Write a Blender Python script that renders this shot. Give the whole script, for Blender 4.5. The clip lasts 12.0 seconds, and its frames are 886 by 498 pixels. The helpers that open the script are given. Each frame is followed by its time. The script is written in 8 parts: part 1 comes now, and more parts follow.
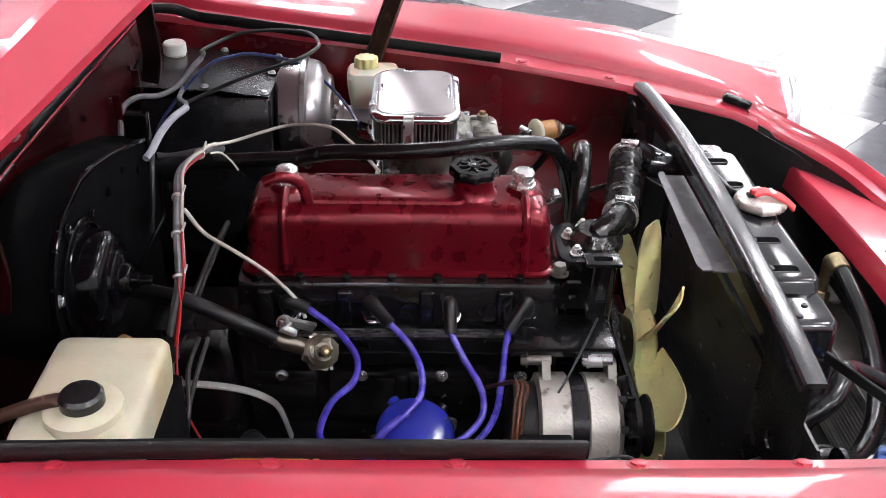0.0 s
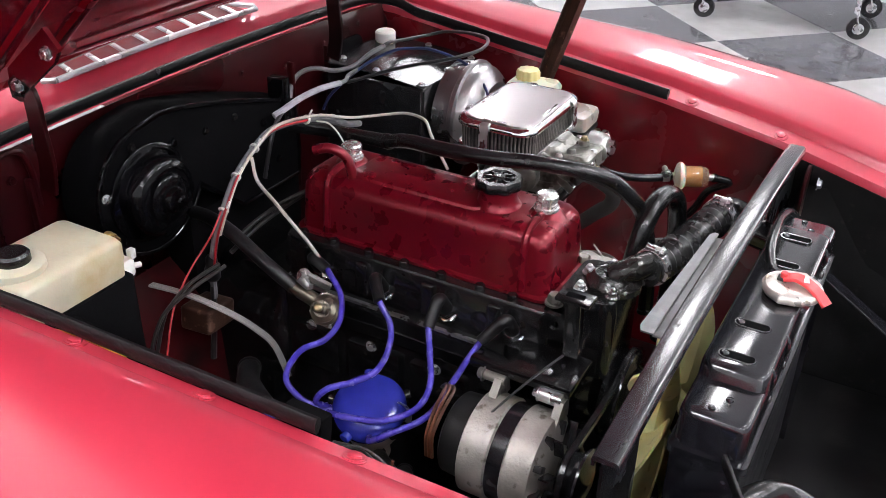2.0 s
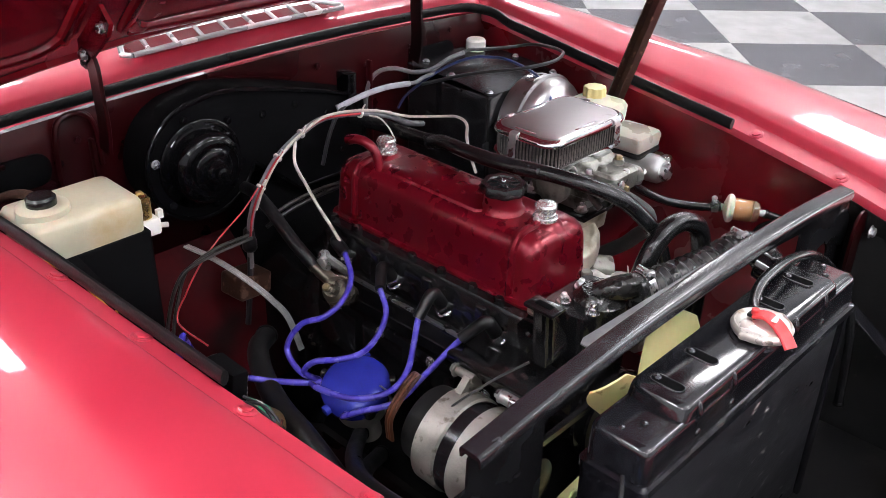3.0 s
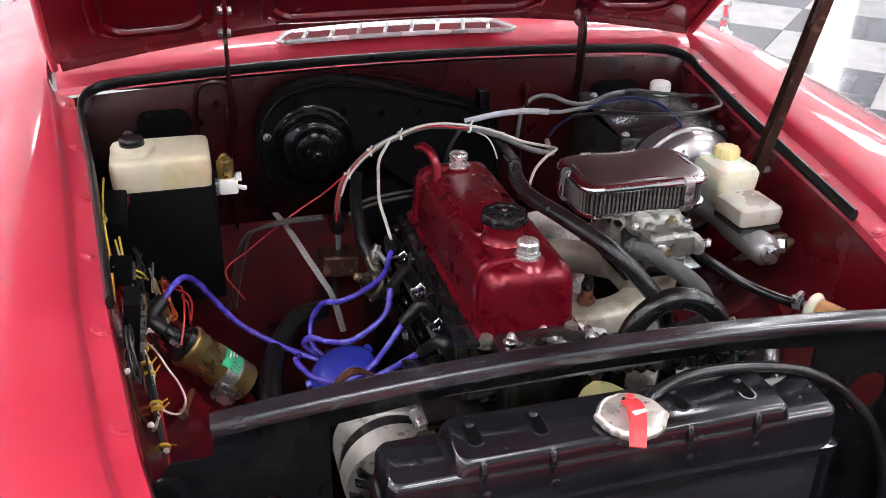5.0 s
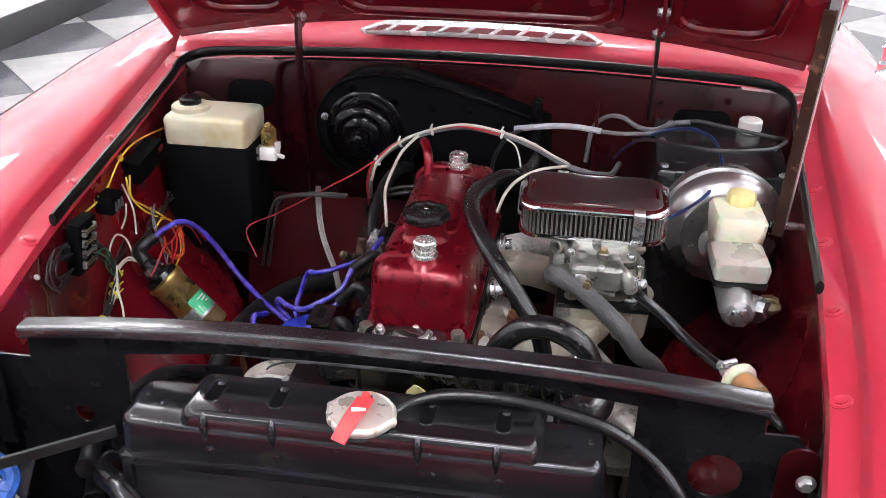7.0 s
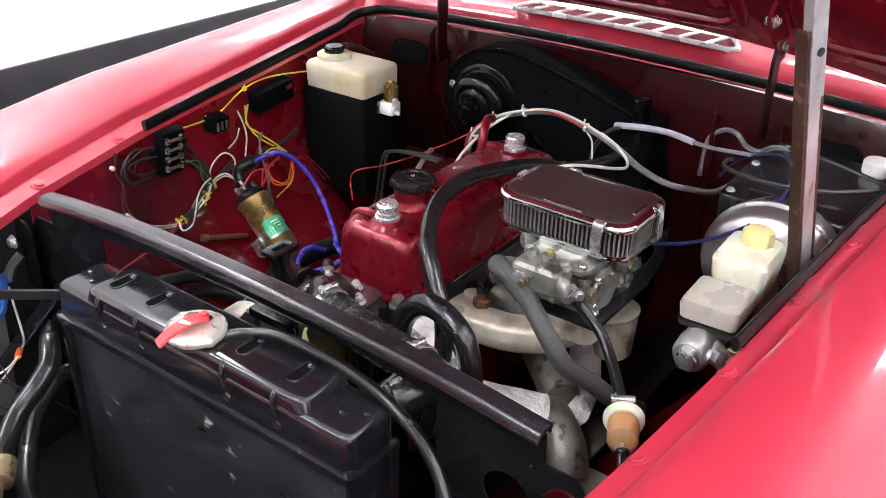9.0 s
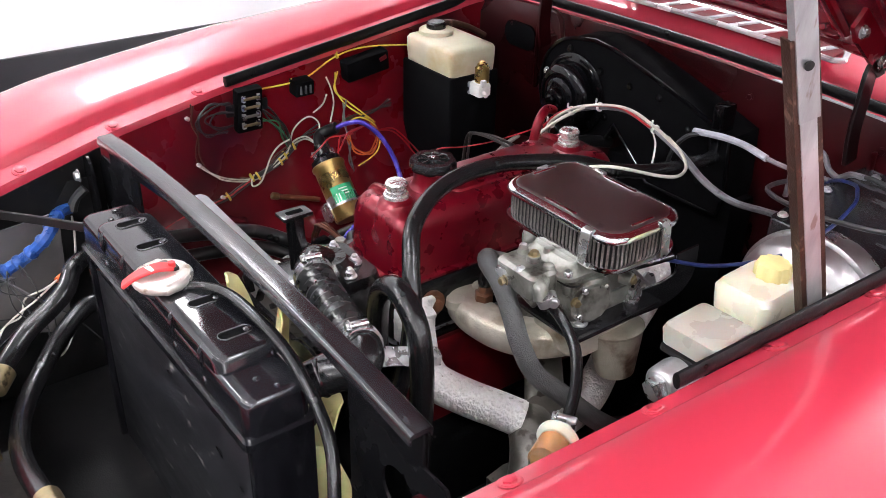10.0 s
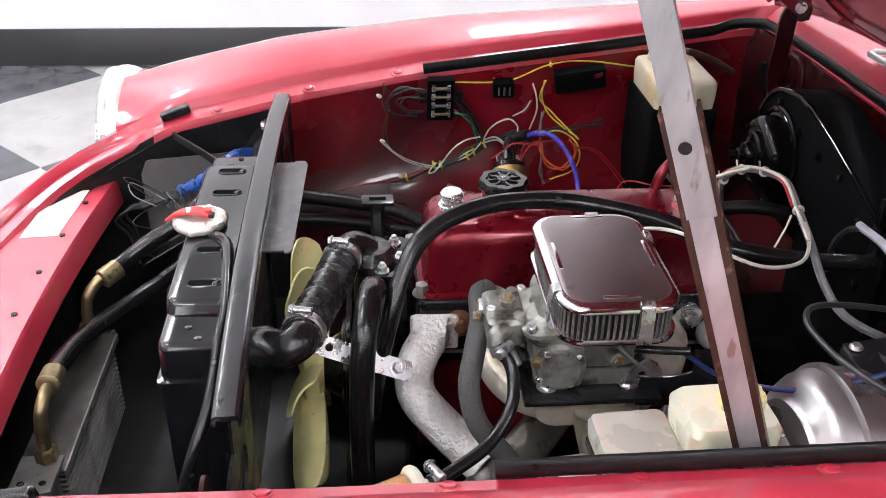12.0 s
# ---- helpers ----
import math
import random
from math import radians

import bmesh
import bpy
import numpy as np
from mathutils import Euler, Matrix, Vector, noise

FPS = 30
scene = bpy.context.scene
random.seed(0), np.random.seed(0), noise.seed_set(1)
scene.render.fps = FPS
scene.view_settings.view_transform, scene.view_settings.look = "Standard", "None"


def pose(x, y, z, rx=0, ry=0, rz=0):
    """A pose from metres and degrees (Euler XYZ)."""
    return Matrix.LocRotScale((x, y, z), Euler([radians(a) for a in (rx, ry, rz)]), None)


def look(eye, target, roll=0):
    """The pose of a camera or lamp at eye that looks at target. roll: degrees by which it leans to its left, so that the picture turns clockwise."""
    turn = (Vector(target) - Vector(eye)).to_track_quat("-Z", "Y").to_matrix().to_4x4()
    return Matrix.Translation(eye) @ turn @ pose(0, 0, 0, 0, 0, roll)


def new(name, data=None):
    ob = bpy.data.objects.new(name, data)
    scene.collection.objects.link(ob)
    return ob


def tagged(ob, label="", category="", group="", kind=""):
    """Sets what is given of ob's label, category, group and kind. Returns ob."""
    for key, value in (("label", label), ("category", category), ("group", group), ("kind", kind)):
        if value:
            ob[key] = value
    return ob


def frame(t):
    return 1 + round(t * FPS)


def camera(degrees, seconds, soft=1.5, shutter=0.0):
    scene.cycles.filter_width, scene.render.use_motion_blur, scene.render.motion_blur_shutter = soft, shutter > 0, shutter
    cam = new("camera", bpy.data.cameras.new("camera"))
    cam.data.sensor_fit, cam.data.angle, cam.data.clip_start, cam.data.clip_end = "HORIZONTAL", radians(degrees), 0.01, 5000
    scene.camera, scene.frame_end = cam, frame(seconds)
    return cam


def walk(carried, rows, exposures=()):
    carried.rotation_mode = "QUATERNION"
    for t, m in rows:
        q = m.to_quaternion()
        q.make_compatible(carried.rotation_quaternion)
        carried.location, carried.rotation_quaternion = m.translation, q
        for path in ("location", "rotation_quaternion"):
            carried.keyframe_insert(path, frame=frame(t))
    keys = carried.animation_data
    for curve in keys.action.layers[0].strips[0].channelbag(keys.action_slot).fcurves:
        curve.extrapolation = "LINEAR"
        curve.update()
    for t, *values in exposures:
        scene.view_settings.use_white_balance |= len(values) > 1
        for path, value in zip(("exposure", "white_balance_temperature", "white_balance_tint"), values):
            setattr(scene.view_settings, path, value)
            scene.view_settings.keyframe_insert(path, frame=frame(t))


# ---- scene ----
cam = camera(50.9, 12.0, 0.8)
PATH = [
    (0, (-1.012, 0.042, 1.299), (0.702, -0.03, 0.272), 1.8),
    (0.5, (-1.022, -0.094, 1.297), (0.69, 0.098, 0.281), 1.5),
    (1, (-1.006, -0.22, 1.299), (0.667, 0.192, 0.284), 1.5),
    (1.5, (-0.978, -0.351, 1.306), (0.626, 0.276, 0.289), 1.2),
    (2, (-0.936, -0.484, 1.305), (0.574, 0.364, 0.305), 0.9),
    (2.5, (-0.891, -0.601, 1.301), (0.513, 0.431, 0.319), 1.0),
    (3, (-0.823, -0.714, 1.306), (0.445, 0.488, 0.332), 1.2),
    (3.2, (-0.79, -0.759, 1.311), (0.409, 0.515, 0.342), 1.2),
    (4.8, (-0.406, -0.997, 1.295), (0.157, 0.686, 0.373), 1.0),
    (5, (-0.36, -1.013, 1.296), (0.135, 0.691, 0.375), 1.0),
    (5.5, (-0.246, -1.044, 1.295), (0.088, 0.7, 0.375), 1.0),
    (6, (-0.101, -1.067, 1.292), (0.026, 0.708, 0.379), 0.9),
    (6.5, (0.027, -1.075, 1.292), (-0.02, 0.705, 0.382), 0.9),
    (7, (0.177, -1.071, 1.287), (-0.084, 0.694, 0.384), 1.0),
    (7.2, (0.225, -1.071, 1.287), (-0.112, 0.682, 0.385), 1.2),
    (8.8, (0.645, -0.923, 1.292), (-0.354, 0.539, 0.363), 1.3),
    (9, (0.679, -0.889, 1.296), (-0.362, 0.528, 0.343), 1.2),
    (9.5, (0.775, -0.775, 1.29), (-0.459, 0.458, 0.312), 1.3),
    (10, (0.857, -0.672, 1.291), (-0.52, 0.384, 0.296), 1.3),
    (10.5, (0.918, -0.551, 1.292), (-0.606, 0.274, 0.294), 1.1),
    (11, (0.955, -0.448, 1.293), (-0.661, 0.178, 0.295), 1.1),
    (11.5, (0.979, -0.317, 1.292), (-0.708, 0.08, 0.295), 1.1),
    (12, (0.994, -0.2, 1.295), (-0.727, -0.036, 0.288), 1.2),
]
walk(cam, [(t, look(eye, target, roll)) for t, eye, target, roll in PATH], exposures=[(0.0, 0.22), (2.5, 0.27), (5.0, 0.25), (6.5, 0.37), (7.0, 0.39), (9.0, 0.53), (10.0, 0.50), (11.0, 0.43), (12.0, 0.31)])

# ---- light ----
world = bpy.data.worlds.new("world")
world.use_nodes = True
scene.world = world
world.node_tree.nodes["Background"].inputs[0].default_value = (0.9, 0.95, 1.0, 1)
world.node_tree.nodes["Background"].inputs[1].default_value = 0.07
scene.view_settings.exposure = 0.24
LAMP = 33.0


# ---- materials ----
def surf(name, base, rough=0.5, metal=0.0, vary=0.15, size=30.0, bump=0.1, coat=0.0, wear=0.0, wear_base=(0.5, 0.48, 0.45), wear_size=60.0,
         spec=0.5, grain=400.0, trans=0.0, sss=0.0, stretch=(1, 1, 1), wear_metal=0.0, soft=0.0):
    """A procedural surface: base colour varied at two scales, fine relief, uneven gloss and patches of wear."""
    m = bpy.data.materials.new(name)
    m.use_nodes = True
    nt = m.node_tree
    b = nt.nodes["Principled BSDF"]
    co = nt.nodes.new("ShaderNodeTexCoord")
    mp = nt.nodes.new("ShaderNodeMapping")
    mp.inputs["Scale"].default_value = stretch
    nt.links.new(co.outputs["Object"], mp.inputs["Vector"])

    def noise_at(scale, detail=4.0):
        n = nt.nodes.new("ShaderNodeTexNoise")
        n.inputs["Scale"].default_value, n.inputs["Detail"].default_value = scale, detail
        nt.links.new(mp.outputs[0], n.inputs["Vector"])
        return n.outputs[0]

    def scaled(sock, lo, hi, a=0.3, z=0.7):
        r = nt.nodes.new("ShaderNodeMapRange")
        for k, v in zip((1, 2, 3, 4), (a, z, lo, hi)):
            r.inputs[k].default_value = v
        nt.links.new(sock, r.inputs[0])
        return r.outputs[0]

    big, fine = noise_at(size), noise_at(grain, 3.0)
    info = nt.nodes.new("ShaderNodeObjectInfo")
    mix = nt.nodes.new("ShaderNodeMix")
    mix.data_type = "RGBA"
    mix.inputs[6].default_value = (*[c * (1 - vary) for c in base], 1)
    mix.inputs[7].default_value = (*[min(1, c * (1 + vary)) for c in base], 1)
    nt.links.new(scaled(big, 0, 1), mix.inputs[0])
    colour = mix.outputs[2]
    hs = nt.nodes.new("ShaderNodeHueSaturation")
    nt.links.new(colour, hs.inputs["Color"])
    nt.links.new(scaled(info.outputs["Random"], 1 - vary * 0.4, 1 + vary * 0.4, 0, 1), hs.inputs["Value"])
    colour = hs.outputs[0]
    if wear:
        w = scaled(noise_at(wear_size, 8.0 - 5 * soft), 0, 1, 0.68 - wear * 0.25 - soft * 0.10, 0.74 - wear * 0.2 + soft * 0.10)
        mw = nt.nodes.new("ShaderNodeMix")
        mw.data_type = "RGBA"
        mw.inputs[7].default_value = (*wear_base, 1)
        nt.links.new(w, mw.inputs[0])
        nt.links.new(colour, mw.inputs[6])
        colour = mw.outputs[2]
        if wear_metal:
            nt.links.new(scaled(w, metal, wear_metal, 0, 1), b.inputs["Metallic"])
    nt.links.new(colour, b.inputs["Base Color"])
    nt.links.new(scaled(big, max(0.02, rough * 0.8), min(1, rough * 1.25)), b.inputs["Roughness"])
    if not (wear and wear_metal):
        b.inputs["Metallic"].default_value = metal
    b.inputs["Specular IOR Level"].default_value = spec
    b.inputs["Coat Weight"].default_value, b.inputs["Coat Roughness"].default_value = coat, 0.06
    b.inputs["Transmission Weight"].default_value = trans
    if sss:
        b.inputs["Subsurface Weight"].default_value, b.inputs["Subsurface Scale"].default_value = sss, 0.01
    if bump:
        bp = nt.nodes.new("ShaderNodeBump")
        bp.inputs["Strength"].default_value, bp.inputs["Distance"].default_value = bump, 0.002
        nt.links.new(fine, bp.inputs["Height"])
        nt.links.new(bp.outputs[0], b.inputs["Normal"])
    return m


def lamp_surface(name, colour, strength):
    m = bpy.data.materials.new(name)
    m.use_nodes = True
    b = m.node_tree.nodes["Principled BSDF"]
    b.inputs["Base Color"].default_value = (*colour, 1)
    b.inputs["Emission Color"].default_value, b.inputs["Emission Strength"].default_value = (*colour, 1), strength
    return m


RED = surf("red_body_paint", (0.50, 0.026, 0.056), 0.40, vary=0.05, size=6, bump=0.012, coat=1.0, spec=0.8)
# Body red darkened for the bay's shade, with soft black overspray patches.
RED_BAY_SHADED = surf("shaded_red_bay", (0.16, 0.0042, 0.011), 0.26, vary=0.2, size=9, bump=0.05, coat=0.3, spec=0.4, wear=0.5, wear_base=(0.010, 0.003, 0.004), wear_size=4.5, soft=1.0)
# Deepest bay red: shade and overspray are both put into this colour.
RED_DEEP_SHADE = surf("shaded_oversprayed_red", (0.030, 0.0009, 0.0022), 0.3, vary=0.2, size=9, bump=0.06, coat=0.1, spec=0.25, wear=0.9, wear_base=(0.0025, 0.0018, 0.002), wear_size=4.0, soft=1.0)
# Bonnet underside: the body red with its shade in the base colour.
RED_INNER_SHADED = surf("shaded_red_inner_bonnet", (0.15, 0.003, 0.010), 0.24, vary=0.12, size=9, bump=0.03, coat=0.4, spec=0.4)
RED_ENGINE = surf("red_engine_enamel", (0.17, 0.0025, 0.012), 0.29, metal=0.5, vary=0.05, size=40, bump=0.008, coat=0.22)
BLACK = surf("black_gloss_paint", (0.010, 0.010, 0.011), 0.15, vary=0.3, size=20, bump=0.05, spec=0.45, wear=0.05, wear_base=(0.03, 0.03, 0.033), wear_size=60)
BLACK_WORN = surf("worn_black_paint", (0.010, 0.010, 0.012), 0.2, vary=0.3, size=18, bump=0.08, spec=0.6, wear=0.3, wear_base=(0.07, 0.07, 0.075), wear_size=40, soft=0.3, stretch=(0.25, 1, 1))
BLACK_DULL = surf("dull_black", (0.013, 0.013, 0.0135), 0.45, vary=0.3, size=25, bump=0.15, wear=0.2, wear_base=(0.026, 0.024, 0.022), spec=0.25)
RUBBER = surf("black_rubber", (0.009, 0.009, 0.0098), 0.20, vary=0.25, size=40, bump=0.12, spec=0.5, wear=0.12, wear_base=(0.035, 0.035, 0.036))
SEAL = surf("seal_rubber", (0.0075, 0.0075, 0.0082), 0.34, vary=0.25, size=40, bump=0.2, spec=0.32, wear=0.2, wear_base=(0.022, 0.022, 0.022))
IRON = surf("black_engine_paint", (0.0070, 0.0070, 0.0076), 0.14, vary=0.35, size=22, bump=0.10, spec=0.45, wear=0.15, wear_base=(0.020, 0.017, 0.015), grain=180)
CHROME = surf("chrome", (0.80, 0.80, 0.82), 0.15, metal=1.0, vary=0.04, bump=0.02)
LID = surf("polished_lid", (0.40, 0.37, 0.37), 0.34, metal=1.0, vary=0.10, size=8, bump=0.03, wear=0.12, wear_base=(0.34, 0.31, 0.31))
ALLOY = surf("cast_alloy", (0.46, 0.44, 0.40), 0.48, metal=0.7, vary=0.2, size=35, bump=0.35, wear=0.35, wear_base=(0.2, 0.18, 0.15), grain=260)
CARB = surf("carburettor_zinc", (0.25, 0.25, 0.225), 0.34, metal=0.6, vary=0.35, size=45, bump=0.3, wear=0.55, wear_base=(0.045, 0.040, 0.032), wear_size=38, soft=0.4)
MANIFOLD = surf("aluminium_manifold", (0.52, 0.49, 0.41), 0.42, metal=0.45, vary=0.22, size=25, bump=0.3, wear=0.4, wear_base=(0.24, 0.19, 0.12), wear_size=20, soft=0.6)
BURNT = surf("burnt_aluminium", (0.34, 0.31, 0.25), 0.5, metal=0.3, vary=0.3, size=22, bump=0.35, wear=0.5, wear_base=(0.085, 0.05, 0.028), wear_size=26, soft=0.3)
EXHAUST = surf("silver_coated_exhaust", (0.80, 0.79, 0.77), 0.40, metal=0.35, vary=0.08, size=260, bump=3.0, grain=190, wear=0.06, wear_base=(0.45, 0.42, 0.38), wear_size=150)
BLOCK_RED = surf("dark_red_engine_paint", (0.14, 0.005, 0.010), 0.4, vary=0.3, size=20, bump=0.15, spec=0.3, wear=0.35, wear_base=(0.03, 0.006, 0.006), wear_size=14, soft=0.7)
STEEL = surf("zinc_steel", (0.55, 0.55, 0.56), 0.28, metal=0.9, vary=0.15, size=60, bump=0.1, wear=0.2, wear_base=(0.25, 0.23, 0.2))
PROP_STEEL = surf("stay_steel", (0.37, 0.365, 0.37), 0.40, metal=0.5, vary=0.2, size=60, bump=0.12, wear=0.2, wear_base=(0.24, 0.19, 0.165), wear_size=90, stretch=(1, 1, 0.3))
PROP_BROWN = surf("stay_rusted_paint", (0.055, 0.026, 0.018), 0.45, metal=0.2, vary=0.3, size=30, bump=0.25, spec=0.3, wear=0.4, wear_base=(0.17, 0.10, 0.075))
GREY_SHEET = surf("grey_sheet", (0.10, 0.10, 0.104), 0.38, metal=0.25, vary=0.35, size=22, bump=0.15, spec=0.5, wear=0.4, wear_base=(0.19, 0.19, 0.19), wear_size=35, soft=0.5)
RAIL = surf("worn_rail_paint", (0.014, 0.014, 0.017), 0.21, vary=0.5, size=35, bump=0.10, spec=0.95, wear=0.30, wear_base=(0.055, 0.054, 0.058), wear_size=70, soft=0.35, stretch=(0.35, 1, 1), grain=300)
PLASTIC = surf("aged_white_plastic", (0.53, 0.49, 0.365), 0.36, vary=0.12, size=18, bump=0.1, spec=0.35, sss=0.10, wear=0.35, wear_base=(0.44, 0.33, 0.155), wear_size=11, soft=0.5)
CLEAR_PLASTIC = surf("milky_plastic", (0.68, 0.66, 0.52), 0.3, vary=0.08, size=20, bump=0.06, sss=0.3)
YELLOW_CAP = surf("yellow_plastic", (0.70, 0.60, 0.27), 0.4, vary=0.12, size=30, bump=0.08)
WHITE = surf("white_plastic", (0.78, 0.77, 0.74), 0.35, vary=0.06, size=30, bump=0.05)
FAN = surf("yellow_fan_plastic", (0.74, 0.68, 0.33), 0.42, vary=0.10, size=20, bump=0.1, sss=0.1, wear=0.2, wear_base=(0.50, 0.42, 0.17))
BLUE = surf("blue_lead", (0.058, 0.043, 0.36), 0.26, vary=0.18, size=50, bump=0.05)
BLUE_CAP = surf("blue_cap_plastic", (0.022, 0.03, 0.30), 0.22, vary=0.12, size=30, bump=0.05)
GOLD = surf("gold_passivated", (0.52, 0.36, 0.13), 0.3, metal=0.85, vary=0.2, size=30, bump=0.1, wear=0.15, wear_base=(0.3, 0.2, 0.08))
VALVE = surf("dull_brassy_plating", (0.11, 0.095, 0.075), 0.28, metal=0.8, vary=0.3, size=40, bump=0.15)
VENT = surf("bright_alloy", (0.80, 0.80, 0.81), 0.25, metal=0.55, vary=0.05, size=20, bump=0.03)
BRASS = surf("brass_fitting", (0.27, 0.215, 0.12), 0.40, metal=0.85, vary=0.3, size=60, bump=0.15, wear=0.3, wear_base=(0.11, 0.085, 0.05))
GREEN = surf("green_label", (0.04, 0.45, 0.20), 0.45, vary=0.08, size=80, bump=0.03)
RED_TAG = surf("red_lever", (0.68, 0.045, 0.05), 0.42, vary=0.08, size=60, bump=0.05)
CAP_METAL = surf("cap_plate", (0.66, 0.62, 0.57), 0.30, metal=0.6, vary=0.12, size=40, bump=0.1, wear=0.25, wear_base=(0.40, 0.32, 0.24))
WIRE_GREY = surf("grey_sleeve", (0.15, 0.15, 0.16), 0.36, vary=0.25, size=60, bump=0.15, wear=0.2, wear_base=(0.07, 0.07, 0.075))
WIRE_WHITE = surf("white_wire", (0.56, 0.53, 0.47), 0.4, vary=0.12, size=60, bump=0.05)
WIRE_RED = surf("red_wire", (0.36, 0.012, 0.018), 0.4, vary=0.1, size=60, bump=0.05)
WIRE_YELLOW = surf("yellow_wire", (0.68, 0.52, 0.06), 0.4, vary=0.12, size=60, bump=0.05)
WIRE_ORANGE = surf("orange_wire", (0.60, 0.11, 0.02), 0.4, vary=0.12, size=60, bump=0.05)
WIRE_BLACK = surf("black_wire", (0.02, 0.02, 0.022), 0.4, vary=0.12, size=60, bump=0.05)
WIRE_GREEN = surf("green_wire", (0.03, 0.16, 0.07), 0.4, vary=0.12, size=60, bump=0.05)
WIRE_BROWN = surf("brown_wire", (0.065, 0.022, 0.012), 0.4, vary=0.12, size=60, bump=0.05)
WIRE_BLUE = surf("light_blue_wire", (0.010, 0.018, 0.085), 0.35, vary=0.4, size=60, bump=0.3)
BRAID = surf("braided_steel", (0.32, 0.32, 0.31), 0.38, metal=0.5, vary=0.4, size=900, bump=0.9, grain=900)
RIBBED = surf("cloth_covered_rubber", (0.05, 0.05, 0.05), 0.55, vary=0.4, size=700, bump=0.8, grain=700)
GAUZE = surf("pleated_gauze", (0.15, 0.135, 0.125), 0.45, metal=0.35, vary=0.35, size=500, bump=0.6, grain=1200)
CORE = surf("radiator_core", (0.018, 0.018, 0.021), 0.34, vary=0.4, size=30, bump=0.22, grain=300, wear=0.09, wear_base=(0.26, 0.25, 0.235), wear_size=55, spec=0.5, stretch=(0.6, 1, 1.3))
COOLER = surf("oil_cooler_alloy", (0.26, 0.26, 0.245), 0.42, metal=0.5, vary=0.25, size=40, bump=0.3, wear=0.3, wear_base=(0.12, 0.11, 0.09))
COOLER_PLATE = surf("worn_cooler_plate", (0.060, 0.056, 0.052), 0.40, metal=0.3, vary=0.3, size=30, bump=0.2, wear=0.4, wear_base=(0.11, 0.10, 0.09), wear_size=30, soft=0.5)
TRAY = surf("dusty_black_tray", (0.011, 0.011, 0.012), 0.42, vary=0.35, size=14, bump=0.15, spec=0.35, wear=0.3, wear_base=(0.03, 0.028, 0.027), wear_size=18, soft=0.6)
DUSTY_RUBBER = surf("dusty_ribbed_rubber", (0.018, 0.018, 0.019), 0.26, vary=0.35, size=45, bump=0.12, spec=0.6, wear=0.3, wear_base=(0.05, 0.049, 0.048), wear_size=60, soft=0.4)
NUT_CHROME = surf("scuffed_chrome", (0.78, 0.77, 0.76), 0.24, metal=0.75, vary=0.08, size=60, bump=0.05)
AMBER = surf("amber_paper", (0.62, 0.27, 0.05), 0.5, vary=0.15, size=90, bump=0.2)
STICKER = surf("paper_sticker", (0.72, 0.66, 0.60), 0.55, vary=0.1, size=20, bump=0.08)
WALL_WHITE = surf("white_wall_paint", (0.82, 0.83, 0.84), 0.6, vary=0.03, size=3, bump=0.08)
BASE_BLACK = surf("black_baseboard_vinyl", (0.03, 0.03, 0.034), 0.35, vary=0.15, size=5, bump=0.05)
TILE_LIGHT = surf("light_grey_tile", (0.34, 0.335, 0.335), 0.11, vary=0.10, size=7, bump=0.03, wear=0.2, wear_base=(0.28, 0.275, 0.275), wear_size=5)
TILE_DARK = surf("dark_grey_tile", (0.085, 0.085, 0.095), 0.12, vary=0.22, size=9, bump=0.03, wear=0.3, wear_base=(0.125, 0.125, 0.135), wear_size=7)
GROUT = surf("tile_joint", (0.20, 0.20, 0.20), 0.6, vary=0.2, size=20)
WALL_GREY = surf("grey_wall_paint", (0.30, 0.305, 0.32), 0.6, vary=0.04, size=3, bump=0.08)
SILVER = surf("satin_silver", (0.38, 0.365, 0.37), 0.28, metal=0.9, vary=0.08, size=14, bump=0.05, wear=0.15, wear_base=(0.28, 0.265, 0.25))
MILKY_GREY = surf("milky_grey_plastic", (0.40, 0.375, 0.33), 0.3, vary=0.04, size=20, bump=0.05, sss=0.2)
DAYLIGHT = lamp_surface("daylight_pane", (0.97, 0.98, 1.0), 4.0)
CEIL = surf("white_ceiling", (0.80, 0.80, 0.81), 0.8, vary=0.03, size=3, bump=0.1)
DIFFUSER = lamp_surface("lamp_diffuser", (0.99, 0.975, 1.01), LAMP)


def glass_surface(name, colour, rough=0.03, weight=1.0):
    m = bpy.data.materials.new(name)
    m.use_nodes = True
    b = m.node_tree.nodes["Principled BSDF"]
    b.inputs["Base Color"].default_value = (*colour, 1)
    b.inputs["Roughness"].default_value, b.inputs["Transmission Weight"].default_value = rough, weight
    b.inputs["IOR"].default_value = 1.45
    return m


BLACK_PANEL = surf("black_panel_paint", (0.007, 0.007, 0.008), 0.25, vary=0.3, size=14, bump=0.04, spec=0.2, wear=0.08, wear_base=(0.03, 0.03, 0.033), wear_size=60)
RED_MATT = surf("dull_dark_red", (0.045, 0.0028, 0.0045), 0.7, vary=0.35, size=12, bump=0.1, spec=0.08, wear=0.5, wear_base=(0.010, 0.004, 0.004), wear_size=8, soft=0.8)
TAPE_BLUE = surf("blue_loom_tape", (0.020, 0.075, 0.30), 0.30, vary=0.45, size=70, bump=0.6, spec=0.5, grain=150)
PIPE_DARK = surf("dark_metal_pipe", (0.034, 0.033, 0.032), 0.38, metal=0.4, vary=0.3, size=60, bump=0.1)
CARRIER = surf("matt_black_carrier", (0.0032, 0.0032, 0.0037), 0.8, vary=0.3, size=25, bump=0.15, spec=0.04)
OILY = surf("oily_black_casting", (0.028, 0.027, 0.026), 0.12, metal=0.5, vary=0.4, size=60, bump=0.9, spec=0.7, grain=95, wear=0.3, wear_base=(0.006, 0.006, 0.006), wear_size=45, soft=0.4)
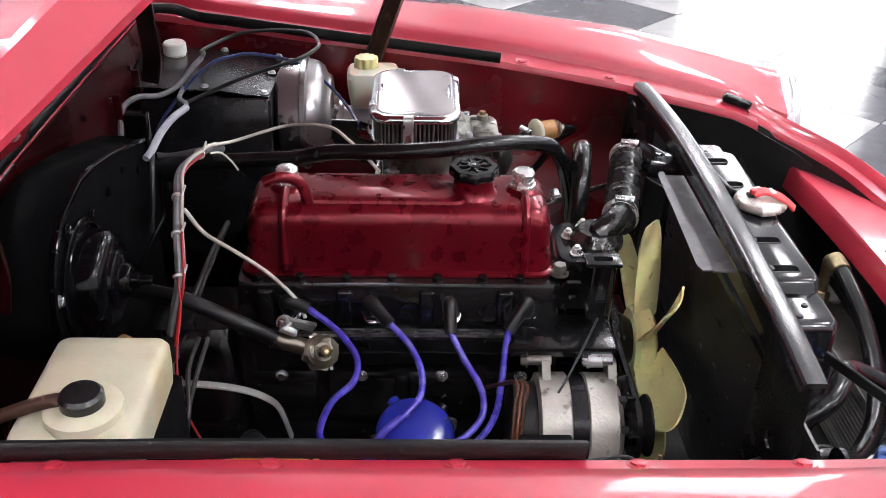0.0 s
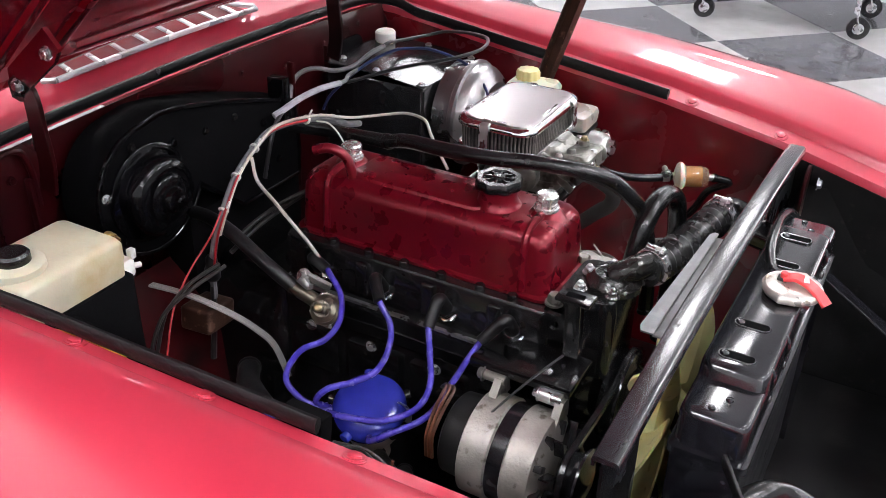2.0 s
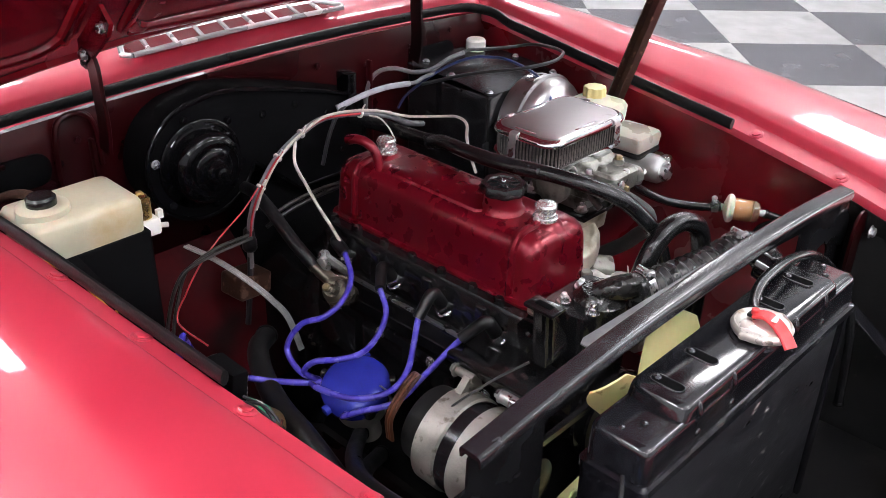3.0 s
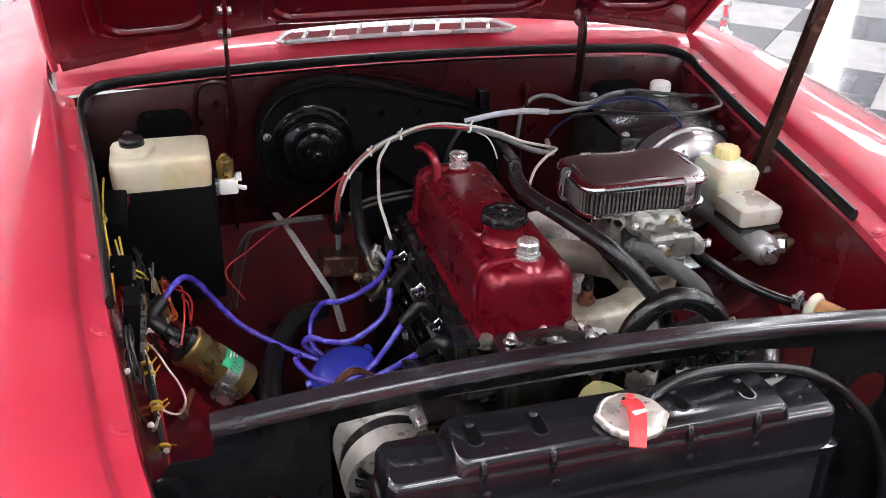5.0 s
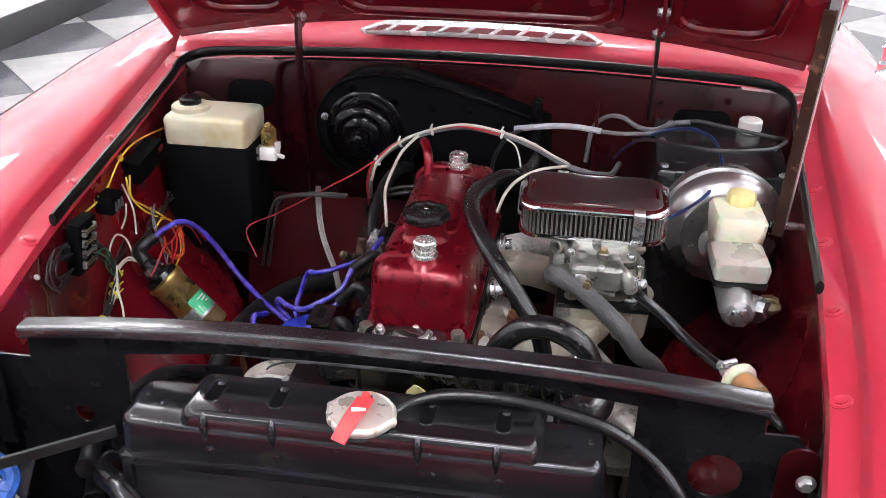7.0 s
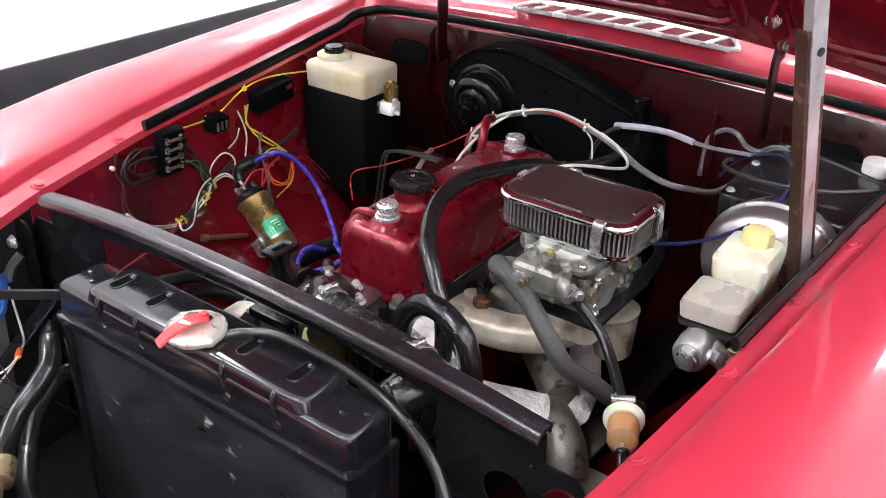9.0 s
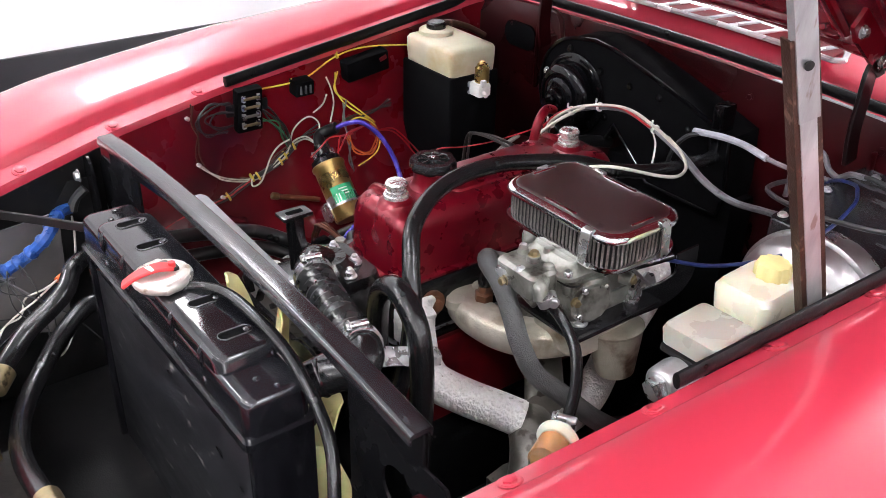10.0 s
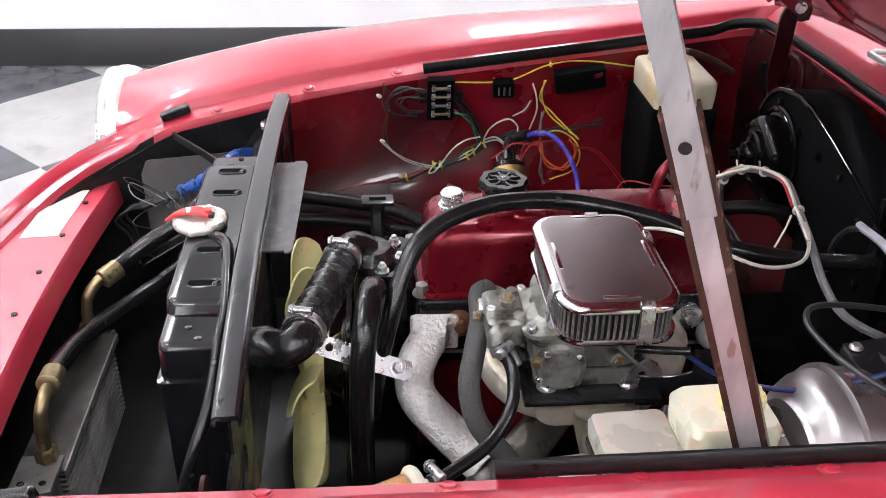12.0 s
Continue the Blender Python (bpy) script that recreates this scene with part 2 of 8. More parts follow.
# Bay red for the x > 0 wing; wider black patches paint in its shade.
RED_WING_SHADED = surf("shaded_red_wing", (0.15, 0.004, 0.010), 0.26, vary=0.2, size=9, bump=0.06, coat=0.3, spec=0.4, wear=0.85, wear_base=(0.006, 0.0025, 0.003), wear_size=4.2, soft=1.0)
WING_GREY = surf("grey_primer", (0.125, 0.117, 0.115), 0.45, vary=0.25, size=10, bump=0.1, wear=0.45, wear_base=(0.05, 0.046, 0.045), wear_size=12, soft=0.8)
RED_DIM = surf("dim_dark_red", (0.09, 0.006, 0.010), 0.6, vary=0.3, size=20, spec=0.15)
BLACK_SATIN = surf("black_satin_paint", (0.0030, 0.0030, 0.0036), 0.06, vary=0.3, size=20, bump=0.015, spec=0.25)
BLACK_RAD = surf("black_radiator_paint", (0.009, 0.009, 0.0115), 0.14, vary=0.3, size=16, bump=0.025, spec=0.75, wear=0.04, wear_base=(0.04, 0.04, 0.046), wear_size=70)
WIRE_SLEEVE = surf("pale_grey_sleeve", (0.34, 0.34, 0.38), 0.36, vary=0.2, size=60, bump=0.12)
WIRE_COPPER = surf("copper_brown_wire", (0.13, 0.045, 0.022), 0.4, vary=0.2, size=60, bump=0.1)
CAST_BRIGHT = surf("bright_cast_alloy", (0.60, 0.60, 0.60), 0.34, metal=0.8, vary=0.15, size=30, bump=0.3, wear=0.2, wear_base=(0.3, 0.29, 0.27), grain=260)
RUST = surf("rusty_fitting", (0.17, 0.07, 0.035), 0.55, metal=0.3, vary=0.35, size=80, bump=0.4, wear=0.3, wear_base=(0.08, 0.04, 0.03))
ALLOY_DARK = surf("oily_cast_alloy", (0.20, 0.19, 0.17), 0.4, metal=0.7, vary=0.25, size=35, bump=0.35, wear=0.35, wear_base=(0.08, 0.07, 0.06), grain=260)
GLASS = glass_surface("clear_glass", (0.95, 0.97, 0.97))
FILTER_GLASS = glass_surface("filter_bowl", (0.95, 0.80, 0.55), 0.08, 0.85)


# ---- building helpers ----
BASE = {}


def mesh_of(name, bm, material, smooth=38):
    me = bpy.data.meshes.new(name)
    bmesh.ops.recalc_face_normals(bm, faces=bm.faces)
    bm.to_mesh(me)
    bm.free()
    me.materials.append(material)
    if smooth:
        me.shade_smooth()
        me.set_sharp_from_angle(angle=radians(smooth))
    return me


def thing(name, at, label, category, group="", kind=""):
    """An Empty at a thing's base, to which part() adds meshes given in world metres."""
    ob = new(name)
    ob.empty_display_size = 0.05
    ob.location = at
    BASE[ob.name] = Vector(at)
    return tagged(ob, label, category, group, kind)


def part(name, bm, material, parent, label="", smooth=38):
    me = mesh_of(name, bm, material, smooth)
    base = BASE[parent.name]
    me.transform(Matrix.Translation(-base))
    ob = new(name, me)
    ob.parent = parent
    BASE[ob.name] = base
    return tagged(ob, label)


def single(name, bm, material, at, label, category, group="", kind="", smooth=38):
    """A thing that is one mesh."""
    me = mesh_of(name, bm, material, smooth)
    me.transform(Matrix.Translation(-Vector(at)))
    ob = new(name, me)
    ob.location = at
    BASE[ob.name] = Vector(at)
    return tagged(ob, label, category, group, kind)


def box(c, s, rot=(0, 0, 0), bevel=0.002, seg=2, bm=None):
    out = bm or bmesh.new()
    b = bmesh.new()
    bmesh.ops.create_cube(b, size=1)
    bmesh.ops.scale(b, vec=s, verts=b.verts)
    if bevel:
        bmesh.ops.bevel(b, geom=b.edges, offset=min(bevel, min(s) * 0.45), segments=seg, affect="EDGES", profile=0.6)
    bmesh.ops.transform(b, matrix=pose(*c, *rot), verts=b.verts)
    return merge(out, b)


def merge(out, b):
    m = bpy.data.meshes.new("tmp")
    b.to_mesh(m)
    b.free()
    out.from_mesh(m)
    bpy.data.meshes.remove(m)
    return out


def aim(p, d):
    """A pose at p whose z axis points along d."""
    return Matrix.Translation(p) @ Vector(d).to_track_quat("Z", "Y").to_matrix().to_4x4()


def lathe(p, d, profile, seg=24, bm=None, closed=True):
    """A turned body: profile of (radius, height) along d from p."""
    bm = bm or bmesh.new()
    m = aim(p, d)
    rings = []
    for r, h in profile:
        rings.append([bm.verts.new(m @ Vector((max(r, 1e-5) * math.cos(a), max(r, 1e-5) * math.sin(a), h))) for a in (2 * math.pi * i / seg for i in range(seg))])
    for a, b in zip(rings, rings[1:]):
        for i in range(seg):
            bm.faces.new((a[i], a[(i + 1) % seg], b[(i + 1) % seg], b[i]))
    if closed:
        bm.faces.new(rings[0][::-1])
        bm.faces.new(rings[-1])
    return bm


def rod(p, q, r, seg=12, bevel=0.0008, bm=None, r2=None):
    p, q = Vector(p), Vector(q)
    h, r2 = (q - p).length, r if r2 is None else r2
    b = min(bevel, h * 0.3, r * 0.5)
    return lathe(p, q - p, [(r - b, 0), (r, b), (r2, h - b), (r2 - b, h)], seg, bm)


def hexnut(p, d, r=0.006, h=0.006, bm=None):
    bm = lathe(p, d, [(r * 1.35, 0), (r * 1.35, h * 0.2)], 16, bm)
    return lathe(p, d, [(r, h * 0.2), (r, h * 0.85), (r * 0.85, h)], 6, bm)


def smooth_line(pts, n=6):
    """A Catmull-Rom line through the control points."""
    p = [Vector(q) for q in pts]
    p = [p[0] * 2 - p[1]] + p + [p[-1] * 2 - p[-2]]
    out = []
    for a, b, c, d in zip(p, p[1:], p[2:], p[3:]):
        for i in range(n):
            t = i / n
            out.append(0.5 * ((2 * b) + (c - a) * t + (2 * a - 5 * b + 4 * c - d) * t * t + (3 * b - a - 3 * c + d) * t ** 3))
    return out + [p[-2]]


def sweep(pts, section, bm=None, n=6, straight=False, up=None, close=True):
    """A section of (a, b) carried along a line without twisting."""
    bm = bm or bmesh.new()
    line = [Vector(q) for q in pts] if straight else smooth_line(pts, n)
    rings, side = [], None
    for i, p in enumerate(line):
        t = (line[min(i + 1, len(line) - 1)] - line[max(i - 1, 0)]).normalized()
        if side is None:
            side = t.cross(Vector(up) if up else (Vector((0, 0, 1)) if abs(t.z) < 0.9 else Vector((1, 0, 0)))).normalized()
        side = (side - t * side.dot(t)).normalized()
        if up:
            side = t.cross(Vector(up)).normalized()
        top = side.cross(t)
        sec = section(i / (len(line) - 1)) if callable(section) else section
        rings.append([bm.verts.new(p + side * a + top * b) for a, b in sec])
    k = len(rings[0])
    for a, b in zip(rings, rings[1:]):
        for i in range(k):
            bm.faces.new((a[i], a[(i + 1) % k], b[(i + 1) % k], b[i]))
    if close:
        bm.faces.new(rings[0][::-1])
        bm.faces.new(rings[-1])
    return bm


def circle(r, seg=12):
    return [(r * math.cos(2 * math.pi * i / seg), r * math.sin(2 * math.pi * i / seg)) for i in range(seg)]


def tube(pts, r, seg=12, n=6, bm=None, straight=False):
    return sweep(pts, circle(r, seg), bm, n, straight)


def rect(w, h, r=0.001):
    w, h = w / 2, h / 2
    return [(-w + r, -h), (w - r, -h), (w, -h + r), (w, h - r), (w - r, h), (-w + r, h), (-w, h - r), (-w, -h + r)]


def round_rect(hx, hy, r, k=5):
    out = []
    for cx, cy, a0 in ((hx - r, hy - r, 0), (-hx + r, hy - r, 90), (-hx + r, -hy + r, 180), (hx - r, -hy + r, 270)):
        out += [(cx + r * math.cos(radians(a0 + 90 * i / k)), cy + r * math.sin(radians(a0 + 90 * i / k))) for i in range(k + 1)]
    return out


def stack(c, levels, m=None, bm=None, k=5, caps=True):
    """Rounded rectangles (half x, half y, corner radius, z[, dx, dy]) stacked into one closed body at c."""
    bm = bm or bmesh.new()
    m = m or Matrix.Translation(c)
    rings = []
    for hx, hy, r, z, *off in levels:
        dx, dy = off or (0, 0)
        rings.append([bm.verts.new(m @ Vector((x + dx, y + dy, z))) for x, y in round_rect(hx, hy, r, k)])
    n = len(rings[0])
    for a, b in zip(rings, rings[1:]):
        for i in range(n):
            bm.faces.new((a[i], a[(i + 1) % n], b[(i + 1) % n], b[i]))
    if caps:
        bm.faces.new(rings[0][::-1])
        bm.faces.new(rings[-1])
    return bm


def sheet(rows, thick=0.0, bm=None):
    """A surface through rows of points; thick: a second skin below it, closed at the rim."""
    bm = bm or bmesh.new()
    grid = [[bm.verts.new(p) for p in row] for row in rows]
    for a, b in zip(grid, grid[1:]):
        for i in range(len(a) - 1):
            bm.faces.new((a[i], a[i + 1], b[i + 1], b[i]))
    if thick:
        bmesh.ops.recalc_face_normals(bm, faces=bm.faces)
        bmesh.ops.solidify(bm, geom=bm.faces[:], thickness=thick)
    return bm


def plate(outline, p, ux, uy, thick, holes=(), bm=None):
    """A flat plate with an outline of (u, v) and holes, in the plane of ux and uy at p; it is thick along their normal."""
    bm = bm or bmesh.new()
    p, ux, uy = Vector(p), Vector(ux), Vector(uy)
    nz = ux.cross(uy).normalized()
    b = bmesh.new()
    edges = []
    for loop in (outline, *holes):
        vs = [b.verts.new(p + ux * u + uy * v) for u, v in loop]
        edges += [b.edges.new((vs[i], vs[(i + 1) % len(vs)])) for i in range(len(vs))]
    bmesh.ops.triangle_fill(b, edges=edges, use_beauty=True, use_dissolve=False)
    bmesh.ops.recalc_face_normals(b, faces=b.faces)
    ext = bmesh.ops.extrude_face_region(b, geom=b.faces[:])
    bmesh.ops.translate(b, vec=nz * thick, verts=[v for v in ext["geom"] if isinstance(v, bmesh.types.BMVert)])
    return merge(bm, b)


def disc(u, v, r, n=20):
    return [(u + r * math.cos(2 * math.pi * i / n), v + r * math.sin(2 * math.pi * i / n)) for i in range(n)]


def along(table, y):
    return float(np.interp(y, [a for a, _ in table], [b for _, b in table]))


# ---- the showroom ----
WX0, WX1, WY0, WY1, WZ = -2.80, 6.60, -5.2, 7.2, 3.4
bm = box(((WX0 + WX1) / 2, (WY0 + WY1) / 2, -0.06), (WX1 - WX0, WY1 - WY0, 0.10), bevel=0)
floor = single("floor", bm, GROUT, (0, 0, 0), "showroom floor of light and dark grey checkered tiles laid diagonally", "floor", kind="structure", smooth=0)


def wall(name, c, s, label, material=WALL_GREY):
    return single(name, box(c, s, bevel=0), material, (c[0], c[1], 0), label, "wall", kind="structure", smooth=0)


wall("wall_west", (WX0 - 0.22, (WY0 + WY1) / 2, WZ / 2), (0.44, WY1 - WY0 + 0.24, WZ), "plain white painted showroom wall behind the car", WALL_WHITE)
# the east and north walls leave openings for glazed doors
DOORS = [("wall_east", "door_1", WX1, -4.05, -2.15), ("wall_north", "door_2", WY1, 6.05, 6.55)]


def glazed_wall(name, door, at, d0, d1, x_wall):
    lo, hi = (WY0 - 0.12, WY1 + 0.12) if x_wall else (WX0, WX1)

    def block(a, b, z0, z1, t=0.12, off=0.06):
        c, s = (a + b) / 2, b - a
        return ((at + off, c, (z0 + z1) / 2), (t, s, z1 - z0)) if x_wall else ((c, at + off, (z0 + z1) / 2), (s, t, z1 - z0))

    bm = bmesh.new()
    for a, b, z0, z1 in ((lo, d0, 0, WZ), (d1, hi, 0, WZ), (d0, d1, 2.6, WZ)):
        box(*block(a, b, z0, z1), bevel=0, bm=bm)
    single(name, bm, WALL_GREY if x_wall else WALL_WHITE, (at, 0, 0) if x_wall else (0, at, 0), "plain painted showroom wall with a glazed door", "wall", kind="structure", smooth=0)
    t = thing(door, (at, (d0 + d1) / 2, 0) if x_wall else ((d0 + d1) / 2, at, 0), "bright glazed entrance door with daylight behind it", "door", kind="structure")
    part("pane", box(*block(d0 + 0.05, d1 - 0.05, 0.05, 2.55, 0.01), bevel=0), DAYLIGHT, t, "daylight behind the glass", 0)
    for a, b, z0, z1 in ((d0, d0 + 0.05, 0, 2.6), (d1 - 0.05, d1, 0, 2.6), (d0 + 0.05, d1 - 0.05, 2.55, 2.6), (d0 + 0.05, d1 - 0.05, 0.0, 0.05)):
        part("door_frame", box(*block(a, b, z0, z1, 0.07), bevel=0.003), GREY_SHEET, t)


for name, door, at, d0, d1 in DOORS:
    glazed_wall(name, door, at, d0, d1, name == "wall_east")
wall("wall_south", ((WX0 + WX1) / 2, WY0 - 0.06, WZ / 2), (WX1 - WX0, 0.12, WZ), "plain grey showroom wall")
single("ceiling", box(((WX0 + WX1) / 2, (WY0 + WY1) / 2, WZ + 0.05), (WX1 - WX0 + 0.24, WY1 - WY0 + 0.24, 0.10), bevel=0), CEIL, (0, 0, WZ),
       "plain white ceiling with light panels", "ceiling", kind="structure", smooth=0)
bm = box((WX0 + 0.008, (WY0 + WY1) / 2, 0.075), (0.016, WY1 - WY0, 0.15), bevel=0.003)
single("baseboard", bm, BASE_BLACK, (WX0, 0, 0), "glossy black vinyl baseboard along the white wall", "baseboard", kind="structure")


def ceiling_light(at, sx, sy):
    t = thing("ceiling_light", at, "white ceiling light panel with a glowing diffuser", "lamp", "ceiling lights")
    x, y, z = at
    bm = bmesh.new()
    for dx, dy, w, h in ((sx / 2, 0, 0.03, sy), (-sx / 2, 0, 0.03, sy), (0, sy / 2, sx, 0.03), (0, -sy / 2, sx, 0.03)):
        box((x + dx, y + dy, z - 0.025), (w, h, 0.05), bevel=0.004, bm=bm)
    part("housing", bm, WALL_WHITE, t)
    part("diffuser", box((x, y, z - 0.02), (sx - 0.03, sy - 0.03, 0.015), bevel=0.002), DIFFUSER, t, "glowing white diffuser")
    return t


for lx in (-2.45, 0.1, 2.7, 5.3):
    for ly in (-4.4, -2.0, 0.4, 2.8, 5.2):
        if (lx, ly) != (0.1, 0.4):
            ceiling_light((lx, ly, WZ), 1.02, 0.51)

# ---- the car's body ----
LIP_X = [(-0.66, 0.385), (-0.5, 0.431), (-0.3, 0.471), (-0.1, 0.498), (0.2, 0.526), (0.487, 0.560), (0.6, 0.570), (1.2, 0.58)]
LIP_Z = [(-0.66, 0.655), (-0.6, 0.695), (-0.5, 0.742), (-0.3, 0.776), (-0.1, 0.801), (0.2, 0.828), (0.487, 0.853), (0.6, 0.862), (1.2, 0.87)]
CROWN = [(-0.66, 0.722), (-0.6, 0.742), (-0.54, 0.757), (-0.338, 0.797), (-0.036, 0.829), (0.17, 0.841), (0.5, 0.86), (1.2, 0.868)]
OUT = [(-0.66, 0.90), (-0.5, 0.955), (-0.3, 0.985), (-0.1, 1.0), (1.2, 1.0)]
car = thing("car_body", (0, 0, 0), "red classic roadster body with its engine bay open", "car")


def lip(y):
    return along(LIP_X, y), along(LIP_Z, y)


def fender(side):
    rows = []
    for i in range(49):
        y = -0.600 + 1.72 * i / 48
        xl, zl = lip(y)
        zc, o = along(CROWN, y), along(OUT, y)
        sec = [(xl - 0.0345, zl - 0.036), (xl - 0.034, zl - 0.030), (xl - 0.0315, zl - 0.0235), (xl - 0.006, zl - 0.0145), (xl - 0.003, zl - 0.0095), (xl - 0.001, zl - 0.003), (xl + 0.003, zl + 0.001)]
        if y < -0.552:
            xl += 0.012 + 0.7 * (-0.552 - y)
            sec = [(xl + 0.01, zl - 0.20)] * 5 + [(xl, zl - 0.03), (xl + 0.003, zl + 0.001)]
        if y > 0.485:
            sec[:6] = [(xl - 0.002, zl - 0.02)] * 6
        a, b = xl + 0.003, zl + 0.001
        top = 0.60 * o
        for f in (0.2, 0.45, 0.72, 1.0):
            sec.append((a + (top - a) * f, b + (zc - b) * math.sin(f * math.pi / 2)))
        sec += [((x * o), zc + dz) for x, dz in ((0.645, -0.009), (0.685, -0.024), (0.725, -0.042), (0.757, -0.065), (0.780, -0.095), (0.793, -0.14), (0.798, -0.20), (0.80, -0.30), (0.80, -0.45))]
        rows.append([Vector((side * x, y, z)) for x, z in sec])
    return part("fender", sheet(rows, 0.0015), RED, car, "glossy red front fender with a bolted inner flange")


def rear_body(side):
    rows = []
    for i in range(25):
        y = 1.122 + 1.66 * i / 24
        f = i / 24
        zc, o = 0.868 - 0.03 * f - 0.10 * max(0.0, f - 0.7), 1.0 - 0.12 * max(0.0, f - 0.55) ** 1.2
        inner = 0.575 if f < 0.55 else 0.0
        rows.append([Vector((side * x, y, z)) for x, z in ((inner, zc + (0.02 if f >= 0.55 else -0.01)), (0.60 * o, zc), (0.685 * o, zc - 0.024), (0.757 * o, zc - 0.065), (0.793 * o, zc - 0.14), (0.80 * o, zc - 0.30), (0.78 * o, zc - 0.55))])
    return part("rear_body_side", sheet(rows, 0.0015), RED, car, "glossy red door and rear wing")


rear_body(1)
rear_body(-1)
fender(1)
fender(-1)


def inner_wing(side):
    prof = [(0.0, 0.0), (0.004, -0.06), (0.012, -0.12), (0.05, -0.18), (0.115, -0.235), (0.17, -0.27), (0.20, -0.33), (0.215, -0.45), (0.215, -0.60)]
    rows = []
    for i in range(23):
        y = -0.315 + 0.80 * i / 22
        xl, zl = lip(min(y, 0.46))
        arch = max(0.0, 1 - ((y + 0.02) / 0.33) ** 2) ** 0.5 if abs(y + 0.02) < 0.33 else 0.0
        rows.append([Vector((side * (xl - 0.0345 - dx * (0.30 + 0.70 * arch)), y, zl - 0.034 + dz * 1.06)) for dx, dz in prof])
    part("inner_wing", sheet(rows, 0.0015), RED_WING_SHADED if side > 0 else RED_BAY_SHADED, car, "red painted inner wing with a wheel arch bulge")
    rows = []
    for i in range(10):
        y = -0.625 + 0.31 * i / 9
        xl, zl = lip(y)
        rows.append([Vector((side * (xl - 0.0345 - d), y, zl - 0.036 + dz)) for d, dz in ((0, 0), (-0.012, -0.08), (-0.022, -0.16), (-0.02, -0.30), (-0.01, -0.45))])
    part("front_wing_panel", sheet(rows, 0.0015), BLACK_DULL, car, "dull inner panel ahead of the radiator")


inner_wing(1)
inner_wing(-1)

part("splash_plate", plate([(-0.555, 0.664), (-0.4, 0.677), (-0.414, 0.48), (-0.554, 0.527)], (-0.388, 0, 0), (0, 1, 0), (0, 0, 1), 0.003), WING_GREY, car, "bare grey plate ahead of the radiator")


def cowl_y(x):
    """Where the front edge of the scuttle runs."""
    return 0.490 + 0.018 * (x / 0.553) ** 2


def cowl_z(x):
    return 0.862 + 0.027 * (1 - (x / 0.56) ** 2)


# scuttle panel in front of the windscreen, with a turned-down front edge and a ledge for the seal
rows = []
for i in range(25):
    x = -0.553 + 1.106 * i / 24
    z = cowl_z(x)
    y0 = cowl_y(x)
    rows.append([Vector((x, y0 - 0.0265, z - 0.0315)), Vector((x, y0 - 0.026, z - 0.029)), Vector((x, y0 - 0.004, z - 0.026)), Vector((x, y0, z - 0.021)), Vector((x, y0 + 0.010, z - 0.012)), Vector((x, y0 + 0.022, z - 0.0035)),
                 Vector((x, y0 + 0.035, z + 0.0015)), Vector((x, 0.58, z + 0.006)), Vector((x, 0.70, z + 0.008)), Vector((x, 0.78, z - 0.004))])
part("scuttle_panel", sheet(rows, 0.0015), RED, car, "glossy red scuttle panel behind the engine bay")
rows = []
for i in range(25):
    x = -0.545 + 1.09 * i / 24
    z = cowl_z(x) - 0.036
    rows.append([Vector((x, cowl_y(x) - 0.026, z)), Vector((x, 0.462, z - 0.03)), Vector((x, 0.460, 0.62)), Vector((x, 0.455, 0.52)), Vector((x, 0.44, 0.42)), Vector((x, 0.38, 0.30)), Vector((x, 0.37, 0.12))])
part("firewall", sheet(rows, 0.002), RED_DEEP_SHADE, car, "red bulkhead at the back of the engine bay, darkened for its shade")
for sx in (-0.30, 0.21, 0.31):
    part("bulkhead_rib", box((sx, 0.449, 0.70), (0.006, 0.012, 0.22), bevel=0.003), RED_DEEP_SHADE, car)
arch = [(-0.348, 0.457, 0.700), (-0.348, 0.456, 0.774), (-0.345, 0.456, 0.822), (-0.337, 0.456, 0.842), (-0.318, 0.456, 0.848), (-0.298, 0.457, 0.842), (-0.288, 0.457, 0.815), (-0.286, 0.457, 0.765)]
part("bulkhead_pressing", tube(arch, 0.0045, 8), RED_DEEP_SHADE, car, "arched pressing in the bulkhead")
# Near-black slabs added where the bulkhead has dark hollows.
for x0, x1, z0, z1 in ((-0.440, -0.357, 0.760, 0.806), (0.335, 0.430, 0.762, 0.802)):
    part("bulkhead_cover", stack(None, [((x1 - x0) / 2, (z1 - z0) / 2, 0.020, 0.0), ((x1 - x0) / 2, (z1 - z0) / 2, 0.020, 0.004), ((x1 - x0) / 2 - 0.004, (z1 - z0) / 2 - 0.004, 0.016, 0.006)], m=Matrix.Translation(((x0 + x1) / 2, 0.461, (z0 + z1) / 2)) @ pose(0, 0, 0, 90, 0, 0)), CARRIER, car, "near-black patch in place of a dark hollow in the bulkhead")
part("tunnel_side", sheet([[Vector((x, 0.450, 0.600)), Vector((x, 0.420, 0.575)), Vector((x, 0.370, 0.510)), Vector((x, 0.340, 0.360))] for x in np.linspace(-0.395, -0.085, 8)], 0.002), RED_MATT, car, "dull dark red footwell panel below the bulkhead")
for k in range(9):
    part("bulkhead_bolt", hexnut((-0.42 + 0.105 * k, 0.4590, 0.80 + 0.01 * (k % 3)), (0, -1, 0), 0.0045, 0.004), RED_DEEP_SHADE, car)

# bay floor and chassis rails, deep below
bm = bmesh.new()
box((0, 0.0, 0.16), (0.92, 0.98, 0.02), bevel=0.002, bm=bm)
part("undertray", bm, BLACK_DULL, car, "dull black underside of the bay")
for s in (-1, 1):
    part("chassis_rail", box((s * 0.235, 0.07, 0.40), (0.07, 0.76, 0.10), bevel=0.008), RED_DEEP_SHADE, car)

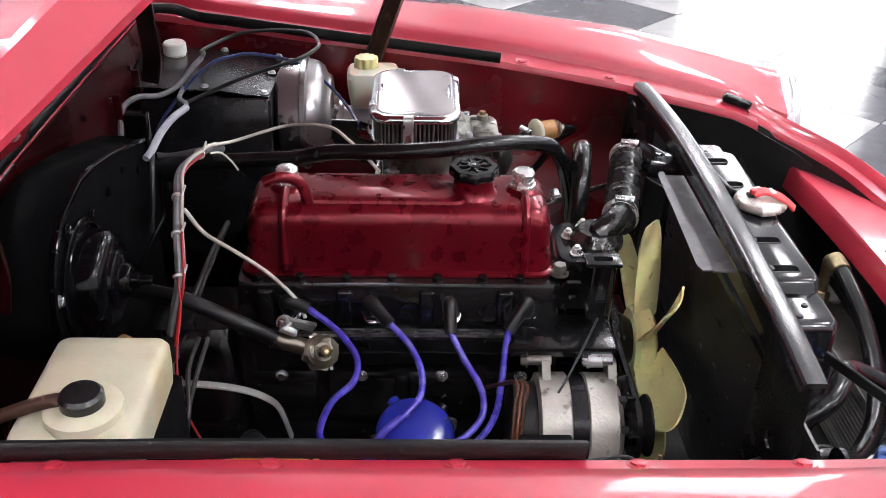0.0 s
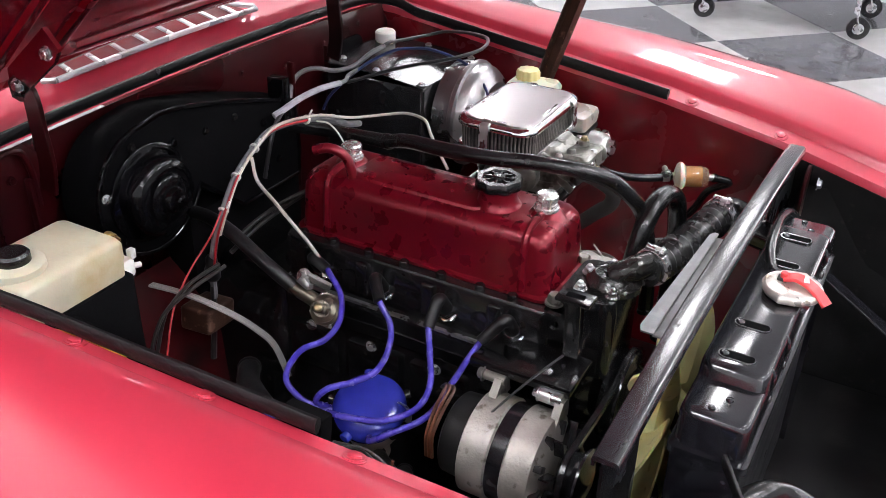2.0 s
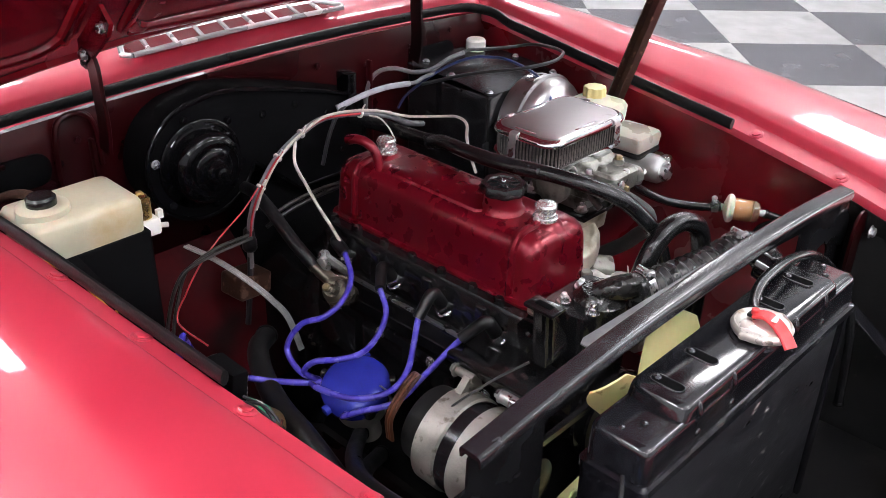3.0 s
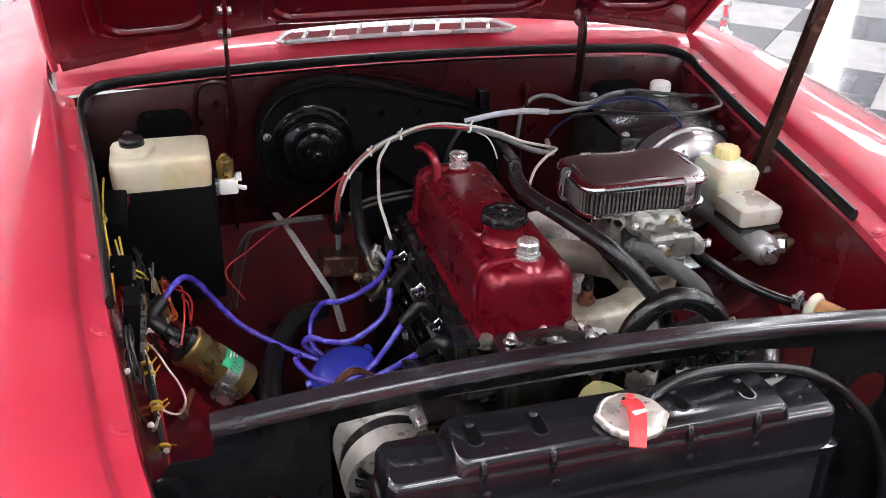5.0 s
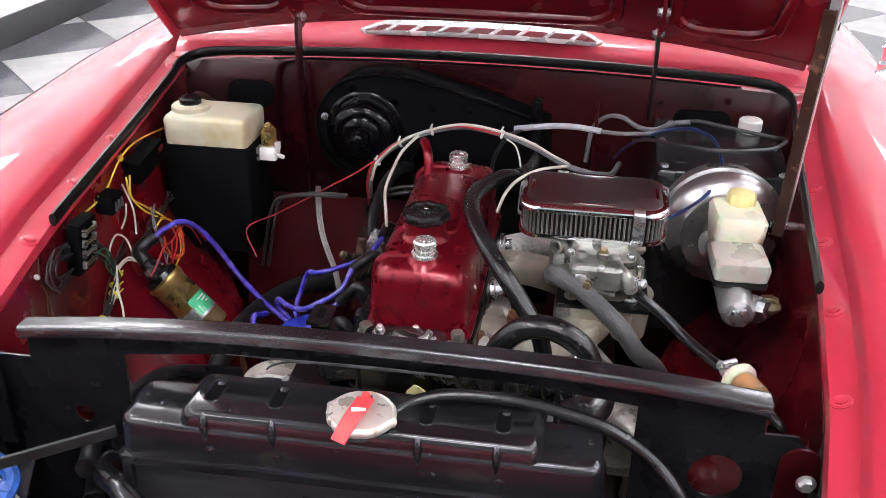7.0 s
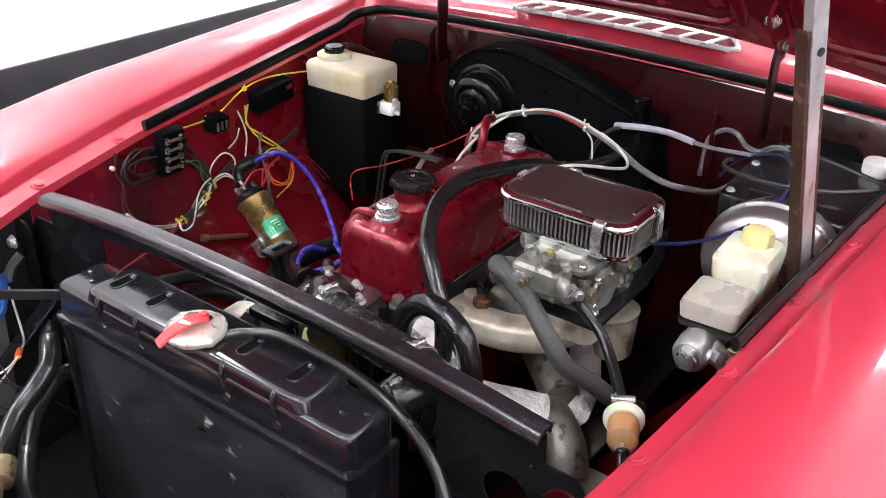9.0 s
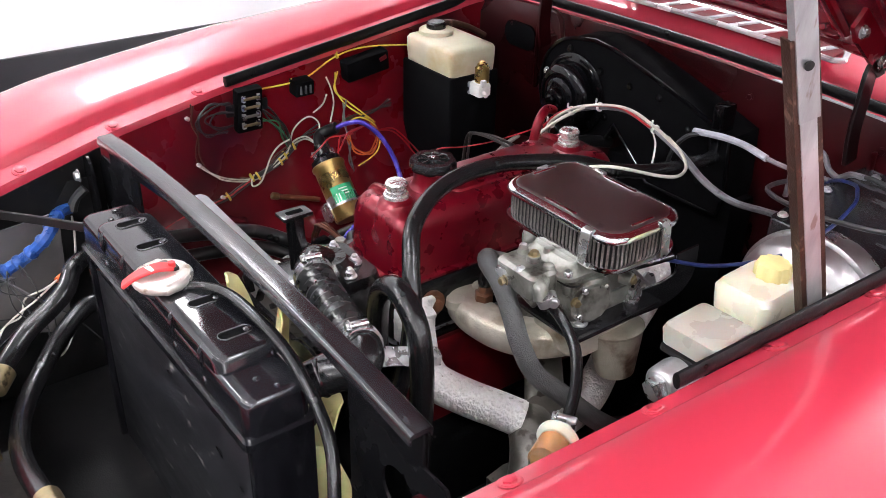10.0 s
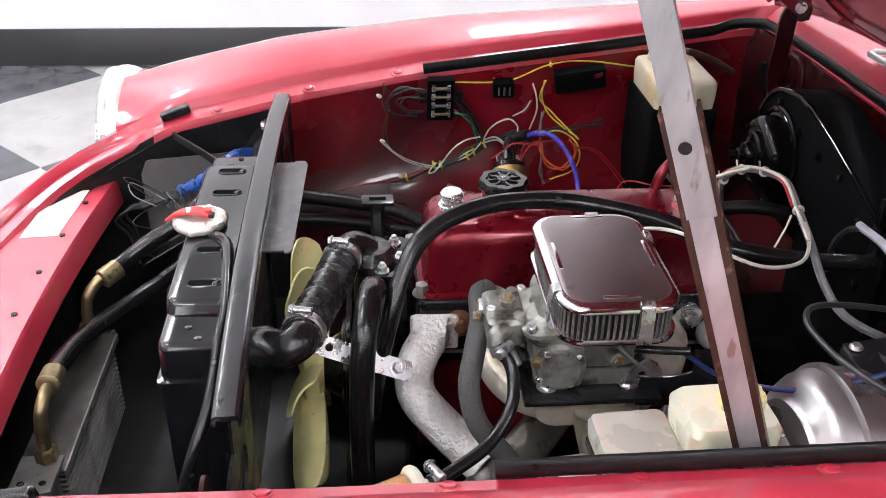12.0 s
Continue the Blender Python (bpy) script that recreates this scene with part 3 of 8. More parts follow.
for s in (-1, 1):
    w = part("wheel", lathe((s * 0.60, -0.02, 0.291), (s, 0, 0), [(0.20, 0), (0.265, 0.004), (0.286, 0.02), (0.291, 0.05), (0.291, 0.11), (0.286, 0.14), (0.262, 0.156), (0.19, 0.158)], 48), RUBBER, car, "black tyre")
    part("rim", lathe((s * 0.60, -0.02, 0.291), (s, 0, 0), [(0.185, 0.02), (0.192, 0.15), (0.18, 0.150), (0.16, 0.12), (0.07, 0.11), (0.05, 0.13), (0.01, 0.135)], 40), STEEL, w, "silver wheel")
part("underbody", box((0, -0.10, 0.30), (1.02, 1.30, 0.012), bevel=0.002), BLACK_DULL, car)

# flange bolts
for s in (-1, 1):
    for k, y in enumerate((-0.430, -0.287, -0.142, 0.004, 0.145, 0.295, 0.440)):
        if s > 0 and k == 0:
            continue
        xl, zl = lip(y)
        up = Vector((-s * 0.37, 0, 1)).normalized()
        p = Vector((s * (xl - 0.022), y, zl - 0.0206))
        bm = lathe(p, up, [(0.0112, 0), (0.0112, 0.0010), (0.0100, 0.0015)], 18)
        hexnut(p + up * 0.0014, up, 0.0070, 0.0028, bm)
        part("flange_bolt", bm, RED, car)
    y = -0.495
    xl, zl = lip(y)
    slope = math.degrees(math.atan2(lip(y + 0.02)[1] - lip(y - 0.02)[1], 0.04))
    part("bump_rubber", box((s * (xl - 0.016), y, zl - 0.010), (0.014, 0.048, 0.014), (slope, 0, -s * 10), bevel=0.004, seg=3), RUBBER, car, "black rubber bonnet buffer")


def seal_line(side, y0, y1, n=12):
    out = []
    for i in range(n):
        y = y0 + (y1 - y0) * i / (n - 1)
        xl, zl = lip(y)
        out.append((side * (xl - 0.0360), y, zl - 0.0165))
    return out


def seal_sec(f):
    return [(a * 0.0050, b * 0.0092) for a, b in circle(1.0, 10)]


r_side = seal_line(-1, -0.10, 0.395)
l_side = seal_line(1, -0.105, 0.395)
back = [(-0.512, 0.430, 0.840), (-0.498, 0.461, 0.845)] + [(x, cowl_y(x) - 0.026, cowl_z(x) - 0.021) for x in (-0.46, -0.3, -0.15, 0, 0.15, 0.3, 0.46)] + [(0.498, 0.461, 0.845), (0.512, 0.430, 0.840)]
seal = thing("bonnet_seal", (0, 0.44, 0.80), "black rubber weatherstrip along the rear of the bay opening", "seal")
part("rear_length", sweep(r_side[-2:] + back + l_side[:-3:-1], seal_sec, n=3), SEAL, seal)
part("side_length", sweep(r_side[:-1], seal_sec, n=3), SEAL, seal)
part("side_length", sweep(l_side[:-1], seal_sec, n=3), SEAL, seal)

# vent grille on the scuttle
vent = thing("vent_grille", (0, 0.53, 0.885), "chromed heater air intake grille with slanted bars on the scuttle", "vent")


def vent_p(x, v):
    return Vector((x, 0.499 + v, cowl_z(x) + 0.0065 + v * 0.04))


def vent_outline(hw, v0, v1):
    pts = []
    for i in range(15):
        pts.append((-hw + 2 * hw * i / 14, v0))
    pts += [(hw + 0.010, v0 + 0.012), (hw - 0.004, v0 + 0.6 * (v1 - v0)), (hw - 0.03, v1)]
    for i in range(1, 14):
        pts.append((hw - 0.03 - 2 * (hw - 0.03) * i / 14, v1))
    pts += [(-hw + 0.03, v1), (-hw + 0.004, v0 + 0.6 * (v1 - v0)), (-hw - 0.010, v0 + 0.012)]
    return pts


loop = [vent_p(x, v) for x, v in vent_outline(0.195, 0.0, 0.072)]
part("rim", sweep(loop + [loop[0]], rect(0.009, 0.007, 0.002), straight=True, up=(0, 0, 1)), VENT, vent, "bright alloy rim")
part("back_ledge", sheet([[vent_p(x, 0.054) + Vector((0, 0, -0.001)), vent_p(x, 0.060) + Vector((0, 0, 0.001)), vent_p(x, 0.070) + Vector((0, 0, 0.002))] for x in np.linspace(-0.172, 0.172, 16)], 0.0015), VENT, vent, "sloping alloy rear ledge")
for k in range(8):
    x = -0.160 + 0.32 * k / 7
    part("bar", sweep([vent_p(x - 0.006, 0.003), vent_p(x + 0.014, 0.068)], rect(0.0065, 0.006, 0.0015), straight=True, up=(0, 0, 1)), VENT, vent)
# No opening is cut: this sheet's dark red gives the shade between the bars.
part("recess", sheet([[vent_p(x, v) + Vector((0, 0, -0.0012)) for v in (0.002, 0.03, 0.069)] for x in np.linspace(-0.185, 0.185, 12)]), RED_DIM, vent, "dark red sheet painted for the shade in the openings")

# windscreen with its frame and a mirror foot on the fender
screen = thing("windscreen", (0, 0.80, 0.86), "raked windscreen with a chromed frame", "windscreen")
a0, a1 = Vector((-0.58, 0.79, 0.865)), Vector((-0.50, 1.02, 1.22))
b0, b1 = Vector((0.58, 0.79, 0.865)), Vector((0.50, 1.02, 1.22))
m0, m1 = Vector((0, 0.72, 0.885)), Vector((0, 0.97, 1.24))
part("screen_frame", tube([a1, (a0 + a1) / 2 + Vector((-0.01, 0, 0)), a0, m0 + Vector((-0.35, 0.035, 0)), m0, m0 + Vector((0.35, 0.035, 0)), b0, (b0 + b1) / 2 + Vector((0.01, 0, 0)), b1, m1 + Vector((0.3, 0.03, 0)), m1, m1 + Vector((-0.3, 0.03, 0)), a1], 0.011, 8), CHROME, screen, "chromed frame")
pane = part("pane", sheet([[a0 + (a1 - a0) * f, m0 + (m1 - m0) * f + Vector((-0.3, 0.03, 0)), m0 + (m1 - m0) * f, m0 + (m1 - m0) * f + Vector((0.3, 0.03, 0)), b0 + (b1 - b0) * f] for f in (0.02, 0.5, 0.98)], 0.004), GLASS, screen, "clear glass pane")
pane.visible_shadow = False
# Hood and dashboard are out of view: added to darken the scuttle's reflections.
rows = []
for y, w, z in ((1.00, 0.50, 1.235), (1.06, 0.52, 1.27), (1.3, 0.54, 1.30), (1.7, 0.54, 1.27), (1.95, 0.52, 1.15), (2.15, 0.52, 0.90)):
    rows.append([Vector((-w - 0.05, y, 0.86)), Vector((-w - 0.03, y, z - 0.12)), Vector((-w + 0.04, y, z - 0.02)), Vector((-w * 0.5, y, z)), Vector((0, y, z + 0.012)), Vector((w * 0.5, y, z)), Vector((w - 0.04, y, z - 0.02)), Vector((w + 0.03, y, z - 0.12)), Vector((w + 0.05, y, 0.86))])
part("soft_top", sheet(rows, 0.003), BLACK_DULL, car, "unseen black hood over the cockpit, blocking light from behind")
part("dashboard", box((0, 1.02, 0.78), (1.06, 0.20, 0.16), (10, 0, 0), bevel=0.04, seg=4), BLACK_DULL, car, "unseen black dashboard behind the windscreen")
mirror = thing("wing_mirror_foot", (0.70, 0.633, 0.835), "small chromed fitting standing on the fender", "mirror")
bm = lathe((0.70, 0.633, 0.822), (0, 0, 1), [(0.020, 0), (0.020, 0.006), (0.012, 0.012), (0.009, 0.022), (0.011, 0.03), (0.006, 0.036), (0.006, 0.055), (0.009, 0.060), (0.004, 0.068)], 16)
part("stem", bm, CHROME, mirror)
part("foot", box((0.70, 0.633, 0.822), (0.05, 0.07, 0.012), (0, 20, 0), bevel=0.005, seg=3), CHROME, mirror)

# front: slam panel, headlamps, nose
NOSE = [(0.4300, -0.515, 0.735), (0.429, -0.545, 0.721), (0.424, -0.577, 0.704), (0.385, -0.640, 0.683), (0.340, -0.682, 0.668), (0.290, -0.712, 0.654), (0.2, -0.738, 0.645), (0.1, -0.750, 0.641), (0.0, -0.753, 0.640)]
for s in (-1, 1):
    rows = []
    line = smooth_line([(s * x, y, z) for x, y, z in NOSE], 3)
    for k, p in enumerate(line):
        t = line[min(k + 1, len(line) - 1)] - line[max(k - 1, 0)]
        out = Vector((-t.y, t.x, 0)).normalized()
        out = out if out.y < 0 else -out
        rows.append([p - out * 0.0275 + Vector((0, 0, -0.030)), p - out * 0.027 + Vector((0, 0, -0.022)), p - out * 0.024 + Vector((0, 0, -0.016)), p - out * 0.006 + Vector((0, 0, -0.014)), p - out * 0.002 + Vector((0, 0, -0.004)), p + out * 0.003, p + out * 0.010 + Vector((0, 0, -0.003)), p + out * 0.018 + Vector((0, 0, -0.018)), p + out * 0.05 + Vector((0, 0, -0.055)), p + out * 0.06 + Vector((0, 0, -0.16))])
    part("nose_inner_panel", sheet([[row[0] + Vector((0, 0, 0.002)), row[0] + (row[0] - row[3]).normalized() * 0.004 + Vector((0, 0, -0.08)), row[0] + Vector((0, 0, -0.34))] for row in rows[::2]], 0.0015), BLACK_DULL, car, "black inner nose panel")
    part("nose_panel", sheet(rows, 0.0015), RED, car, "red nose panel curving round the bonnet opening")
rows = []
for i in range(21):
    x = -0.44 + 0.88 * i / 20
    bow = 0.034 * (1 - (x / 0.47) ** 2)
    ye = -0.578 - bow
    yf = min(ye - 0.006, along([(0.0, -0.725), (0.1, -0.722), (0.2, -0.710), (0.27, -0.69), (0.32, -0.662), (0.365, -0.625), (0.41, -0.595), (0.44, -0.58)], abs(x)))
    rows.append([Vector((x, ye + 0.002, 0.595)), Vector((x, ye, 0.632)), Vector((x, ye - 0.004, 0.637)), Vector((x, ye + (yf - ye) * 0.4, 0.634)), Vector((x, ye + (yf - ye) * 0.8, 0.631)), Vector((x, yf, 0.625)), Vector((x, yf - 0.003, 0.60))])
part("slam_panel", sheet(rows, 0.0015), RED, car, "red bonnet slam panel across the front")
for x, w in ((-0.275, 0.145), (-0.055, 0.12)):
    part("sticker", box((x, -0.656 + 0.05 * (x + 0.2), 0.6325), (w, 0.056, 0.0012), (4.5, 0, -4), bevel=0.0003, seg=1), STICKER, car, "faded white paper label")
for k in range(6):
    part("slam_hole", lathe((-0.40 + 0.1 * k, -0.602 - 0.034 * (1 - ((-0.40 + 0.1 * k) / 0.47) ** 2), 0.6352), (0, 0, 1), [(0.004, 0), (0.004, 0.0022), (0.002, 0.0025)], 10), BLACK_DULL, car)
rows = [[Vector((x, y, z)) for x in np.linspace(-0.60, 0.60, 13)] for y, z in ((-0.66, 0.44), (-0.71, 0.38), (-0.70, 0.30), (-0.66, 0.24))]
part("front_valance", sheet(rows, 0.002), RED, car)
for s in (-1, 1):
    t = thing("headlamp", (s * 0.60, -0.64, 0.645), "round headlamp with a chrome rim and ribbed lens", "headlamp", "headlamps")
    d = Vector((0, -1, 0.10))
    part("rim", lathe((s * 0.60, -0.615, 0.640), d, [(0.094, -0.03), (0.102, -0.01), (0.104, 0.004), (0.103, 0.016), (0.099, 0.022), (0.100, 0.026), (0.096, 0.036), (0.088, 0.040), (0.084, 0.034), (0.084, 0.0)], 40, closed=False), VENT, t, "chrome rim")
    part("lens", lathe((s * 0.60, -0.615, 0.640), d, [(0.085, 0.026), (0.080, 0.032), (0.065, 0.040), (0.045, 0.049), (0.022, 0.054), (0.001, 0.055)], 40, closed=False), GLASS, t, "ribbed clear lens")
    part("reflector", lathe((s * 0.60, -0.615, 0.640), d, [(0.084, 0.008), (0.070, -0.03), (0.040, -0.055), (0.012, -0.06)], 32), CHROME, t, "silver reflector")
    part("lamp_bowl", lathe((s * 0.60, -0.615, 0.640), d, [(0.098, -0.001), (0.100, -0.04), (0.085, -0.09), (0.05, -0.11)], 32), RED, t)

# ---- the bonnet, propped open ----
HINGE, OPEN = Vector((0, 0.492, 0.874)), 42.0
BON = Matrix.Translation(HINGE) @ pose(0, 0, 0, -OPEN, 0, 0)
bonnet = thing("bonnet", HINGE, "red hinged bonnet standing open with pressed inner ribs", "bonnet")


def bon(x, u, w):
    """A point of the bonnet: across, forward from the hinge, and out from its underside."""
    return BON @ Vector((x, -u, w))


def bon_half(u):
    return 0.556 - 0.10 * (max(u, 0.0) / 1.02) ** 1.4


def bon_edge(f):
    """How far the rear edge is cut forward, and its crown, at a fraction of the half width."""
    return -0.020 + 0.062 * (1 - f * f)


def bon_rows(fs, margin, w, crown, turned=0.0):
    rows = []
    for k in range(16):
        row = []
        for f in fs:
            u = bon_edge(f) + margin + (1.02 - 2 * margin - bon_edge(f)) * k / 15
            row.append(bon(bon_half(u) * f * (1 - margin), u, w + crown * (1 - f * f) - turned * (abs(f) > 0.97)))
        rows.append(row)
    return rows


FS = (-1, -0.97, -0.8, -0.6, -0.4, -0.2, 0, 0.2, 0.4, 0.6, 0.8, 0.97, 1)
part("outer_skin", sheet(bon_rows(FS, 0.0, 0.022, 0.028, 0.012), 0.0015), RED, bonnet, "glossy red outer skin")
part("inner_skin", sheet(bon_rows(FS, 0.01, 0.012, 0.024), 0.001), RED_INNER_SHADED, bonnet, "inner skin in red darkened for its shade")
edge = [bon(bon_half(u) * 0.99, u, 0.017) for u in np.linspace(-0.012, 1.0, 10)]
edge += [bon(bon_half(1.0) * f * 0.99, 1.012, 0.010 + 0.026 * (1 - f * f)) for f in np.linspace(0.9, -0.9, 9)]
edge += [bon(-bon_half(u) * 0.99, u, 0.017) for u in np.linspace(1.0, -0.012, 10)]
part("hem", sweep(edge, rect(0.012, 0.036, 0.004), straight=True), RED, bonnet, "folded bonnet edge")
edge = [bon(bon_half(bon_edge(f)) * f * 0.99, bon_edge(f) + 0.004, 0.013 + 0.028 * (1 - f * f)) for f in np.linspace(-0.985, 0.985, 17)]
part("rear_hem", sweep(edge, rect(0.010, 0.024, 0.003), straight=True), RED_INNER_SHADED, bonnet, "folded rear bonnet edge")


def rib(pts, w=0.026, h=0.012):
    sec = [(-w / 2, -h), (-w / 2, 0), (-w * 0.32, h * 0.75), (0, h), (w * 0.32, h * 0.75), (w / 2, 0), (w / 2, -h)]
    return sweep([bon(*p) for p in pts], sec, n=5, up=BON.to_3x3() @ Vector((0, 0, -1)))


def pressing(cx, cu, hx, hu, w, r=0.05):
    pts = [(cx + x, cu + y, w + 0.024 * (1 - ((cx + x) / 0.55) ** 2)) for x, y in round_rect(hx, hu, r, 4)]
    return pts + pts[:2]


for cx, hx in ((-0.395, 0.080), (0.0, 0.225), (0.395, 0.080)):
    part("pressed_rib", rib(pressing(cx, 0.275 if cx else 0.295, hx, 0.215 if cx else 0.235, 0.012), h=0.009), RED_INNER_SHADED, bonnet)
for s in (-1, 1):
    part("long_rib", rib([(s * 0.262, u, 0.030) for u in (0.56, 0.7, 0.8, 0.95)], 0.05, 0.011), RED_INNER_SHADED, bonnet)
part("cross_rib", rib([(x, 0.52, 0.018 + 0.02 * (1 - (x / 0.5) ** 2)) for x in (-0.48, -0.25, 0, 0.25, 0.48)], 0.05, 0.016), RED_INNER_SHADED, bonnet)
part("rear_rib", rib([(x, 0.030 + bon_edge(x / 0.56), 0.016 + 0.026 * (1 - (x / 0.55) ** 2)) for x in (-0.53, -0.25, 0, 0.25, 0.53)], 0.022, 0.004), RED_INNER_SHADED, bonnet)
for s in (-1, 1):
    b1, b2 = Vector((s * 0.293, 0.3720, 0.9780)), Vector((s * 0.293, 0.4330, 0.9300))
    d = (b1 - b2).normalized()
    n = Vector((0, -d.z, d.y))
    n = n if n.z > 0 else -n
    ear = [b1 + d * 0.018 + n * 0.022, b1 + d * 0.020 - n * 0.006, b1 - n * 0.013, b2 - n * 0.012 + d * 0.006, b2 - n * 0.010 - d * 0.012, b2 - d * 0.016 + n * 0.004, b2 + n * 0.022]
    arm = part("hinge_ear", plate([(p.y, p.z) for p in ear], (s * 0.293 - 0.003, 0, 0), (0, 1, 0), (0, 0, 1), 0.006), RED_INNER_SHADED, bonnet, "triangular red hinge plate")
    part("hinge_arm", sweep([b2 + d * 0.004, b2 - d * 0.012 - n * 0.001, (s * 0.293, 0.4210, 0.9210), (s * 0.293, 0.4180, 0.8800), (s * 0.293, 0.4160, 0.8370), (s * 0.293, 0.4230, 0.7970)], rect(0.026, 0.006, 0.001), n=5, up=(1, 0, 0)), RED_DEEP_SHADE, arm, "curved dark red hinge arm")
    for b in (b1, b2):
        for e in (-1, 1):
            part("hinge_bolt", hexnut(b + Vector((e * 0.003, 0, 0)), (e, 0, 0), 0.0065, 0.007), STEEL, arm, "bright zinc bolt")

# bonnet stay
P0, P1 = Vector((0.464, 0.112, 0.752)), Vector((0.4325, -0.112, 1.405))
pd = (P1 - P0).normalized()
stay = thing("bonnet_stay", P0, "telescopic steel bonnet stay with rust-brown painted edges", "bonnet stay")


def channel(w, d, t):
    return [(-w / 2, -d), (-w / 2, 0), (w / 2, 0), (w / 2, -d), (w / 2 - t, -d), (w / 2 - t, -t), (-w / 2 + t, -t), (-w / 2 + t, -d)]


part("lower_channel", sweep([P0, P0 + pd * 0.34], channel(0.027, 0.014, 0.0022), straight=True, up=(0.9, -0.35, 0)), PROP_BROWN, stay, "rust-brown outer channel")
part("lower_face", sweep([P0 + pd * 0.01, P0 + pd * 0.31], rect(0.0165, 0.002, 0.0004), straight=True, up=(0.9, -0.35, 0)), PROP_STEEL, stay, "bare steel face")
part("upper_channel", sweep([P0 + pd * 0.26 + Vector((0.002, 0, 0)), P1 + Vector((0.002, 0, 0))], channel(0.0205, 0.011, 0.002), straight=True, up=(0.9, -0.35, 0)), PROP_STEEL, stay, "bare steel inner channel")
hp = P0 + pd * 0.315
part("slide_hole", lathe(hp + Vector((0.0035, -0.0014, 0)), (0.9, -0.35, -0.1), [(0.0045, 0), (0.0045, 0.0014)], 16), BLACK_DULL, stay)
part("stay_pivot", rod(P0 + Vector((-0.02, 0.0, 0.008)), P0 + Vector((0.016, 0, 0.008)), 0.005), STEEL, stay)
part("stay_bracket", box(P1 + Vector((0.0, -0.005, 0.012)), (0.04, 0.05, 0.02), (-OPEN, 0, 0), bevel=0.004), RED_BAY_SHADED, stay)
for k in range(2):
    part("stay_bolt", hexnut(bon(0.41, 0.83 + 0.04 * k, -0.002), BON.to_3x3() @ Vector((0, 0, -1)), 0.006, 0.006), STEEL, stay)

# ---- radiator diaphragm and radiator ----
diaphragm = thing("radiator_diaphragm", (0, -0.32, 0.45), "black painted radiator diaphragm panel with a worn top rail", "panel")
outline = [(-0.425, 0.25), (0.425, 0.25), (0.425, 0.715), (0.41, 0.735), (0.378, 0.735), (0.377, 0.768), (0.28, 0.780), (0.15, 0.789), (0.0, 0.792), (-0.15, 0.789), (-0.28, 0.781), (-0.371, 0.770), (-0.372, 0.735), (-0.41, 0.735), (-0.425, 0.715)]
hole = [(-0.266, 0.30), (0.258, 0.30), (0.258, 0.752), (0.15, 0.764), (0.0, 0.767), (-0.15, 0.764), (-0.266, 0.750)]
part("panel", plate(outline, (0, -0.318, 0), (1, 0, 0), (0, 0, 1), 0.003, [hole, disc(0.3400, 0.6780, 0.0262, 28), disc(-0.322, 0.668, 0.011)]), BLACK_PANEL, diaphragm)
rail = [(-0.372, -0.322, 0.7795), (-0.28, -0.3225, 0.7895), (-0.15, -0.323, 0.7980), (0, -0.324, 0.8010), (0.15, -0.324, 0.7980), (0.28, -0.323, 0.7890), (0.378, -0.322, 0.7775)]
part("top_rail", sweep(rail, [(-0.0125, -0.0125), (-0.0125, -0.0050), (-0.0118, -0.0022), (-0.0102, -0.0006), (-0.0075, 0), (0.0075, 0), (0.0102, -0.0006), (0.0118, -0.0022), (0.0125, -0.0050), (0.0125, -0.0125), (0.0098, -0.0125), (0.0095, -0.006), (-0.0095, -0.006), (-0.0098, -0.0125)], up=(0, 0, 1)), RAIL, diaphragm, "worn black top rail")
for s in (-1, 1):
    ear = [(-0.022, -0.06), (0.018, -0.06), (0.018, 0.02)] + [(-0.002 + 0.020 * math.cos(radians(a)), 0.022 + 0.020 * math.sin(radians(a))) for a in range(0, 181, 20)]
    part("side_ear", plate(ear, (s * 0.413, -0.339, 0.695), (1, 0, 0), (0, 0, 1), 0.004), RED_DEEP_SHADE if s > 0 else BLACK_PANEL, diaphragm, "rounded mounting ear")
    part("ear_bolt", hexnut((s * 0.414, -0.356, 0.71), (0, -1, 0), 0.007, 0.007), STEEL, diaphragm, "bright zinc bolt")
    part("panel_bolt", hexnut((s * 0.30, -0.3215, 0.59), (0, -1, 0), 0.006, 0.006), STEEL, diaphragm)
    bar = [(s * 0.39, -0.335, 0.62), (s * 0.36, -0.45, 0.565), (s * 0.33, -0.56, 0.51)]
    part("support_strut", sweep(bar, rect(0.022, 0.004, 0.001), n=3, up=(0, 0, 1)), BLACK_RAD, diaphragm, "flat black support strut")
part("fan_shield", plate([(-0.158, -0.292), (0.085, -0.292), (0.085, -0.287), (0.078, -0.283), (-0.148, -0.275), (-0.158, -0.279)], (0, 0, 0.762), (1, 0, 0), (0, 1, 0), 0.002), GREY_SHEET, diaphragm, "grey flat shield plate")
part("shield_web", box((-0.04, -0.304, 0.761), (0.235, 0.026, 0.003), bevel=0.001), GREY_SHEET, diaphragm)

radiator = thing("radiator", (0, -0.39, 0.30), "black painted radiator with a ribbed top tank", "radiator")
RY = -0.377
levels = [(0.2335, 0.0385, 0.008, 0.6905), (0.2335, 0.0385, 0.008, 0.6995), (0.2295, 0.0348, 0.012, 0.7005), (0.2285, 0.0342, 0.013, 0.734), (0.2275, 0.0336, 0.013, 0.7380), (0.2255, 0.0320, 0.012, 0.7408), (0.2215, 0.0292, 0.011, 0.7425)]
part("top_tank", stack((-0.002, RY, 0), levels), BLACK_RAD, radiator, "glossy black pressed top tank")
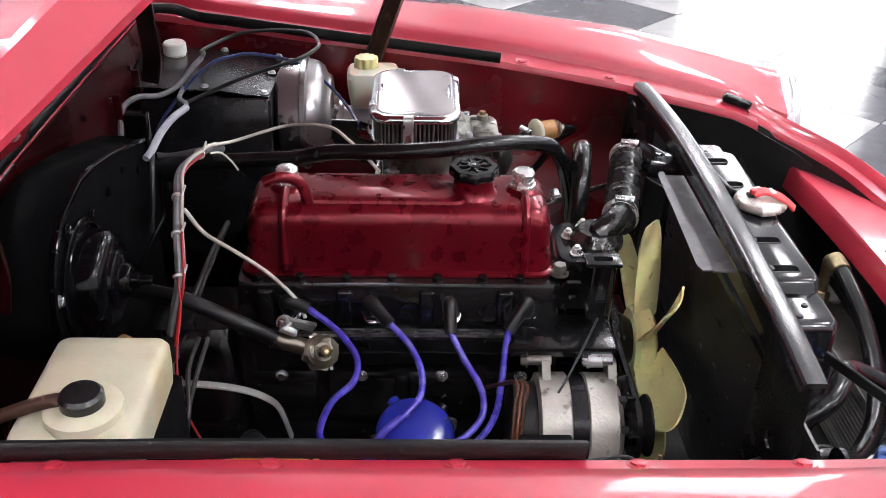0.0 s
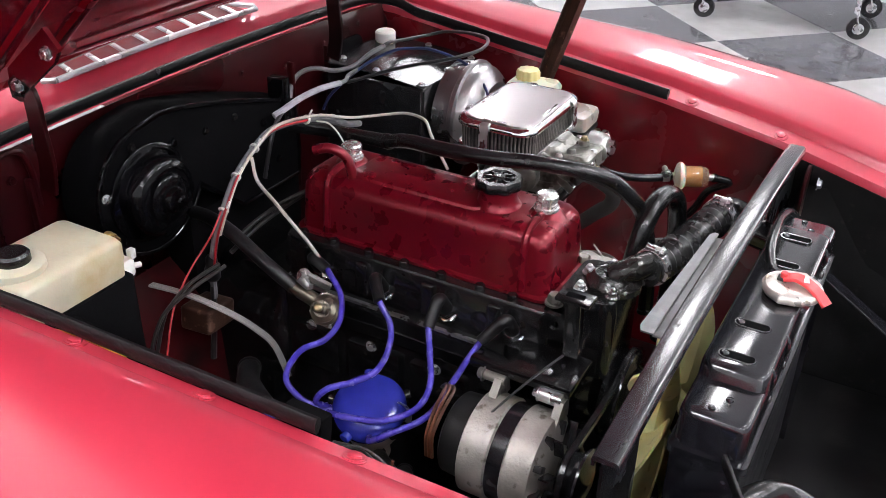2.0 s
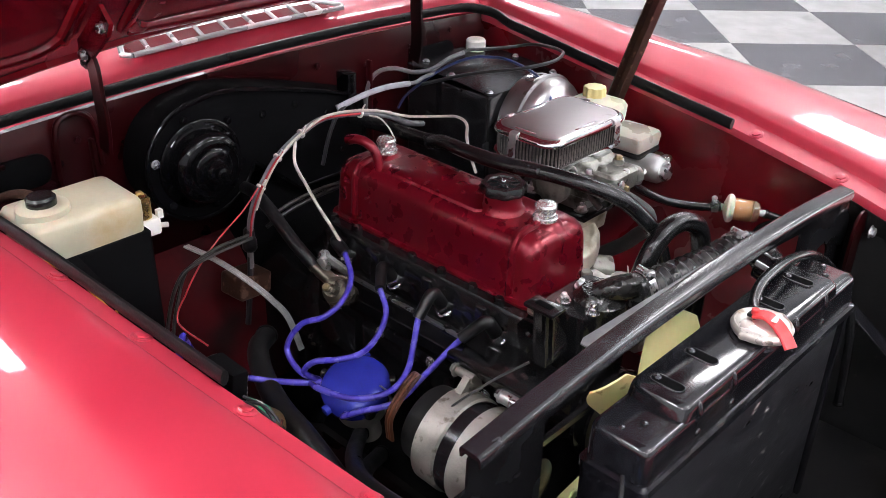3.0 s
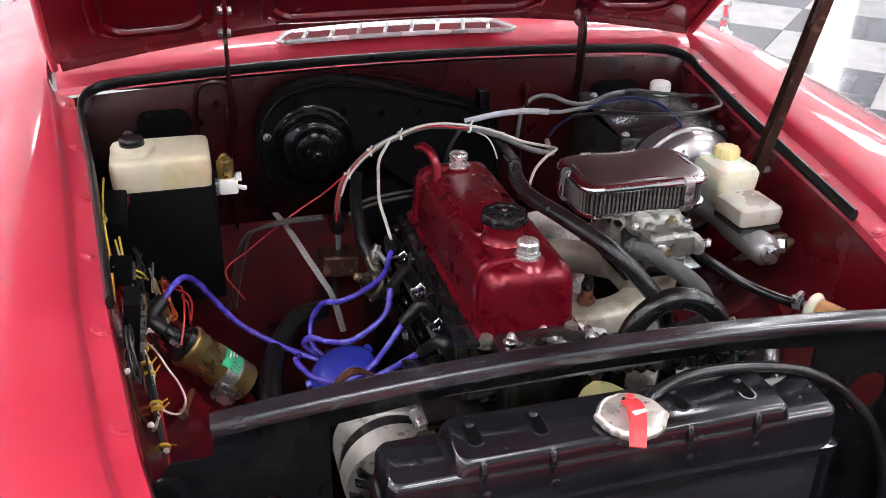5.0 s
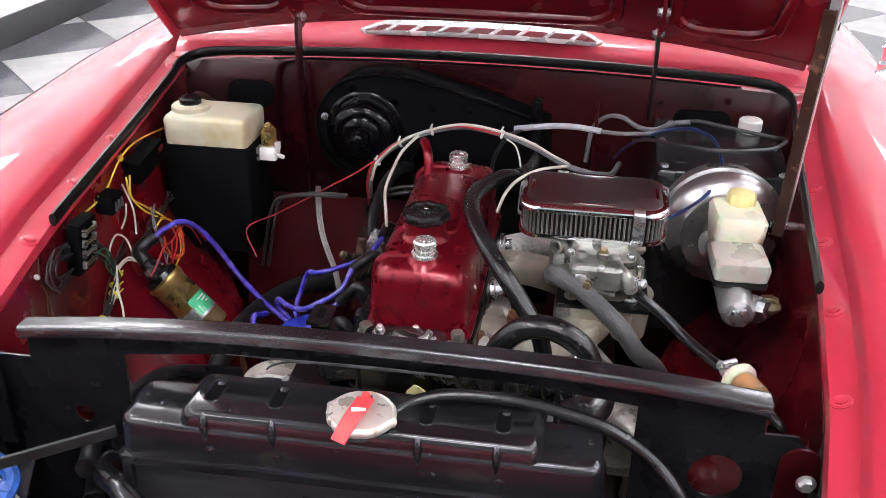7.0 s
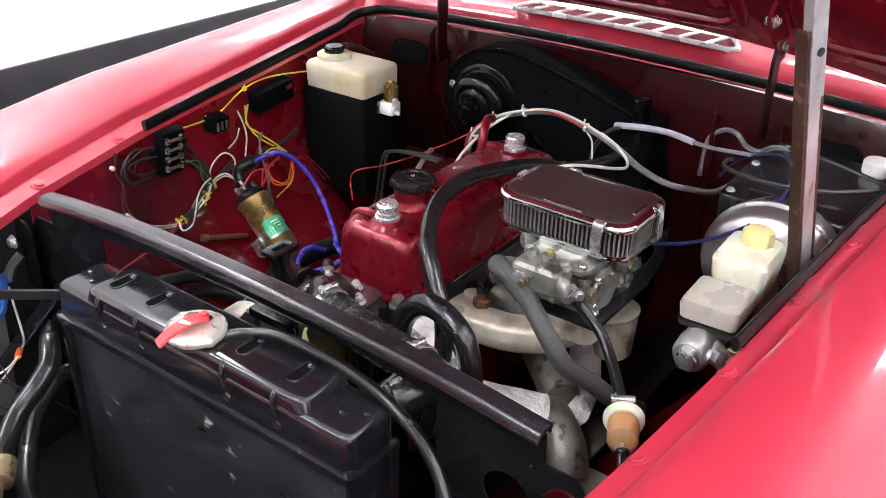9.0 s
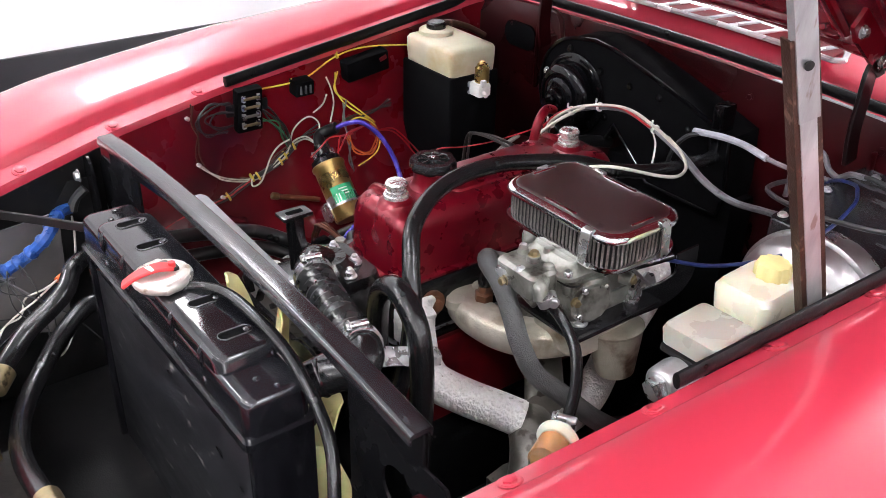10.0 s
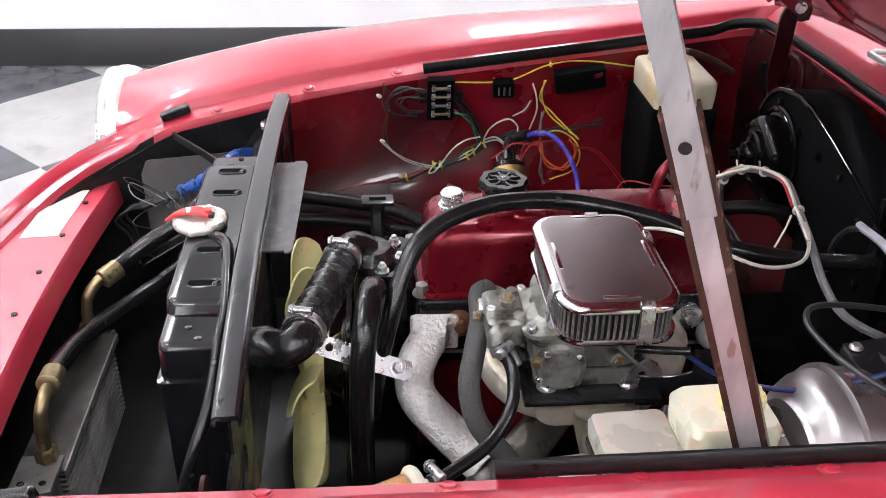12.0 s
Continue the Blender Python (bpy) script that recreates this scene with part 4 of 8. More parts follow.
levels = [(0.172, 0.0340, 0.012, 0.7405), (0.169, 0.0338, 0.013, 0.7500), (0.1675, 0.0333, 0.013, 0.7535), (0.1655, 0.0318, 0.012, 0.7560), (0.1620, 0.0295, 0.011, 0.7575)]
part("tank_crown", stack((0.0, RY, 0), levels), BLACK_RAD, radiator, "raised tank crown")
for x in (-0.144, -0.081, 0.063, 0.134):
    rim = [(x + a, RY + 0.003 + b, 0.7576) for a, b in round_rect(0.0072, 0.0180, 0.0070, 6)]
    slot = part("slot_rim", sweep(rim + rim[:1], circle(0.0011, 6), straight=True), BLACK_RAD, radiator)
    # The crown stays solid; a near-black patch paints the slot's inner shade.
    part("slot", stack((x, RY + 0.003, 0), [(0.0066, 0.0175, 0.0064, 0.7570), (0.0066, 0.0175, 0.0064, 0.7579)], k=6), CARRIER, slot, "near-black patch for the shade in a slot")
    part("slot_end", lathe((x + 0.001, RY + 0.015, 0.7576), (0, -0.3, 1), [(0.0046, 0), (0.0040, 0.0012), (0.0020, 0.0020), (0.0005, 0.0022)], 14), BLACK_RAD, slot, "shiny rounded end of the slot")
for x in (-0.144, -0.078, 0.059, 0.131):
    part("front_bulge", sweep([(x, RY - 0.0290, 0.7555), (x, RY - 0.0325, 0.7500), (x, RY - 0.0340, 0.742), (x, RY - 0.0332, 0.734), (x, RY - 0.0322, 0.726)], lambda f: circle(0.0026 + 0.0016 * math.sin(math.pi * min(1, f * 1.1)), 10), n=4), BLACK_RAD, radiator)
    part("front_rivet", lathe((x + 0.004, RY - 0.0340, 0.716), (0, -1, 0), [(0.005, 0), (0.0042, 0.002), (0.001, 0.003)], 12), BLACK_RAD, radiator)
for x in (-0.215, -0.195, 0.195, 0.215):
    part("tank_rivet", lathe((x, RY + 0.006 - 0.012 * (abs(x) < 0.2), 0.7424), (0, 0, 1), [(0.004, 0), (0.0035, 0.0015), (0.001, 0.0022)], 12), BLACK_RAD, radiator)
part("core", box((-0.002, RY, 0.515), (0.444, 0.054, 0.352), bevel=0.001), CORE, radiator, "dark finned core with scratches")
for s in (-1, 1):
    part("side_frame", box((s * 0.227 - 0.002, RY, 0.515), (0.010, 0.068, 0.36), bevel=0.002), BLACK_RAD, radiator)
part("bottom_tank", box((-0.002, RY, 0.325), (0.464, 0.072, 0.04), bevel=0.012, seg=3), BLACK_RAD, radiator)
part("filler_neck", lathe((0, -0.391, 0.748), (0, 0, 1), [(0.026, 0), (0.024, 0.006), (0.024, 0.012), (0.027, 0.014)], 28), BLACK_RAD, radiator)
part("outlet_pipe", tube([(0.196, -0.350, 0.715), (0.198, -0.325, 0.718), (0.199, -0.300, 0.722)], 0.020, 18), BLACK_RAD, radiator)

CAPM = Matrix.Translation((0.004, -0.395, 0.762)) @ pose(0, 0, 0, 0, 0, -14)
ring = []
for i in range(96):
    a = 2 * math.pi * i / 96
    r = 0.0312 + 0.0030 * max(0, math.cos(2 * a)) ** 24 - 0.0012 * max(0, math.cos(6 * a + 0.6)) ** 10
    ring.append((r * math.cos(a), r * math.sin(a)))
bm = bmesh.new()
levels = [(0.95, -0.003), (1.00, -0.002), (1.04, 0.0015), (1.04, 0.0040), (1.0, 0.0060), (0.94, 0.0072), (0.90, 0.0066), (0.86, 0.0072), (0.55, 0.0082), (0.2, 0.0086)]
rings = [[bm.verts.new(CAPM @ Vector((x * f, y * f, z))) for x, y in ring] for f, z in levels]
for a, b in zip(rings, rings[1:]):
    for i in range(96):
        bm.faces.new((a[i], a[(i + 1) % 96], b[(i + 1) % 96], b[i]))
bm.faces.new(rings[-1])
bm.faces.new(rings[0][::-1])
cap = part("pressure_cap", bm, CAP_METAL, radiator, "pale plated pressure cap")
part("lever", sweep([(0.0055, -0.385, 0.774), (0.005, -0.398, 0.7775), (0.001, -0.412, 0.775), (-0.004, -0.424, 0.769), (-0.0085, -0.434, 0.761)], lambda f: rect(0.0172 - 0.002 * f, 0.0042, 0.0012), n=4, up=(0, 0, 1)), RED_TAG, cap, "red release lever")
part("lever_pin", rod((0.006, -0.384, 0.770), (0.006, -0.384, 0.7800), 0.0042), RED_TAG, cap)
part("lever_mark", sweep([(-0.002, -0.4085, 0.7785), (0.011, -0.4055, 0.7790)], rect(0.006, 0.0006, 0.0001), straight=True, up=(0, 0, 1)), WHITE, cap, "worn pale print bar")
part("lever_slot", box((0.0060, -0.3810, 0.7722), (0.010, 0.007, 0.004), bevel=0.001), BLACK_DULL, cap, "dark pivot slot")


# ---- the engine ----
engine = thing("engine", (0, 0.05, 0.20), "four-cylinder engine with a red rocker cover and a black head", "engine")
part("cylinder_head", stack((0.002, 0.053, 0), [(0.074, 0.196, 0.012, 0.615), (0.076, 0.198, 0.014, 0.620), (0.076, 0.198, 0.014, 0.682), (0.073, 0.195, 0.012, 0.686)]), IRON, engine, "black painted cylinder head")
part("engine_block", stack((0.0, 0.055, 0), [(0.080, 0.200, 0.012, 0.22), (0.086, 0.205, 0.014, 0.25), (0.086, 0.205, 0.014, 0.44), (0.078, 0.203, 0.012, 0.47), (0.078, 0.203, 0.012, 0.605), (0.076, 0.2, 0.012, 0.612)]), IRON, engine, "black painted engine block")
part("side_cover", box((0.081, 0.045, 0.535), (0.010, 0.37, 0.13), bevel=0.003), BLOCK_RED, engine, "dark red painted side of the block")
part("head_gasket", stack((0.0, 0.054, 0), [(0.078, 0.200, 0.012, 0.6115), (0.078, 0.200, 0.012, 0.6155)]), STEEL, engine)
part("gearbox", stack((0.0, 0.33, 0), [(0.09, 0.09, 0.03, 0.22), (0.11, 0.09, 0.04, 0.40), (0.09, 0.085, 0.04, 0.55), (0.05, 0.07, 0.02, 0.60)]), IRON, engine)
cover = part("rocker_cover", stack((0.008, 0.054, 0), [
    (0.0655, 0.1920, 0.020, 0.6865), (0.0660, 0.1925, 0.020, 0.6885), (0.0655, 0.1920, 0.020, 0.6905), (0.0600, 0.1865, 0.018, 0.6925), (0.0590, 0.1850, 0.017, 0.700), (0.0575, 0.1835, 0.018, 0.735),
    (0.0565, 0.1825, 0.019, 0.752), (0.0545, 0.1805, 0.020, 0.761), (0.0500, 0.1760, 0.020, 0.768), (0.0440, 0.1700, 0.018, 0.772), (0.036, 0.162, 0.016, 0.7735)], k=7), RED_ENGINE, engine, "metallic red pressed rocker cover")
part("raised_top", stack((0.004, 0.072, 0), [(0.036, 0.098, 0.010, 0.7715), (0.034, 0.096, 0.012, 0.7765), (0.029, 0.091, 0.012, 0.7785)], k=6), RED_ENGINE, cover)
for y in (0.192, -0.097):
    for s in (-1,):
        bm = sweep([(0.008 + s * 0.0605, y, 0.694), (0.008 + s * 0.0575, y, 0.735), (0.008 + s * 0.0560, y, 0.755), (0.008 + s * 0.050, y, 0.768), (0.008 + s * 0.034, y, 0.7755), (0.012, y, 0.776)], circle(0.0055, 8), n=4)
        part("cover_rib", bm, RED_ENGINE, cover)
    part("nut_boss", lathe((0.011, y, 0.768), (0, 0, 1), [(0.026, 0), (0.021, 0.006), (0.017, 0.010), (0.014, 0.011)], 24), RED_ENGINE, cover)
    bm = lathe((0.011, y, 0.778), (0, 0, 1), [(0.0160, 0), (0.0160, 0.0040), (0.0135, 0.0050), (0.0135, 0.0090), (0.0118, 0.0100), (0.0118, 0.0130), (0.0140, 0.0140), (0.0140, 0.0190), (0.0118, 0.0215), (0.004, 0.0225)], 24)
    part("cover_nut", bm, NUT_CHROME, cover, "chromed domed cover nut")
for y in (-0.10, -0.055, 0.0, 0.055, 0.11, 0.165, 0.215):
    part("cover_fixing", hexnut((-0.0635, y + 0.008, 0.6835), (0, 0, 1), 0.0065, 0.010), IRON, engine)
part("filler_neck", lathe((0.002, -0.035, 0.770), (0, 0, 1), [(0.034, 0), (0.027, 0.006), (0.0245, 0.014), (0.0245, 0.026), (0.020, 0.028)], 28), RED_ENGINE, cover)
OILC = []
for i in range(64):
    a = 2 * math.pi * i / 64
    r = 0.0292 + 0.0013 * math.cos(8 * a)
    OILC.append((r * math.cos(a), r * math.sin(a)))
bm = bmesh.new()
rings = [[bm.verts.new((0.002 + x * f, -0.035 + y * f, 0.7975 + z)) for x, y in OILC] for f, z in ((0.95, 0.0), (1.0, 0.002), (1.0, 0.008), (0.93, 0.0125), (0.7, 0.0125), (0.66, 0.0105), (0.3, 0.0105), (0.26, 0.0135), (0.12, 0.0140))]
for a, b in zip(rings, rings[1:]):
    for i in range(64):
        bm.faces.new((a[i], a[(i + 1) % 64], b[(i + 1) % 64], b[i]))
bm.faces.new(rings[-1])
bm.faces.new(rings[0][::-1])
oilcap = part("oil_filler_cap", bm, BLACK, engine, "black scalloped oil filler cap")
for k in range(8):
    a = math.pi / 4 * k + 0.2
    part("cap_rib", box((0.002 + 0.0125 * math.cos(a), -0.035 + 0.0125 * math.sin(a), 0.8092), (0.013, 0.003, 0.0022), (0, 0, math.degrees(a)), bevel=0.001), BLACK, oilcap)
part("cap_rivet", lathe((0.002, -0.035, 0.8108), (0, 0, 1), [(0.003, 0), (0.0025, 0.0015), (0.001, 0.002)], 10), STEEL, oilcap)
part("breather_pipe", tube([(-0.044, 0.212, 0.806), (-0.040, 0.195, 0.811), (-0.034, 0.180, 0.807), (-0.030, 0.169, 0.795), (-0.029, 0.162, 0.768)], 0.0068, 14), RED_ENGINE, engine, "red breather pipe")

# spark plugs and side details of the head
PLUGS = [(0.185, (-0.098, 0.161, 0.667)), (0.085, (-0.121, 0.064, 0.662)), (-0.010, (-0.122, -0.008, 0.649)), (-0.103, (-0.115, -0.077, 0.649))]
for y, q in PLUGS:
    t = thing("spark_plug", (-0.07, y, 0.645), "spark plug with a black rubber cap in the cylinder head", "spark plug", "spark plugs")
    b0, elbow = Vector((-0.072, y, 0.640)), Vector((-0.094, y + 0.004, 0.677))
    d = (elbow - b0).normalized()
    bm = lathe(b0, d, [(0.0125, 0), (0.0125, 0.004), (0.0105, 0.005)], 20)
    lathe(b0, d, [(0.0118, 0.005), (0.0122, 0.0055), (0.0122, 0.013), (0.0105, 0.015)], 6, bm)
    part("shell", bm, CHROME, t, "bright plated hexagon shell")
    part("boot", sweep([b0 + d * 0.012, b0 + d * 0.030, elbow - d * 0.006, elbow + (Vector(q) - elbow).normalized() * 0.006, (elbow + Vector(q)) / 2, Vector(q)], lambda f: circle(0.0096 - 0.0022 * f, 12), n=4), SEAL, t, "black rubber plug cap")
for k, y in enumerate((0.235, 0.14, 0.04, -0.055)):
    part("core_plug", lathe((-0.0735, y, 0.648), (-1, 0, 0.1), [(0.014, 0), (0.013, 0.004), (0.010, 0.003)], 18), IRON, engine)
    part("rib_boss", box((-0.076, y - 0.02, 0.655), (0.012, 0.02, 0.05), bevel=0.005, seg=3), IRON, engine)
for y in (0.20, 0.10, 0.0, -0.10):
    part("push_rod_cover", box((-0.082, y, 0.52), (0.012, 0.085, 0.07), bevel=0.006, seg=2), IRON, engine)
    part("side_bolt", hexnut((-0.089, y, 0.56), (-1, 0, 0), 0.006, 0.006), STEEL, engine)
bm = sweep([(-0.090, 0.20, 0.585), (-0.092, 0.05, 0.590), (-0.090, -0.09, 0.588)], rect(0.026, 0.003, 0.001), n=3, up=(1, 0, 0.3))
part("side_strap", bm, IRON, engine, "flat bracket along the block")

# thermostat housing and water pump
part("thermostat_base", stack((0.0, -0.178, 0), [(0.050, 0.038, 0.015, 0.60), (0.052, 0.038, 0.016, 0.69), (0.048, 0.034, 0.016, 0.705)]), IRON, engine, "black thermostat housing")
bm = lathe((0.004, -0.195, 0.703), (0, 0, 1), [(0.034, 0), (0.034, 0.008), (0.028, 0.014), (0.024, 0.020)], 24)
tube([(0.0, -0.195, 0.716), (0.006, -0.212, 0.728), (0.018, -0.222, 0.731), (0.030, -0.228, 0.731)], 0.0160, 16, bm=bm)
part("thermostat_elbow", bm, OILY, engine, "oily black water outlet elbow")
for x, y in ((-0.026, -0.205), (0.012, -0.160), (0.036, -0.182), (-0.03, -0.165)):
    bm = rod((x, y, 0.703), (x, y, 0.718), 0.0036)
    hexnut((x, y, 0.706), (0, 0, 1), 0.0066, 0.008, bm)
    part("housing_nut", bm, STEEL, engine, "zinc plated nut")
bm = sweep([(-0.088, -0.184, 0.655), (-0.091, -0.184, 0.695), (-0.0945, -0.1838, 0.733)], [(-0.009, -0.008), (0.009, -0.008), (0.009, -0.005), (0.003, -0.003), (0.003, 0.003), (0.009, 0.005), (0.009, 0.008), (-0.009, 0.008), (-0.009, 0.005), (-0.003, 0.003), (-0.003, -0.003), (-0.009, -0.005)], n=3)
part("adjuster_bracket", bm, BLACK, engine, "black cast bracket")
part("bracket_top", box((-0.0935, -0.1838, 0.735), (0.026, 0.042, 0.005), bevel=0.0015), BLACK, engine)
part("bracket_gusset", plate([(-0.012, 0.074), (0.012, 0.074), (0.016, 0.055), (0.040, 0.022), (0.046, 0.0), (0.006, 0.0), (-0.006, 0.03)], (-0.0945, -0.1800, 0.659), (1, 0, 0), (0, 0, 1), 0.010), BLACK, engine, "oily cast bracket web")
part("bracket_slot", box((-0.0935, -0.1838, 0.7378), (0.008, 0.022, 0.0012), bevel=0.0004), CARRIER, engine)
part("bracket_foot", box((-0.066, -0.182, 0.660), (0.050, 0.020, 0.014), (0, -12, 0), bevel=0.004), BLACK, engine)
part("lifting_eye", plate([(-0.02, 0.0), (0.02, 0.0), (0.018, 0.03), (0.008, 0.042), (-0.008, 0.042), (-0.018, 0.03)], (-0.076, -0.155, 0.655), (0, 1, 0), (-0.2, 0, 1), 0.005, [disc(0, 0.025, 0.008, 14)]), IRON, engine)

for x, y, z in ((0.012, -0.158, 0.690), (-0.052, -0.142, 0.690), (0.058, -0.135, 0.686)):
    part("head_nut", hexnut((x, y, z), (0, 0, 1), 0.0085, 0.014), ALLOY_DARK, engine)
bm = lathe((0.008, -0.155, 0.545), (0, -1, 0), [(0.055, 0), (0.060, 0.02), (0.045, 0.05), (0.030, 0.06), (0.030, 0.075)], 28)
part("water_pump", bm, IRON, engine)
part("fan_pulley", lathe((0.008, -0.205, 0.545), (0, -1, 0), [(0.040, 0), (0.062, 0.004), (0.062, 0.010), (0.050, 0.016), (0.062, 0.024), (0.062, 0.028), (0.045, 0.032), (0.030, 0.054)], 36), BLACK, engine, "black fan pulley")
part("crank_pulley", lathe((0.0, -0.205, 0.345), (0, -1, 0), [(0.050, 0), (0.075, 0.004), (0.075, 0.010), (0.062, 0.016), (0.075, 0.024), (0.03, 0.03)], 36), BLACK, engine)

# fan
fan = thing("cooling_fan", (0.008, -0.27, 0.545), "yellow plastic engine cooling fan", "fan")
part("hub", lathe((0.008, -0.258, 0.545), (0, -1, 0), [(0.045, 0), (0.050, 0.006), (0.050, 0.024), (0.040, 0.030), (0.018, 0.032)], 32), FAN, fan)
for k in range(7):
    a = radians(360 / 7 * k + 76)
    rad, tan = Vector((math.cos(a), 0, math.sin(a))), Vector((-math.sin(a), 0, math.cos(a)))
    rows = []
    for i in range(11):
        f = i / 10
        r = 0.036 + 0.136 * f
        w = 0.024 + 0.010 * math.sin(min(1, f * 1.2) * math.pi / 2) - (0.010 * (max(0, f - 0.8) / 0.2) ** 2)
        tw = radians(56 - 20 * f)
        row = []
        for j in range(7):
            s = (j / 6 - 0.5) * 2
            row.append(Vector((0.008, -0.278, 0.545)) + rad * (r - 0.007 * s * s * f) + tan * (-s * w * math.cos(tw) + 0.007 * (1 - s * s)) + Vector((0, -1, 0)) * (s * w * math.sin(tw) * 0.94 + 0.003 * (1 - s * s)))
        rows.append(row)
    part("blade", sheet(rows, 0.0026), FAN, fan)

# belt
belt = []
for c, r, a0, a1 in (((0.008, 0.545), 0.060, -40, 135), ((-0.172, 0.553), 0.036, 110, 225), ((0.0, 0.345), 0.073, 215, 330)):
    for i in range(7):
        a = radians(a0 + (a1 - a0) * i / 6)
        belt.append((c[0] + r * math.cos(a), -0.226, c[1] + r * math.sin(a)))
single("fan_belt", sweep(belt + belt[:1], rect(0.010, 0.008, 0.001), straight=True, up=(0, 1, 0)), RUBBER, (0, -0.221, 0.4), "black rubber belt round the fan and alternator pulleys", "belt")

# alternator
alt = thing("alternator", (-0.172, -0.155, 0.50), "silver alternator with black fan guard on a bracket", "alternator")
ax, az, DY = -0.172, 0.553, -0.014
part("rear_cover", lathe((ax, -0.062 + DY, az), (0, -1, 0), [(0.044, 0), (0.050, 0.004), (0.052, 0.030), (0.054, 0.032)], 36), BLACK_DULL, alt, "dark plastic rear cover")
part("rear_housing", lathe((ax, -0.093 + DY, az), (0, -1, 0), [(0.056, 0), (0.0625, 0.003), (0.0630, 0.036), (0.0605, 0.038)], 40), ALLOY, alt, "cast alloy rear housing")
part("stator_band", lathe((ax, -0.1305 + DY, az), (0, -1, 0), [(0.0600, 0), (0.0605, 0.019)], 40), BLACK_WORN, alt, "dark laminated band")
part("front_housing", lathe((ax, -0.1495 + DY, az), (0, -1, 0), [(0.0605, 0), (0.0630, 0.002), (0.0620, 0.034), (0.050, 0.042), (0.030, 0.044)], 40), ALLOY, alt, "cast alloy front housing")
for k in range(10):
    a = 2 * math.pi * k / 10
    part("vent_slot", box((ax + 0.051 * math.cos(a), -0.189 + DY, az + 0.051 * math.sin(a)), (0.016, 0.012, 0.008), (0, -math.degrees(a), 0), bevel=0.002), BLACK_DULL, alt)
for k in range(8):
    a = 2 * math.pi * k / 8 + 0.3
    part("fan_vane", box((ax + 0.045 * math.cos(a), -0.200 + DY, az + 0.045 * math.sin(a)), (0.030, 0.012, 0.003), (0, -math.degrees(a), 0), bevel=0.001), BLACK, alt)
part("alternator_pulley", lathe((ax, -0.205 + DY, az), (0, -1, 0), [(0.034, 0), (0.037, 0.003), (0.037, 0.009), (0.029, 0.015), (0.037, 0.022), (0.037, 0.025), (0.012, 0.032)], 30), BLACK, alt)
part("rear_lug", plate([(-0.034, -0.004), (0.028, 0), (0.020, 0.016), (0.012, 0.028), (-0.004, 0.028), (-0.014, 0.014)], (ax + 0.02, -0.100 + DY, az + 0.05), (1, 0, 0), (0.25, 0, 1), 0.010), ALLOY_DARK, alt, "cast alloy mounting lug")
part("front_lug", plate([(-0.02, 0), (0.02, 0), (0.012, 0.026), (-0.004, 0.026)], (ax + 0.02, -0.178 + DY, az + 0.05), (1, 0, 0), (0.25, 0, 1), 0.010), ALLOY_DARK, alt)
for y, r, metal in ((-0.112, 0.0060, ALLOY_DARK), (-0.184, 0.0085, STEEL)):
    bm = rod((ax + 0.029, y - 0.014, az + 0.074), (ax + 0.029, y + 0.014, az + 0.074), r)
    hexnut((ax + 0.029, y + 0.014, az + 0.074), (0, 1, 0), 0.0070, 0.008, bm)
    part("pivot_bolt", bm, metal, alt, "plated pivot bolt")
part("mount_bracket", box((-0.105, -0.14, 0.635), (0.07, 0.13, 0.014), bevel=0.004), IRON, alt)

# distributor
dist = thing("distributor", (-0.17, 0.05, 0.50), "distributor with a bright blue cap", "distributor")
dc, dd = Vector((-0.192, 0.034, 0.550)), Vector((-0.30, -0.12, 0.94)).normalized()
part("body", lathe(dc - dd * 0.10, dd, [(0.018, 0), (0.018, 0.05), (0.034, 0.06), (0.036, 0.095)], 28), ALLOY, dist)
part("cap", lathe(dc, dd, [(0.043, -0.006), (0.046, -0.002), (0.0465, 0.010), (0.045, 0.016), (0.040, 0.021), (0.030, 0.0250), (0.014, 0.0270), (0.002, 0.0275)], 40), BLUE_CAP, dist, "glossy blue plastic cap")
for k in range(5):
    a = 2 * math.pi * k / 5 + 0.5
    m = aim(dc, dd)
    p = m @ Vector((0.041 * math.cos(a), 0.041 * math.sin(a), 0.008))
    q = m @ Vector((0.053 * math.cos(a), 0.053 * math.sin(a), 0.008))
    part("lead_tower", rod(p, q, 0.0070, 14), BLUE_CAP if k % 2 else RUBBER, dist)
part("spring_clip", sweep([aim(dc, dd) @ Vector(p) for p in ((0.046, 0.0, -0.02), (0.049, 0, 0.0), (0.046, 0, 0.018), (0.038, 0, 0.026))], rect(0.008, 0.002, 0.0005), n=4), STEEL, dist, "steel spring clip")

LEADS = [
    [(-0.098, 0.161, 0.667), (-0.117, 0.127, 0.650), (-0.155, 0.102, 0.640), (-0.186, 0.103, 0.629), (-0.206, 0.128, 0.614), (-0.222, 0.140, 0.578), (-0.224, 0.110, 0.555), (-0.205, 0.085, 0.545)],
    [(-0.121, 0.064, 0.662), (-0.132, 0.041, 0.640), (-0.160, 0.027, 0.624), (-0.188, 0.028, 0.610), (-0.214, 0.044, 0.605), (-0.234, 0.066, 0.600), (-0.240, 0.080, 0.580), (-0.218, 0.078, 0.555)],
    [(-0.122, -0.008, 0.649), (-0.147, -0.025, 0.627), (-0.175, -0.042, 0.610), (-0.207, -0.042, 0.596), (-0.240, -0.015, 0.590), (-0.258, 0.025, 0.592), (-0.250, 0.055, 0.580)],
    [(-0.115, -0.077, 0.649), (-0.139, -0.071, 0.632), (-0.169, -0.066, 0.614), (-0.205, -0.055, 0.588), (-0.240, -0.025, 0.575), (-0.245, 0.000, 0.556), (-0.222, 0.012, 0.545)],
]
